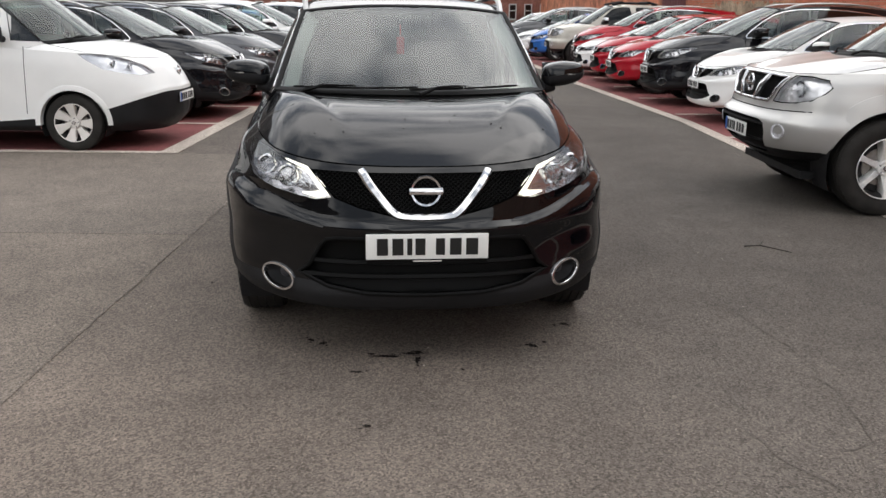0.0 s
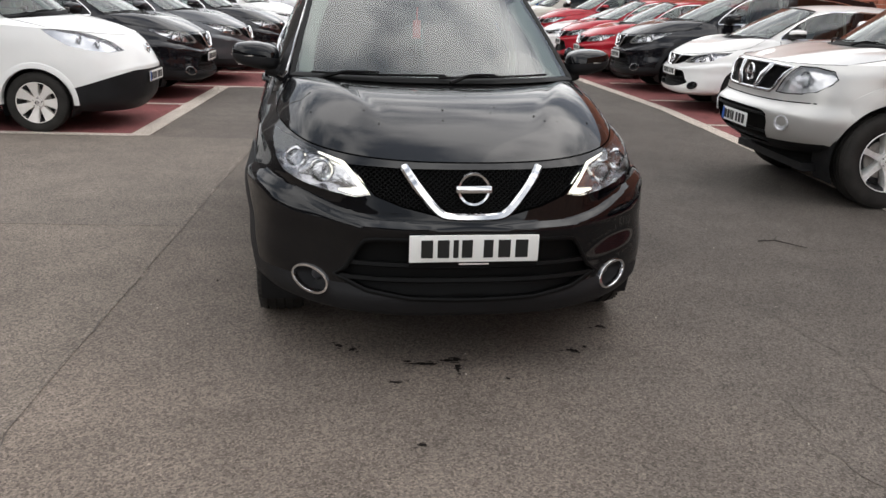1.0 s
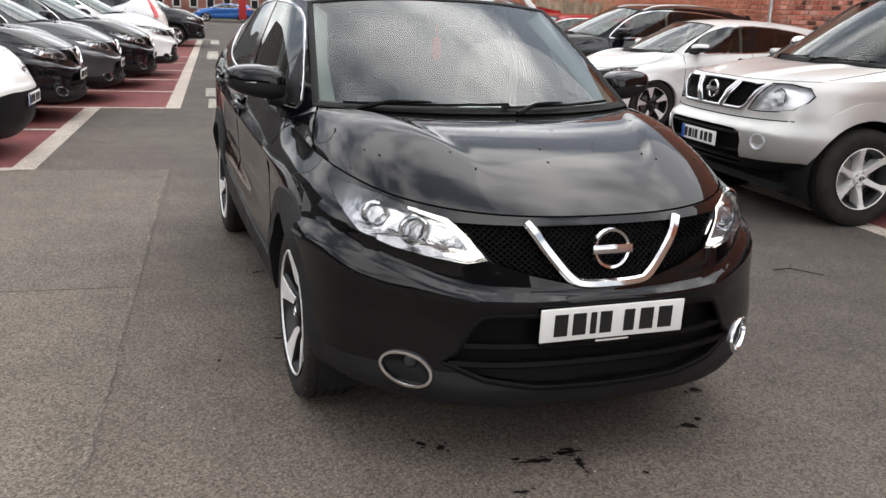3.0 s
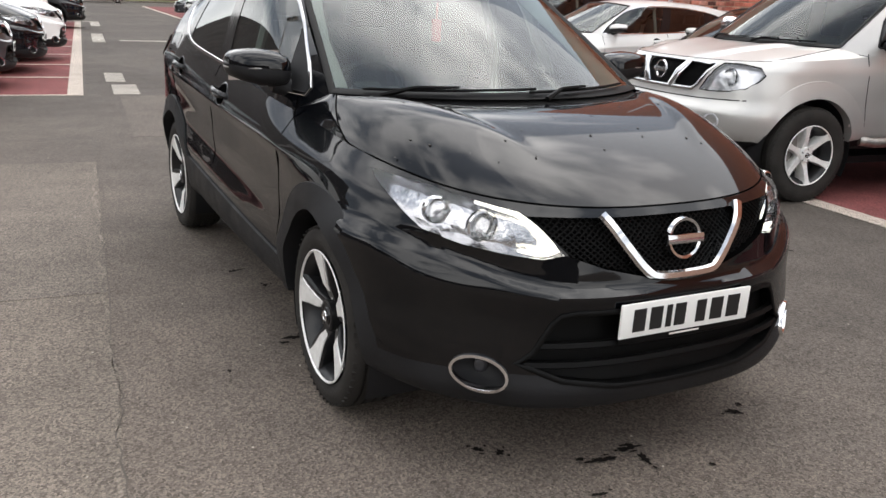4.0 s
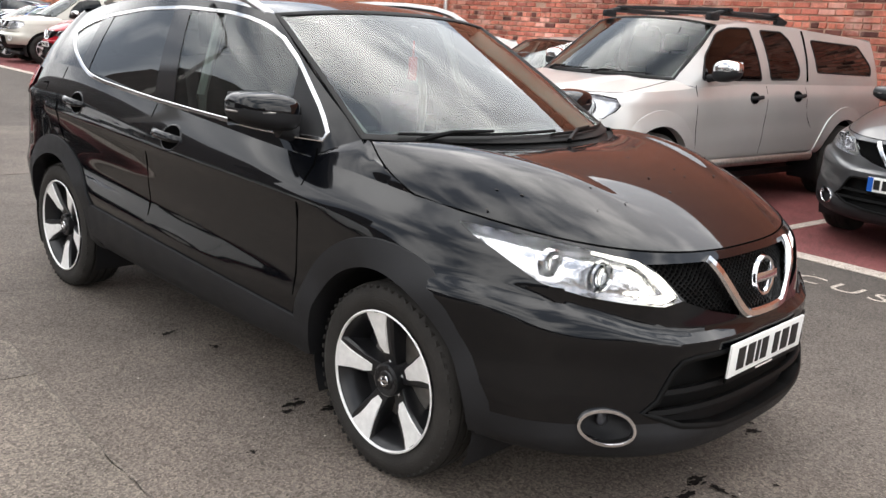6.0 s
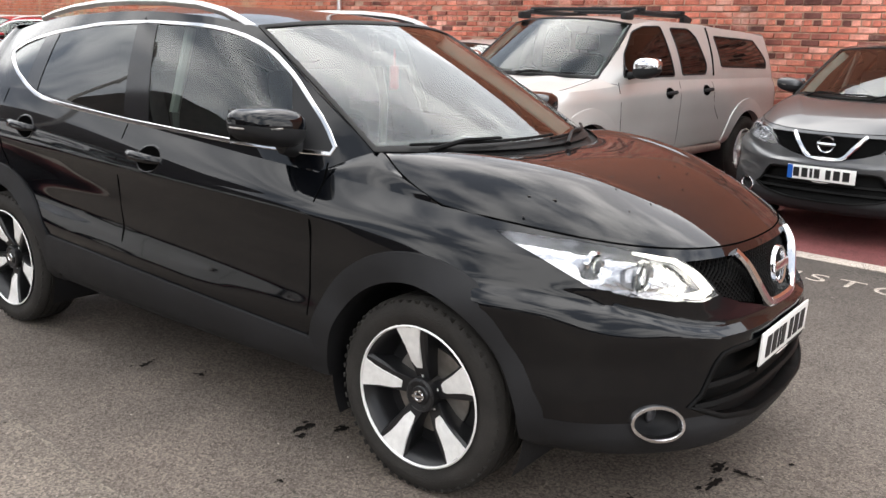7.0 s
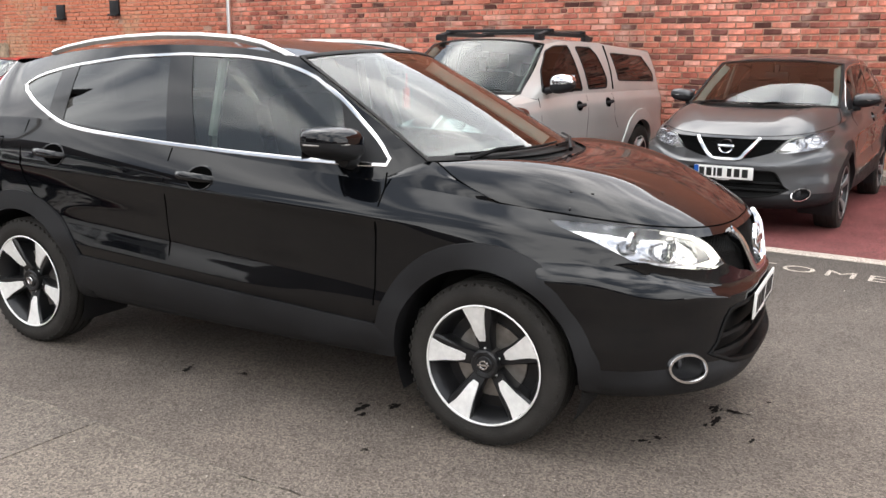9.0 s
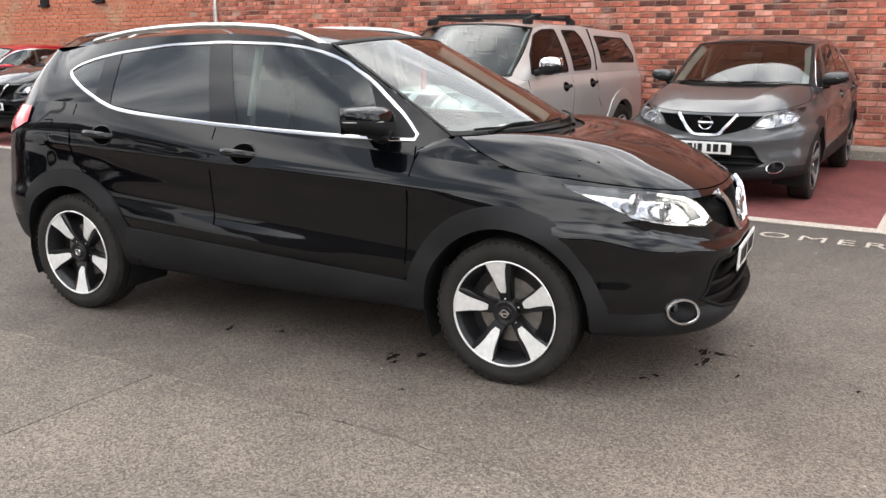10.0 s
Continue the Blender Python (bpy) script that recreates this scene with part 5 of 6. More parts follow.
    add_box(bm, (-0.035, 0.83, 1.31), (0.045, 0.012, 0.1), bevel=0.004)
    part("hanging_tag", bm, TAG_RED, c, "red tag hung from the mirror")
    bm = bmesh.new()
    add_box(bm, (-0.03, 0.34, 1.085), (0.11, 0.07, 0.004), Euler((radians(4), 0, 0)))
    part("paper_slip", bm, PAPER, c, "paper slip on the dashboard")


hero = car(pose(-0.143, 4.427, 0, 0, 0, 5.2), "glossy black crossover car standing on asphalt, daytime lights on", "car", X_SPEC)
crossover_extras(hero)


def specks(c, n, seed):
    """Drops and specks of dirt drying on the bonnet."""
    rng = random.Random(seed)
    bon = next(o for o in c.children if o.name.startswith("bonnet") and "gap" not in o.name)
    vs, bm = bon.data.vertices, bmesh.new()
    for _ in range(n):
        v = vs[rng.randrange(len(vs))]
        while v.co.y < -0.55:
            v = vs[rng.randrange(len(vs))]
        r = rng.uniform(0.002, 0.0055)
        g = bmesh.ops.create_icosphere(bm, subdivisions=1, radius=1)
        bmesh.ops.transform(bm, matrix=Matrix.Translation(v.co + Vector((rng.uniform(-0.01, 0.01), rng.uniform(-0.01, 0.01), 0.0005))) @ Matrix.Diagonal((r, r * rng.uniform(0.8, 2.0), 0.0012, 1)), verts=g["verts"])
    tagged(part("dirt_specks", bm, TWIG, c, "small dark specks dried on the bonnet"), kind="stuff")


specks(hero, 70, 9)


# ---- ground, bays and wall ----
def slab(name, poly, z, material, label, thick=0.0, category="", kind="structure"):
    bm = bmesh.new()
    if thick:
        prism(bm, poly, z - thick, z)
    else:
        bm.faces.new([bm.verts.new((x, y, z)) for x, y in poly])
    ob = part(name, bm, material, None, "", smooth=False)
    return tagged(ob, label, category, "", kind)


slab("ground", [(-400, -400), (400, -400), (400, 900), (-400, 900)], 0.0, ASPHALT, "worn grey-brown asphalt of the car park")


def box_poly(x0, y0, x1, y1):
    return [(x0, y0), (x1, y0), (x1, y1), (x0, y1)]


slab("red_bay_1", [(3.62, -6), (8.4, -6), (8.4, 60), (1.9, 60), (2.5, 31), (3.05, 19.5), (3.62, 12.5)], 0.005, RED_SURFACE, "faded red surface of the parking bays by the wall", 0.004)
slab("red_bay_2", box_poly(-8.2, 9.35, -3.05, 14.0), 0.005, RED_SURFACE, "faded red surface of the parking bays", 0.004)
slab("red_bay_3", box_poly(-8.2, 14.0, -2.0, 36), 0.005, RED_SURFACE, "faded red surface of the parking bays", 0.004)
for i, pl in enumerate([[(3.44, -6), (3.62, -6), (3.62, 12.5), (3.05, 19.5), (2.5, 31), (1.9, 60), (1.72, 60), (2.32, 31), (2.87, 19.5), (3.44, 12.5)], box_poly(-3.05, 9.25, -2.85, 14.0), box_poly(-2.0, 13.9, -1.8, 36), box_poly(-8.2, 9.23, -3.05, 9.35), box_poly(-2.85, 13.88, -2.0, 13.98)]):
    slab("bay_line_%d" % (i + 1), pl, 0.007, LINE_PAINT, "worn cream bay line on the ground", 0.005)
n_line = 6
for y in (0.6, 3.2, 5.85, 8.4, 10.95, 13.5, 16.05, 18.6, 21.1, 23.6, 26.1, 28.6):
    slab("bay_line_%d" % n_line, box_poly(3.62, y - 0.05, 8.3, y + 0.05), 0.009, LINE_PAINT, "worn cream bay line on the ground", 0.005)
    n_line += 1
for y in (11.75, 13.93, 16.25, 18.5, 20.85, 23.2, 25.5):
    slab("bay_line_%d" % n_line, box_poly(-8.1, y - 0.05, -3.05 if y < 13 else -2.0, y + 0.05), 0.009, LINE_PAINT, "worn cream bay line on the ground", 0.005)
    n_line += 1
WALL_X, WALL_TOP = 9.1, 6.7
slab("pavement", box_poly(8.45, -8, WALL_X + 0.2, 60), 0.12, CONCRETE, "raised concrete kerb strip at the foot of the wall", 0.14)
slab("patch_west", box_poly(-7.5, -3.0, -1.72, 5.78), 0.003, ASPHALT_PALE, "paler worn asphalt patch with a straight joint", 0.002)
slab("patch_west_2", box_poly(-8.2, 5.79, -1.72, 9.22), 0.003, ASPHALT_DARK, "darker grey asphalt before the bays", 0.002)
slab("patch_north", box_poly(-1.35, 10.47, 0.4, 13.86), 0.003, ASPHALT_MID, "brownish worn asphalt patch with a straight joint", 0.002)
for i, (x0, y0, x1, y1) in enumerate([(-1.42, 14.0, -1.08, 15.2), (-1.48, 15.6, -1.2, 17.0), (-1.55, 24.8, -1.25, 28.6), (-0.9, 25.4, 0.4, 25.8), (-1.5, 33, -1.2, 36), (-2.05, 36.3, -1.2, 36.6)]):
    slab("road_mark_%d" % (i + 1), box_poly(x0, y0, x1, y1), 0.007, MARK_PAINT, "faded white road mark on the asphalt", 0.005)


def wander(rng, a, b, n, amp):
    out = []
    dx, dy = b[0] - a[0], b[1] - a[1]
    d = math.hypot(dx, dy)
    off = 0.0
    for i in range(n + 1):
        t = i / n
        off = off * 0.7 + rng.uniform(-1.3, 1.3) * amp
        k = off * math.sin(math.pi * t)
        out.append((a[0] + dx * t - dy / d * k, a[1] + dy * t + dx / d * k))
    return out


def crack(a, b, w, seed, amp=0.05, label="thin dark crack in the asphalt", material=None):
    rng = random.Random(seed)
    n = max(6, int(math.dist(a, b) / 0.06))
    line = wander(rng, a, b, n, amp)
    bm = bmesh.new()
    rows = []
    for i, (x, y) in enumerate(line):
        (xa, ya), (xb, yb) = line[max(i - 1, 0)], line[min(i + 1, n)]
        l = math.hypot(xb - xa, yb - ya) or 1
        k = w * rng.uniform(0.06, 0.5)
        nx, ny = -(yb - ya) / l * k / 2, (xb - xa) / l * k / 2
        rows.append([(x - nx, y - ny, 0.0042), (x + nx, y + ny, 0.0042)])
    add_grid(bm, rows)
    tagged(part("crack", bm, material or CRACK), label, "crack", "cracks in the asphalt")


for k, (a, b, w, amp) in enumerate([((1.6, 6.4), (1.56, 4.24), 0.012, 0.03), ((1.56, 4.24), (1.66, 3.64), 0.014, 0.03), ((1.66, 3.64), (1.6, 2.9), 0.016, 0.03), ((1.2, 3.3), (1.2, 2.75), 0.014, 0.03), ((1.2, 2.9), (1.75, 2.85), 0.012, 0.03), ((1.2, 2.75), (1.35, 2.4), 0.014, 0.02),
                                   ((-1.715, 10.4), (-1.715, 5.8), 0.016, 0.016), ((-1.715, 5.8), (-1.715, 0.5), 0.016, 0.018), ((-1.9, 7.6), (-3.2, 7.9), 0.01, 0.03), ((-2.2, 3.4), (-2.9, 4.6), 0.01, 0.04), ((1.4, 7.2), (0.95, 9.5), 0.01, 0.04), ((2.3, 5.0), (1.7, 3.7), 0.009, 0.04)]):
    crack(a, b, w, k, amp)
# the patch's edge stands up a little and has worn pale
for k, (y0, y1) in enumerate(((9.0, 7.2), (7.0, 5.4), (5.3, 3.9), (3.8, 2.2))):
    crack((-1.735, y0), (-1.735, y1), 0.04, 70 + k, 0.016, "pale worn edge of an asphalt patch", LIP)
for k, (a, b) in enumerate((((1.56, 4.24), (1.25, 4.5)), ((1.35, 2.4), (1.55, 1.9)))):
    crack(a, b, 0.012, 90 + k, 0.03)


def stain(x, y, w, h, seed):
    """A splash of oil: an uneven blot with satellites."""
    rng = random.Random(seed)
    for j in range(rng.randint(3, 5)):
        bm = bmesh.new()
        cx, cy, q = (0, 0, 0.8) if j == 0 else (rng.uniform(-0.8, 0.8) * w, rng.uniform(-0.8, 0.8) * h, rng.uniform(0.15, 0.45))
        a0 = rng.uniform(0, 6)
        pts = []
        for i in range(26):
            a = i / 26 * 2 * math.pi
            r = (1 + 0.25 * math.sin(2 * a + a0) + 0.2 * math.sin(5 * a + a0 * 2) + rng.uniform(-0.3, 0.3)) * q
            pts.append(bm.verts.new((x + cx + r * w * math.cos(a) * 0.38, y + cy + r * h * math.sin(a) * 0.42, 0.0046)))
        bm.faces.new(pts)
        tagged(part("oil_stain", bm, STAIN, smooth=False), "dark oil stain soaked into the asphalt", "stain", "oil stains")


for k, (x, y, w, h) in enumerate([(-0.61, 3.83, 0.06, 0.04), (-0.24, 3.64, 0.14, 0.05), (-0.11, 3.68, 0.13, 0.05), (-0.36, 3.46, 0.07, 0.03), (0.43, 3.79, 0.08, 0.06), (0.62, 4.08, 0.07, 0.05), (-0.27, 2.96, 0.045, 0.03),
                                  (-1.09, 5.97, 0.08, 0.05), (-0.98, 4.97, 0.14, 0.06), (-0.89, 4.86, 0.09, 0.06), (-0.97, 5.7, 0.05, 0.05), (-0.1, 3.6, 0.05, 0.08), (-0.55, 3.79, 0.05, 0.05), (-1.3, 4.7, 0.03, 0.03), (0.1, 3.5, 0.03, 0.03)]):
    stain(x, y, w, h, 40 + k)


def chips(n, seed):
    """Small pale stones strewn over the asphalt."""
    rng = random.Random(seed)
    bm = bmesh.new()
    for _ in range(n):
        x, y, r = rng.uniform(-5, 3.3), rng.uniform(1.2, 11), rng.uniform(0.002, 0.005)
        g = bmesh.ops.create_icosphere(bm, subdivisions=1, radius=r)
        bmesh.ops.transform(bm, matrix=Matrix.Translation((x, y, 0.005)) @ Matrix.Diagonal((1, rng.uniform(0.6, 1.3), 0.6, 1)), verts=g["verts"])
    tagged(part("grit", bm, GRIT), "small pale stones strewn over the asphalt", "grit", "", "stuff")


chips(240, 5)
bm = bmesh.new()
tube(bm, [(2.03, 5.6, 0.012), (2.12, 5.56, 0.03), (2.2, 5.51, 0.022), (2.3, 5.47, 0.008)], [0.005, 0.0045, 0.004, 0.003], 6)
tube(bm, [(2.12, 5.56, 0.03), (2.15, 5.60, 0.045)], [0.005, 0.003], 5)
tagged(part("twig", bm, TWIG), "thin dark twig lying on the asphalt", "twig")

# painted lettering before the bays, read from the lane
fc = bpy.data.curves.new("lettering", "FONT")
fc.body, fc.size, fc.space_character, fc.align_x = "CUSTOMER", 0.285, 1.28, "LEFT"
fo = new("lettering_source", fc)
fo.matrix_basis = pose(2.83, 4.99, 0.006, 0, 0, -90)
bpy.context.view_layer.update()
me = bpy.data.meshes.new_from_object(fo.evaluated_get(bpy.context.evaluated_depsgraph_get()))
lm = fo.matrix_basis.copy()
bpy.data.objects.remove(fo)
me.materials.clear()
me.materials.append(LINE_PAINT)
letters = new("painted_lettering", me)
xs = [v.co.x for v in me.vertices]
letters.matrix_basis = lm @ Matrix.Diagonal((1.88 / (max(xs) - min(xs)), 1, 1, 1))
tagged(letters, "worn white capital lettering painted on the asphalt", "lettering")

# ---- boundary wall ----
wall = slab("wall_east", box_poly(WALL_X, -8, WALL_X + 0.35, 95), WALL_TOP, MORTAR, "old red brick boundary wall with sooty and pale bricks", WALL_TOP)
slab("wall_east_upper", box_poly(WALL_X - 0.03, -8, WALL_X + 0.3, 95), WALL_TOP + 0.02, UPPER, "upper part of the old red brick wall", WALL_TOP - 3.5)
BW, BH = 0.245, 0.088


def brick_mesh(w, h, seed):
    rng = random.Random(seed)
    bm = bmesh.new()
    add_box(bm, (0, 0, 0), (0.03, w, h))
    for v in bm.verts:
        v.co += Vector((rng.uniform(-0.004, 0.004), rng.uniform(-0.008, 0.008), rng.uniform(-0.005, 0.005)))
    bmesh.ops.bevel(bm, geom=[e for e in bm.edges if all(v.co.x < 0 for v in e.verts)], offset=0.005, segments=1, affect="EDGES")
    me = bpy.data.meshes.new("brick")
    bm.to_mesh(me)
    bm.free()
    me.materials.append(BRICK)
    return me


def wall_bricks():
    """Courses in English garden bond: stretchers, every fourth course headers."""
    rng = random.Random(11)
    shapes = {w: [brick_mesh(w * BW - 0.02, BH - 0.02, i + int(w * 10)) for i in range(5)] for w in (1.0, 0.5)}
    verts, faces = [], []
    singles = 0
    proto = {}
    for w, ms in shapes.items():
        proto[w] = [([tuple(v.co) for v in me.vertices], [tuple(p.vertices) for p in me.polygons]) for me in ms]
    for c in range(int(3.4 / BH)):
        z = 0.13 + c * BH + BH / 2
        w = 0.5 if c % 5 == 4 else 1.0
        pitch = BW * w
        y = 1.5 + (c % 2) * pitch / 2 + rng.uniform(-0.02, 0.02)
        while y < 34:
            if rng.random() > 0.012:
                x = WALL_X - 0.002 + rng.uniform(-0.007, 0.006)
                k = rng.randrange(5)
                if 3.7 < y < 8.0 and 1.25 < z < 2.55 and singles < 290:
                    ob = new("brick", shapes[w][k])
                    ob.parent = wall
                    ob.location = (x, y, z)
                    singles += 1
                else:
                    vs, fs = proto[w][k]
                    o = len(verts)
                    verts.extend((a + x, b + y, d + z) for a, b, d in vs)
                    faces.extend(tuple(i + o for i in f) for f in fs)
            y += pitch
    me = bpy.data.meshes.new("brickwork")
    me.from_pydata(verts, [], faces)
    me.materials.append(BRICK)
    ob = new("brickwork", me)
    ob.parent = wall
    tagged(ob, kind="stuff")


def patch(name, y0, y1, z0, z1, depth, material, label, seed):
    """An uneven skin of old render on the wall."""
    rng = random.Random(seed)
    bm = bmesh.new()
    n = 40
    top = [(y0 + (y1 - y0) * i / n, z1 + rng.uniform(-0.12, 0.12)) for i in range(n + 1)]
    low = [(y0 + (y1 - y0) * i / n, z0 + rng.uniform(-0.12, 0.12)) for i in range(n + 1)]
    rows = []
    for a, b in zip(low, top):
        row = []
        for k in range(17):
            t = k / 16
            e = min(t, 1 - t) * 16
            row.append((WALL_X - 0.015 - depth * min(1, e) - rng.uniform(0, 0.008), a[0] + rng.uniform(-0.04, 0.04), a[1] + (b[1] - a[1]) * t))
        rows.append(row)
    add_grid(bm, rows)
    return tagged(part(name, bm, material), label, "", "", "structure")


patch("trim_render_1", 24.2, 30.0, 0.15, 1.85, 0.02, STONE, "sooty rubble stone at the foot of the wall", 3)
patch("trim_render_2", 33.5, 94.0, 0.15, 4.9, 0.016, RENDERED, "orange lime wash over old brick", 4)
bm = bmesh.new()
tube(bm, [(WALL_X - 0.12, 16.2, 0.1), (WALL_X - 0.12, 16.2, 6.0)], 0.045, 12)
add_box(bm, (WALL_X - 0.05, 16.2, 3.4), (0.12, 0.14, 0.05))
tagged(part("downpipe", bm, SATIN), "pale grey metal pipe fixed up the brick wall", "pipe")
for y, z in ((21.9, 2.55), (19.9, 2.6)):
    bm = bmesh.new()
    add_box(bm, (WALL_X - 0.03, y, z), (0.04, 0.32, 0.3), bevel=0.01)
    add_box(bm, (WALL_X - 0.06, y, z - 0.17), (0.09, 0.36, 0.05), bevel=0.008)
    tagged(part("wall_vent", bm, PLASTIC), "dark blocked vent hole in the wall", "vent")
bm = bmesh.new()
add_box(bm, (WALL_X - 0.03, 7.35, 2.62), (0.05, 0.16, 0.16), bevel=0.01)
tagged(part("wall_box", bm, CONCRETE), "small pale box fixed to the brick wall", "box")
bm = bmesh.new()
add_box(bm, (WALL_X - 0.02, 35.5, 1.5), (0.06, 3.6, 3.0), bevel=0.01)
for k in range(9):
    add_box(bm, (WALL_X - 0.055, 33.9 + k * 0.4, 1.5), (0.02, 0.03, 2.9))
tagged(part("door_1", bm, MAROON), "maroon boarded door in the wall", "door", "", "structure")


# ---- parked cars ----
def repaint(ob, pnt, lamps_on=False, plate_blue=False):
    """Gives a copy its own paint."""
    for o in (ob, *ob.children_recursive):
        if o.type != "MESH":
            continue
        if o.data.materials[0] == PAINT_BLACK:
            o.material_slots[0].link = "OBJECT"
            o.material_slots[0].material = pnt
        if o.data.materials[0] == DRL and not lamps_on:
            o.material_slots[0].link = "OBJECT"
            o.material_slots[0].material = PALE_TRIM
            o["label"] = "white light blade, unlit"


def drop_parts(ob, names):
    dead = []
    for o in ob.children_recursive:
        if o.name.split(".")[0] in names or (o.parent != ob and o.parent.name.split(".")[0] in names):
            dead.append(o)
    for o in dead:
        bpy.data.objects.remove(o)


def variant(base, m, warp, name, label, pnt, drop=("dirt_specks", "hanging_tag", "paper_slip", "roof_rail"), category="car"):
    """Another make: the base car with its parts reshaped."""
    c = copy_thing(base, m)
    drop_parts(c, drop)
    c.name = name
    tagged(c, label, category)
    for o in c.children_recursive:
        if o.type == "EMPTY" and o.matrix_basis != Matrix.Identity(4):
            o.location = warp(Vector(o.location))
            if o.name.startswith("wheel"):
                o.location.z = base.get("wheel_r", 0.335)
        elif o.type == "MESH" and (o.parent == c or o.parent.matrix_basis == Matrix.Identity(4)):
            o.data = o.data.copy()
            for v in o.data.vertices:
                v.co = warp(v.co)
    repaint(c, pnt)
    return c


def body_trim(ob, pnt):
    """Arches, sills and skirt in the colour of the body."""
    for o in ob.children:
        if o.name.split(".")[0] in ("arch_cladding", "sill_cladding", "skirt"):
            o.material_slots[0].link = "OBJECT"
            o.material_slots[0].material = pnt


NOSE_W, NOSE_E = -90, 90
grey = copy_thing(hero, pose(4.93, 4.84, 0, 0, 0, NOSE_W))
drop_parts(grey, ("dirt_specks", "hanging_tag", "paper_slip", "roof_rail", "number_plate"))
tagged(grey, "grey metallic crossover car parked on a red bay by the wall", "car", "parked cars by the wall")
repaint(grey, PAINT_GREY)
for o in grey.children_recursive:
    if o.type == "MESH" and o.data.materials[0] == MACHINED:
        o.material_slots[0].link = "OBJECT"
        o.material_slots[0].material = RIM_DULL
show_plate(grey, True)
for k, (x, y, pnt, lb) in enumerate(((-3.8, 12.95, PAINT_DARK, "black crossover car parked nose out on a red bay"), (-3.54, 15.1, PAINT_DGREY, "dark grey metallic crossover car parked nose out"), (-3.22, 17.42, PAINT_DARK, "black crossover car with bright window trim, parked nose out"))):
    o = copy_thing(hero, pose(x, y, 0, 0, 0, NOSE_E + (0, 1, -1)[k]))
    drop_parts(o, ("dirt_specks", "hanging_tag", "paper_slip"))
    tagged(o, lb, "car", "parked cars in the left row")
    repaint(o, pnt)


def scaled(sx, sy, sz, nose=0.0, roof=0.0):
    """A reshaping: overall scale, a lower nose and a lower roof."""
    def f(p):
        z = p.z * sz
        if nose and p.y < 0.6 and p.z > 0.55:
            z -= nose * min(1, (0.6 - p.y) / 0.9) * min(1, (p.z - 0.55) / 0.25)
        if roof and p.z > 1.0:
            z -= roof * min(1, (p.z - 1.0) / 0.4)
        return Vector((p.x * sx, p.y * sy, z))
    return f


hatch, suv, coupe = scaled(0.965, 0.92, 0.97, 0.06, 0.05), scaled(1.02, 1.06, 1.06), scaled(0.98, 0.97, 0.9, 0.08, 0.14)
EAST = "parked cars by the wall"
for x, y, w, nm, lb, pnt in (
    (4.48, 12.85, hatch, "hatchback_car", "white hatchback car parked on a red bay", PAINT_WHITE),
    (4.45, 15.4, suv, "estate_car", "black sport utility car with roof rails by the wall", PAINT_DARK),
    (4.15, 17.8, hatch, "hatchback_car", "bright red hatchback car by the wall", PAINT_RED),
    (4.2, 20.1, hatch, "hatchback_car", "red hatchback car by the wall", PAINT_RED),
    (4.2, 22.3, coupe, "coupe_car", "low white coupe car by the wall", PAINT_WHITE),
    (4.5, 24.4, suv, "estate_car", "tall red sport utility car by the wall", PAINT_RED),
    (3.65, 29.2, hatch, "hatchback_car", "bright blue hatchback car far along the wall", PAINT_BLUE),
    (3.35, 31.7, coupe, "coupe_car", "low white coupe car far along the wall", PAINT_WHITE),
    (3.25, 34.6, suv, "estate_car", "grey sport utility car far along the wall", PAINT_GREY),
    (3.15, 37.3, hatch, "hatchback_car", "red hatchback car far along the wall", PAINT_RED),
    (3.05, 40.0, hatch, "hatchback_car", "white hatchback car far along the wall", PAINT_WHITE),
    (2.95, 42.8, coupe, "coupe_car", "dark car far along the wall", PAINT_DGREY),
):
    o = variant(hero, pose(x, y, 0, 0, 0, NOSE_W), w, nm, lb, pnt, ("dirt_specks", "hanging_tag", "paper_slip") if w is suv else ("dirt_specks", "hanging_tag", "paper_slip", "roof_rail"))
    tagged(o, group=EAST)
    if w is not suv:
        body_trim(o, pnt)
WEST = "parked cars in the left row"
for x, y, w, nm, lb, pnt, rz in (
    (-3.0, 19.75, suv, "estate_car", "white sport utility car with roof rails, parked nose out", PAINT_WHITE, NOSE_E),
    (-3.5, 22.1, hatch, "hatchback_car", "bright blue hatchback car parked nose out", PAINT_BLUE, NOSE_E),
    (-6.1, 24.6, suv, "estate_car", "white sport utility car parked tail out, red tail lamps", PAINT_WHITE, NOSE_W),
    (-2.6, 31.7, suv, "estate_car", "black sport utility car parked nose out far down the row", PAINT_DARK, NOSE_E),
    (-2.9, 34.6, hatch, "hatchback_car", "dark hatchback car parked far down the row", PAINT_DGREY, NOSE_E),
    (-2.0, 67.6, coupe, "coupe_car", "blue car on the far road", PAINT_BLUE, NOSE_W),
    (-9.5, 60.0, hatch, "hatchback_car", "white car parked far down the row", PAINT_WHITE, NOSE_E),
):
    o = variant(hero, pose(x, y, 0, 0, 0, rz), w, nm, lb, pnt)
    tagged(o, group=WEST)
    if w is not suv:
        body_trim(o, pnt)

# the white car that stands tail out has slim lamps up its rear pillars
tail_out = next(o for o in bpy.data.objects if o.parent is None and "tail out" in o.get("label", ""))
drop_parts(tail_out, ("tail_lamp",))
for sg in (-1, 1):
    bm = bmesh.new()
    ribbon(bm, [(sg * 0.80, 3.44, 1.02), (sg * 0.745, 3.40, 1.16), (sg * 0.665, 3.29, 1.34), (sg * 0.60, 3.18, 1.52)], [Vector((sg * 0.7, 0.65, 0.25))] * 4, [0.10, 0.11, 0.10, 0.05], 0.03, bevel=0.3, sink=0.05)
    part("tail_lamp", bm, RED_LENS, tail_out, "slim tall red tail lamp")

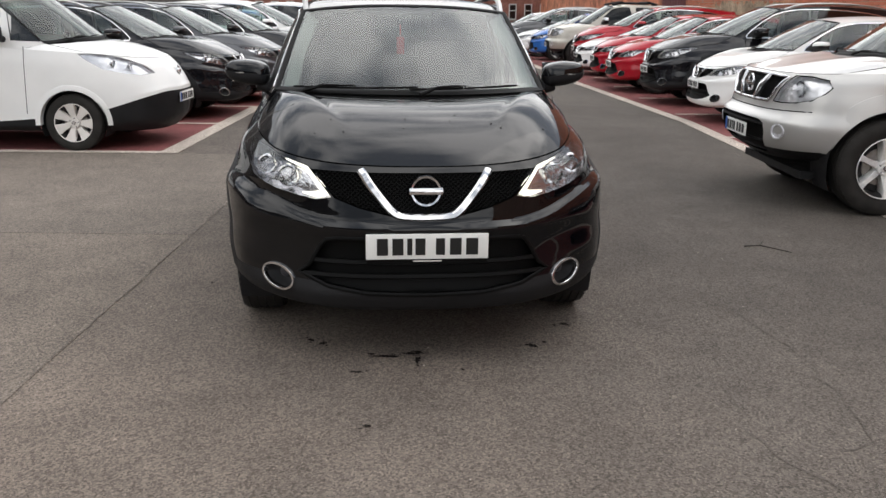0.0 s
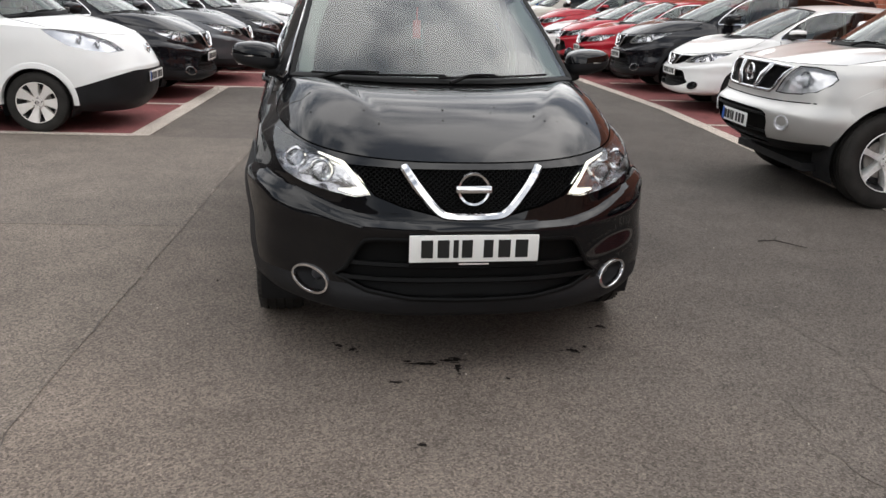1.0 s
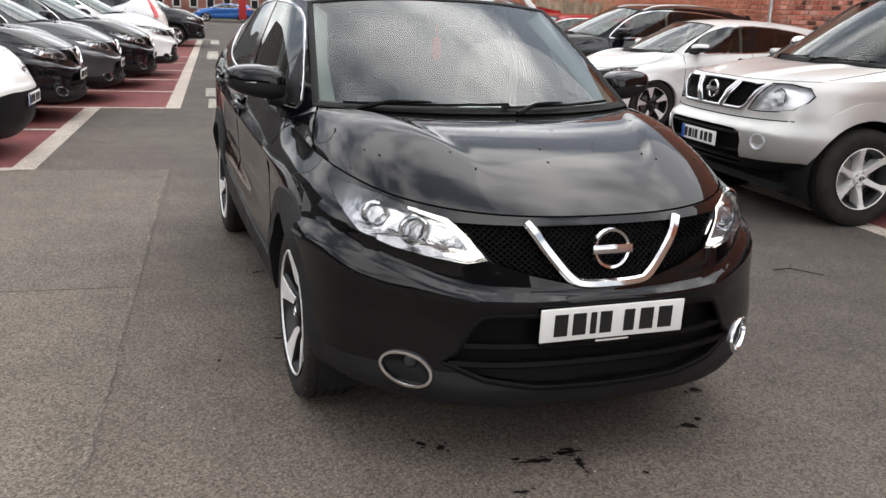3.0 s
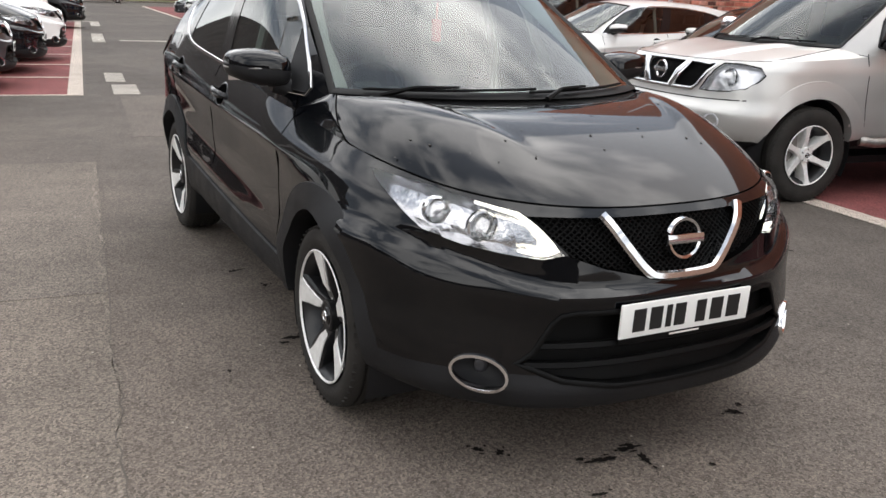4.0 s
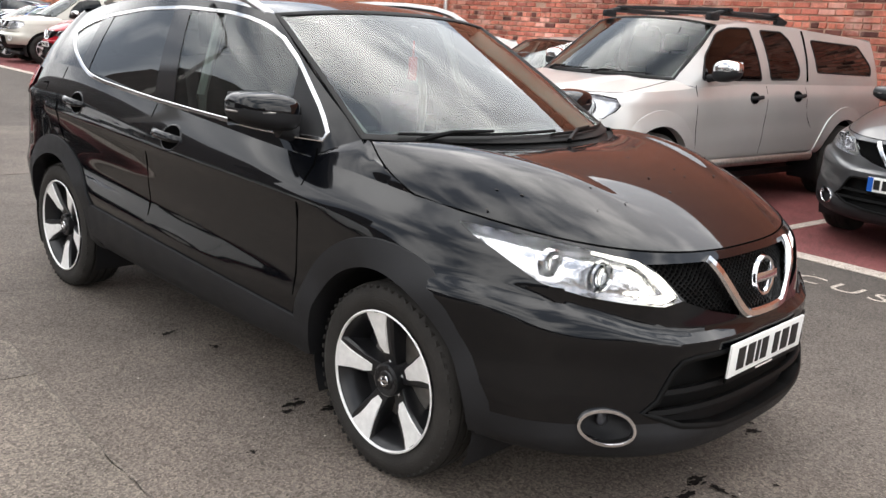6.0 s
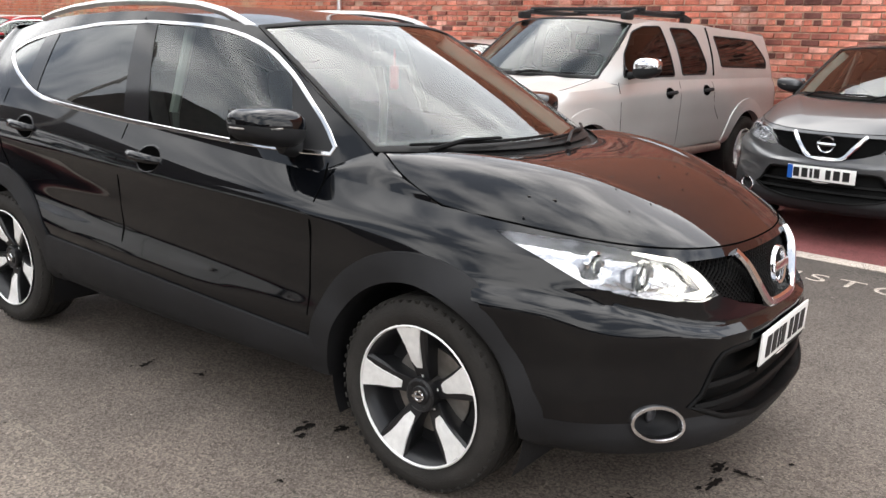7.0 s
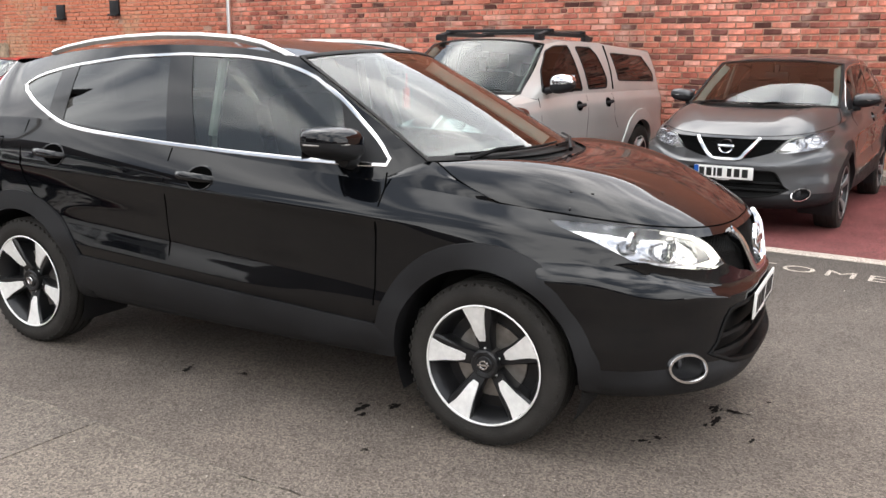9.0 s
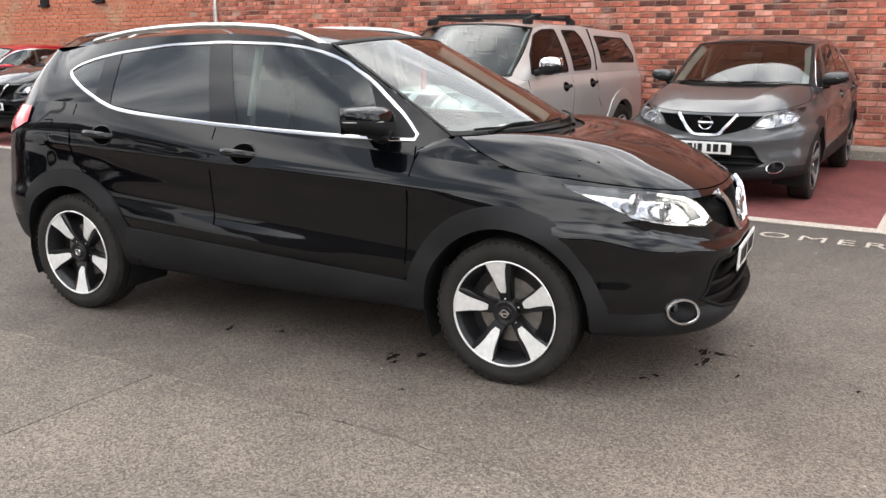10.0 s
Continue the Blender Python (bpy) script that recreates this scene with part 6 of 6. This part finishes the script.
# pickup truck with a hard top
P_ROWS = [
    (0.36, 0.42, 0.42, 0.44, 0.48, -0.68, 0.80, 4.10, 3.2),
    (0.46, 0.47, 0.47, 0.49, 0.52, -0.81, 0.86, 4.20, 3.4),
    (0.555, 0.52, 0.52, 0.54, 0.57, -0.865, 0.89, 4.22, 3.4),
    (0.70, 0.64, 0.66, 0.68, 0.70, -0.88, 0.905, 4.22, 3.4),
    (0.765, 0.76, 0.79, 0.82, 0.83, -0.815, 0.905, 4.20, 3.3),
    (0.86, 0.88, 0.92, 0.94, 0.95, -0.795, 0.912, 4.18, 3.3),
    (0.98, 1.00, 1.05, 1.07, 1.07, -0.775, 0.905, 4.16, 3.3),
    (1.06, 1.09, 1.165, 1.165, 1.165, -0.71, 0.865, 4.14, 3.2),
]
p_shell = Shell(P_ROWS, (-0.85, -0.1, 1.5, 3.2, 4.2), 0.1, 3.7, taper=0.004, flare=0.035, wheels=(0.0, 3.2), rear_n=5)
p_cabin = Cabin(p_shell, (0.76, 0.30, 1.185), (0.67, 0.96, 1.665), (0.03, 1.19), (0.86, 1.715),
                [(0.67, 0.96, 1.665), (0.69, 1.4, 1.71), (0.695, 2.2, 1.71), (0.70, 2.6, 1.69), (0.69, 3.6, 1.655), (0.68, 3.95, 1.63)],
                ((0.68, 3.95, 1.63), (0.0, 4.02, 1.67)), bow=0.03, crown=0.03)
P_SPEC = dict(
    name="pickup_truck", group=EAST, screen_mat=GLASS_PLAIN, shell=p_shell, cabin=p_cabin, paint=PAINT_SILVER, wheel_r=0.375, wheel_x=0.80, rim_r=0.235, tyre_w=0.255, arch_r=0.44, skirt_v=1.2, clad=0.13, clad_arc=(12, 168), clad_mat=PAINT_SILVER, lamp_mat=LAMP_CLEAR,
    rim_style="straight", rim_dark=RIM_DARK, rim_face=MACHINED, spokes=6,
    hood=(0.80, 0.76, (-0.04, 0.26), (1.185, 1.18)), hood_p=(1.7, 1.0), ridge=(0.35, 0.5, 0.018),
    lamp=[(0.475, 0.842), (0.53, 0.95), (0.585, 1.05), (0.70, 1.052), (0.80, 1.03), (0.838, 0.975), (0.825, 0.93), (0.78, 0.872), (0.70, 0.848), (0.58, 0.84)], projectors=[(0.65, 0.95, 0.055)], bezel_mat=CHROME, lamp_deep=0.05, lamp_core=LENS,
    grille=[(0.0, 0.835), (0.40, 0.84), (0.445, 0.87), (0.545, 1.035), (0.30, 1.045), (0.0, 1.048)],
    intake=[(0.0, 0.41), (0.40, 0.42), (0.47, 0.47), (0.52, 0.60), (0.51, 0.67), (0.45, 0.695), (0.3, 0.70), (0.0, 0.70)], slats=(0.45, 0.52, 0.66),
    windows=[dict(poly=rounded(dense([(0.60, 1.195), (0.70, 1.40), (0.92, 1.60), (1.12, 1.655), (1.42, 1.665), (1.54, 1.20)], 0.07), True, 2), fill=(GLASS_BLACK,)),
             dict(poly=rounded(dense([(1.70, 1.21), (1.60, 1.655), (1.98, 1.655), (2.10, 1.58), (2.24, 1.30), (2.20, 1.215)], 0.07), True, 2), fill=(GLASS_BLACK,)),
             dict(poly=rounded(dense([(2.58, 1.29), (2.52, 1.60), (3.56, 1.575), (3.78, 1.38), (3.80, 1.27)], 0.07), True, 2), fill=(GLASS_BLACK,))],
    gaps=[[(0.50, 1.15), (0.50, 0.8), (0.55, 0.52)], [(1.62, 1.15), (1.62, 0.9), (1.60, 0.52)], [(2.34, 1.15), (2.36, 0.9), (2.5, 0.75)]],
    handles=((1.42, 1.045), (2.2, 1.06)), handle_mat=PLASTIC, mirror=(1.02, 0.72, 1.285, 0.12, 0.09, 0.095), mirror_mat=CHROME, inside=(0.25, 1.12), wipers=((-0.6, 0.0), (0.05, 0.6)),
)
pickup = car(pose(3.42, 7.5, 0, 0, 0, NOSE_W), "silver double-cab pickup truck with hard top on a red bay", "pickup truck", P_SPEC)


def pickup_extras(c):
    sh = p_shell
    emblem(c, (0, sh.front(0, 0.95).y - 0.006, 0.955), 0.075, -4)
    bm = bmesh.new()
    ring = [(x, z) for x, z in dense(P_SPEC["grille"], 0.05) if x > 0.004]
    ring = [(-x, z) for x, z in reversed(ring)] + ring
    ribbon(bm, [sh.front(x, z) for x, z in ring], [sh.normal_front(x, z) for x, z in ring], 0.026, 0.012, bevel=0.5, sink=0.02, closed=True)
    part("grille_surround", bm, CHROME, c, "bright grille surround")
    bm = bmesh.new()
    line = [(x, 0.775 + 0.012 * (x / 0.8) ** 2) for x in np.linspace(-0.8, 0.8, 33)]
    ribbon(bm, [sh.front(x, z) for x, z in line], [sh.normal_front(x, z) for x, z in line], 0.009, 0.0015)
    part("bumper_gap", bm, GAP, c)
    for sg in (-1, 1):
        bm = bmesh.new()
        ring = [(sg * x, z) for x, z in dense(P_SPEC["lamp"], 0.05)]
        ribbon(bm, [sh.front(x, z) for x, z in ring], [sh.normal_front(x, z) for x, z in ring], 0.009, 0.002, closed=True)
        part("lamp_seal", bm, GAP, c)
    for sg in (-1, 1):
        bm = bmesh.new()
        line = [(sg * 0.15, 0.84), (sg * 0.215, 0.95), (sg * 0.28, 1.045)]
        ribbon(bm, [sh.front(x, z) for x, z in line], [sh.normal_front(x, z) for x, z in line], 0.075, 0.014, sink=0.02)
        part("grille_strut", bm, CHROME, c, "bright slanted grille strut")
        bm = bmesh.new()
        cen = sh.front(0.66, 0.62)
        lathe(bm, [(0.01, 0.062), (-0.006, 0.062), (-0.008, 0.052), (0.006, 0.046), (0.012, 0.0)], 24)
        nf = sh.normal_front(0.66, 0.62)
        ang = math.degrees(math.atan2(abs(nf.x), abs(nf.y)))
        bmesh.ops.transform(bm, matrix=pose(sg * (cen.x + 0.006 * abs(nf.x)), cen.y - 0.006 * abs(nf.y), cen.z, 0, 0, 90 + sg * ang), verts=bm.verts[:])
        part("fog_lamp", bm, REFLECTOR, c, "round fog lamp")
        bm = bmesh.new()
        tube(bm, [(sg * 0.87, 0.55, 0.47), (sg * 0.93, 0.65, 0.46), (sg * 0.93, 2.5, 0.46), (sg * 0.87, 2.62, 0.47)], 0.04, 10)
        part("side_step", bm, DISC, c, "dull tubular side step")
        bm = bmesh.new()
        for y in (1.0, 2.15):
            add_box(bm, (sg * 0.6, y, 1.745), (0.06, 0.16, 0.07), bevel=0.02)
        tube(bm, [(sg * 0.6, 0.95, 1.75), (sg * 0.6, 1.1, 1.785), (sg * 0.6, 2.1, 1.785), (sg * 0.6, 2.25, 1.75)], 0.026, 8)
        part("roof_rail", bm, PLASTIC, c, "black roof rail")
        bm = bmesh.new()
        add_grid(bm, [[(sg * (sh.side(y, z).x + 0.006), y, z) for y in (3.98, 4.06, 4.12)] for z in (0.86, 0.98, 1.1)])
        part("tail_lamp", bm, RED_LENS, c, "red tail lamp")
    for y in (1.2, 2.0):
        bm = bmesh.new()
        add_box(bm, (0, y, 1.815), (1.3, 0.09, 0.035), bevel=0.012)
        part("cross_bar", bm, PLASTIC, c, "black roof cross bar")
    bm = bmesh.new()
    y = 2.38
    tube(bm, [Vector(p_cabin.side_at(y, z)[0]) + Vector((0.002, 0, 0)) for z in (1.2, 1.4, 1.6, 1.68)], 0.012, 6)
    part("canopy_seal", flipped(bm), GAP, c)
    part("canopy_seal", bm, GAP, c)
    plate(c, (0.02, sh.front(0, 0.58).y - 0.02, 0.585), 0, blue=True)


pickup_extras(pickup)
far_pickup = copy_thing(pickup, pose(3.95, 26.7, 0, 0, 0, NOSE_W))
tagged(far_pickup, "pale beige pickup truck with hard top far along the wall", "pickup truck", EAST)
for o in far_pickup.children_recursive:
    if o.type == "MESH" and o.data.materials[0] == PAINT_SILVER:
        o.material_slots[0].link = "OBJECT"
        o.material_slots[0].material = PAINT_BEIGE
second = variant(hero, pose(5.2, 10.4, 0, 0, 0, NOSE_W), hatch, "hatchback_car", "silver hatchback car parked beside the pickup truck", PAINT_SILVER)
tagged(second, group=EAST)
body_trim(second, PAINT_SILVER)

# white electric van
V_ROWS = [
    (0.19, 0.21, 0.21, 0.21, 0.25, -0.82, 0.79, 3.40, 2.6),
    (0.34, 0.27, 0.25, 0.25, 0.30, -0.95, 0.845, 3.46, 2.6),
    (0.62, 0.40, 0.30, 0.30, 0.40, -0.985, 0.852, 3.48, 2.6),
    (0.69, 0.56, 0.50, 0.50, 0.55, -0.965, 0.855, 3.48, 2.5),
    (0.78, 0.74, 0.74, 0.75, 0.80, -0.925, 0.858, 3.48, 2.4),
    (0.88, 0.92, 0.95, 0.95, 1.00, -0.86, 0.852, 3.47, 2.3),
    (0.95, 1.04, 1.10, 1.11, 1.12, -0.77, 0.825, 3.46, 2.3),
]
v_shell = Shell(V_ROWS, (-0.9, -0.1, 1.3, 2.7, 3.5), 0.2, 3.1, taper=0.006, flare=0.01, wheels=(0.0, 2.725), rear_n=5)
v_cabin = Cabin(v_shell, (0.75, 0.26, 1.13), (0.67, 0.98, 1.74), (-0.06, 1.16), (0.80, 1.80),
                [(0.67, 0.98, 1.74), (0.70, 1.4, 1.80), (0.71, 2.4, 1.81), (0.70, 3.2, 1.78), (0.69, 3.35, 1.76)], ((0.69, 3.35, 1.76), (0.0, 3.42, 1.80)), bow=0.03, crown=0.03)
V_SPEC = dict(
    name="electric_van", group=WEST, screen_mat=GLASS_PLAIN, shell=v_shell, cabin=v_cabin, paint=PAINT_WHITE, wheel_r=0.305, wheel_x=0.755, rim_r=0.205, tyre_w=0.185, arch_r=0.345, skirt_v=2.0, clad=0.055, clad_mat=PAINT_WHITE,
    rim_style="broad", rim_dark=RIM_DARK, rim_face=PAPER, spokes=7,
    hood=(0.76, 0.75, (-0.13, 0.22), (1.15, 1.12)), hood_p=(1.5, 1.0), ridge=(0.35, 0.5, 0.006),
    lamp=[(0.45, 0.82), (0.50, 0.90), (0.63, 0.985), (0.75, 1.035), (0.80, 1.03), (0.80, 0.96), (0.775, 0.87), (0.70, 0.825), (0.58, 0.80)], lamp_mat=LAMP_CLEAR, lamp_deep=0.05, bezel_mat=CHROME, lamp_core=LENS, projectors=[(0.60, 0.88, 0.035), (0.69, 0.925, 0.035)],
    windows=[dict(poly=[(0.30, 1.15), (0.58, 1.165), (0.58, 1.47), (0.50, 1.40)], fill=(GLASS_DARK,)), dict(poly=rounded(dense([(0.70, 1.17), (0.70, 1.54), (0.9, 1.66), (1.5, 1.70), (1.52, 1.18)], 0.12), True, 2), fill=(GLASS_SIDE,))],
    gaps=[[(0.46, 1.10), (0.46, 0.8), (0.48, 0.4)], [(1.56, 1.12), (1.56, 0.8), (1.56, 0.36)]], handles=((1.42, 0.98),), handle_mat=PAINT_WHITE, mirror=(1.0, 0.7, 1.25, 0.11, 0.08, 0.11), mirror_mat=PLASTIC, inside=(0.2, 1.1),
)
van = car(pose(-3.96, 10.16, 0, 0, 0, NOSE_E), "white electric van with black bumper parked on a red bay", "van", V_SPEC)
emblem(van, (0, v_shell.front(0, 0.82).y - 0.005, 0.82), 0.06, -20)
plate(van, (0.0, v_shell.front(0, 0.53).y - 0.012, 0.54), 0, blue=True)


# ---- far side: verge, road and houses ----
slab("verge", box_poly(-60, 70.5, 8.5, 76), 0.1, GRASS, "grass verge along the far road", 0.12)
slab("kerb_far", box_poly(-60, 70.25, 8.5, 70.5), 0.13, CONCRETE, "far concrete kerb", 0.14)
WINDOW_WHITE = mat("white_window_paint", (0.7, 0.7, 0.68), 0.5, 0, 0.08)
HOUSE = brick_mat("house_brick", (0.27, 0.125, 0.1), 0.0, False)
FAR_WALL = mat("dark_wall", (0.075, 0.065, 0.06), 0.9, 0, 0.3, 1.5)
ROOF_TILE = mat("dark_roof", (0.05, 0.045, 0.045), 0.8, 0, 0.3, 3, 0.4, 20)


def house(x, y, w, d, h, label):
    c = thing("terraced_house", pose(x, y, 0), label, "house", "row of houses")
    bm = bmesh.new()
    add_box(bm, (0, d / 2, h / 2), (w, d, h))
    part("wall", bm, HOUSE, c, smooth=False)
    bm = bmesh.new()
    lo = [(-w / 2, -0.3, h), (w / 2, -0.3, h), (w / 2, d + 0.3, h), (-w / 2, d + 0.3, h)]
    hi = [(-w / 2, d / 2, h + 2.4), (w / 2, d / 2, h + 2.4)]
    v = [bm.verts.new(p) for p in lo + hi]
    for f in ((0, 1, 5, 4), (2, 3, 4, 5), (0, 4, 3), (1, 2, 5), (3, 2, 1, 0)):
        bm.faces.new([v[i] for i in f])
    part("roof", bm, ROOF_TILE, c, smooth=False)
    for wx in np.arange(-w / 2 + 0.9, w / 2 - 0.5, 1.45):
        for wz in (1.5, 4.2):
            win = new("window")
            win.parent = c
            bm = bmesh.new()
            for dx, dz, sx, sz in ((-0.32, 0, 0.09, 1.4), (0.32, 0, 0.09, 1.4), (0, 0.68, 0.73, 0.09), (0, -0.68, 0.73, 0.09), (0, 0.1, 0.62, 0.06)):
                add_box(bm, (wx + dx, -0.03, wz + dz), (sx, 0.1, sz))
            part("frame", bm, WINDOW_WHITE, win, "white window frame", smooth=False)
            bm = bmesh.new()
            add_box(bm, (wx, -0.005, wz), (0.62, 0.03, 1.36))
            part("pane", bm, GLOSS_BLACK, win, "dark window pane", smooth=False)
            bm = bmesh.new()
            add_box(bm, (wx, -0.08, wz - 0.78), (0.85, 0.18, 0.1))
            part("sill", bm, CONCRETE, win, smooth=False)


sign = thing("sign_post", pose(0.45, 63.2, 0), "red upright sign board at the far end of the yard", "sign")
bm = bmesh.new()
add_box(bm, (0, 0, 1.15), (0.5, 0.12, 1.7), bevel=0.03)
part("board", bm, TAG_RED, sign)
bm = bmesh.new()
tube(bm, [(-0.18, 0, 0), (-0.18, 0, 0.4)], 0.04, 8)
tube(bm, [(0.18, 0, 0), (0.18, 0, 0.4)], 0.04, 8)
part("post", bm, DISC, sign)
for k, x in enumerate((-34, -20, -6, 8)):
    house(x, 84, 13.6, 8, 5.6, "red brick terraced house with white windows beyond the road")
# plain walls that close the place; the unseen south wall is added
slab("wall_west", box_poly(-26.4, -60, -26, 8.6), 4.6, FAR_WALL, "plain dark brick wall added across the yard, out of view", 4.6)
slab("wall_west_2", box_poly(-27, 8.2, -17, 25), 4.4, FAR_WALL, "dark brick building behind the parked cars", 4.4)
slab("wall_west_3", box_poly(-27, 25, -17, 66), 10.5, FAR_WALL, "tall dark brick building behind the parked cars", 10.5)
slab("wall_south", box_poly(-26, -60.4, 9, -60), 4.6, FAR_WALL, "plain dark brick wall added across the yard, out of view", 4.6)


# the far side of the yard, mirrored in the black doors
for k, (y, pnt, lb) in enumerate(((-5.2, PAINT_WHITE, "white crossover car parked across the yard"), (-2.4, PAINT_GREY, "grey crossover car parked across the yard"), (0.4, PAINT_WHITE, "white crossover car parked across the yard"), (3.4, PAINT_SILVER, "silver crossover car parked across the yard"))):
    o = copy_thing(hero, pose(-18.5, y, 0, 0, 0, 90))
    drop_parts(o, ("dirt_specks", "hanging_tag", "paper_slip", "roof_rail"))
    tagged(o, lb, "car", "cars across the yard")
    repaint(o, pnt)
lamp_post = thing("street_lamp", pose(-7.7, 16.25, 0, 0, 0, 30), "tall grey street lamp behind a row of parked cars", "street lamp")
bm = bmesh.new()
tube(bm, [(0, 0, 0), (0, 0, 1.2), (0, 0, 6.6), (0.1, 0, 7.3), (0.55, 0, 7.95), (1.3, 0, 8.3)], [0.11, 0.1, 0.08, 0.07, 0.06, 0.05], 10)
part("pole", bm, DISC, lamp_post)
bm = bmesh.new()
add_box(bm, (1.6, 0, 8.4), (0.75, 0.28, 0.16), bevel=0.05)
part("lantern", bm, PLASTIC, lamp_post)
wall_bricks()
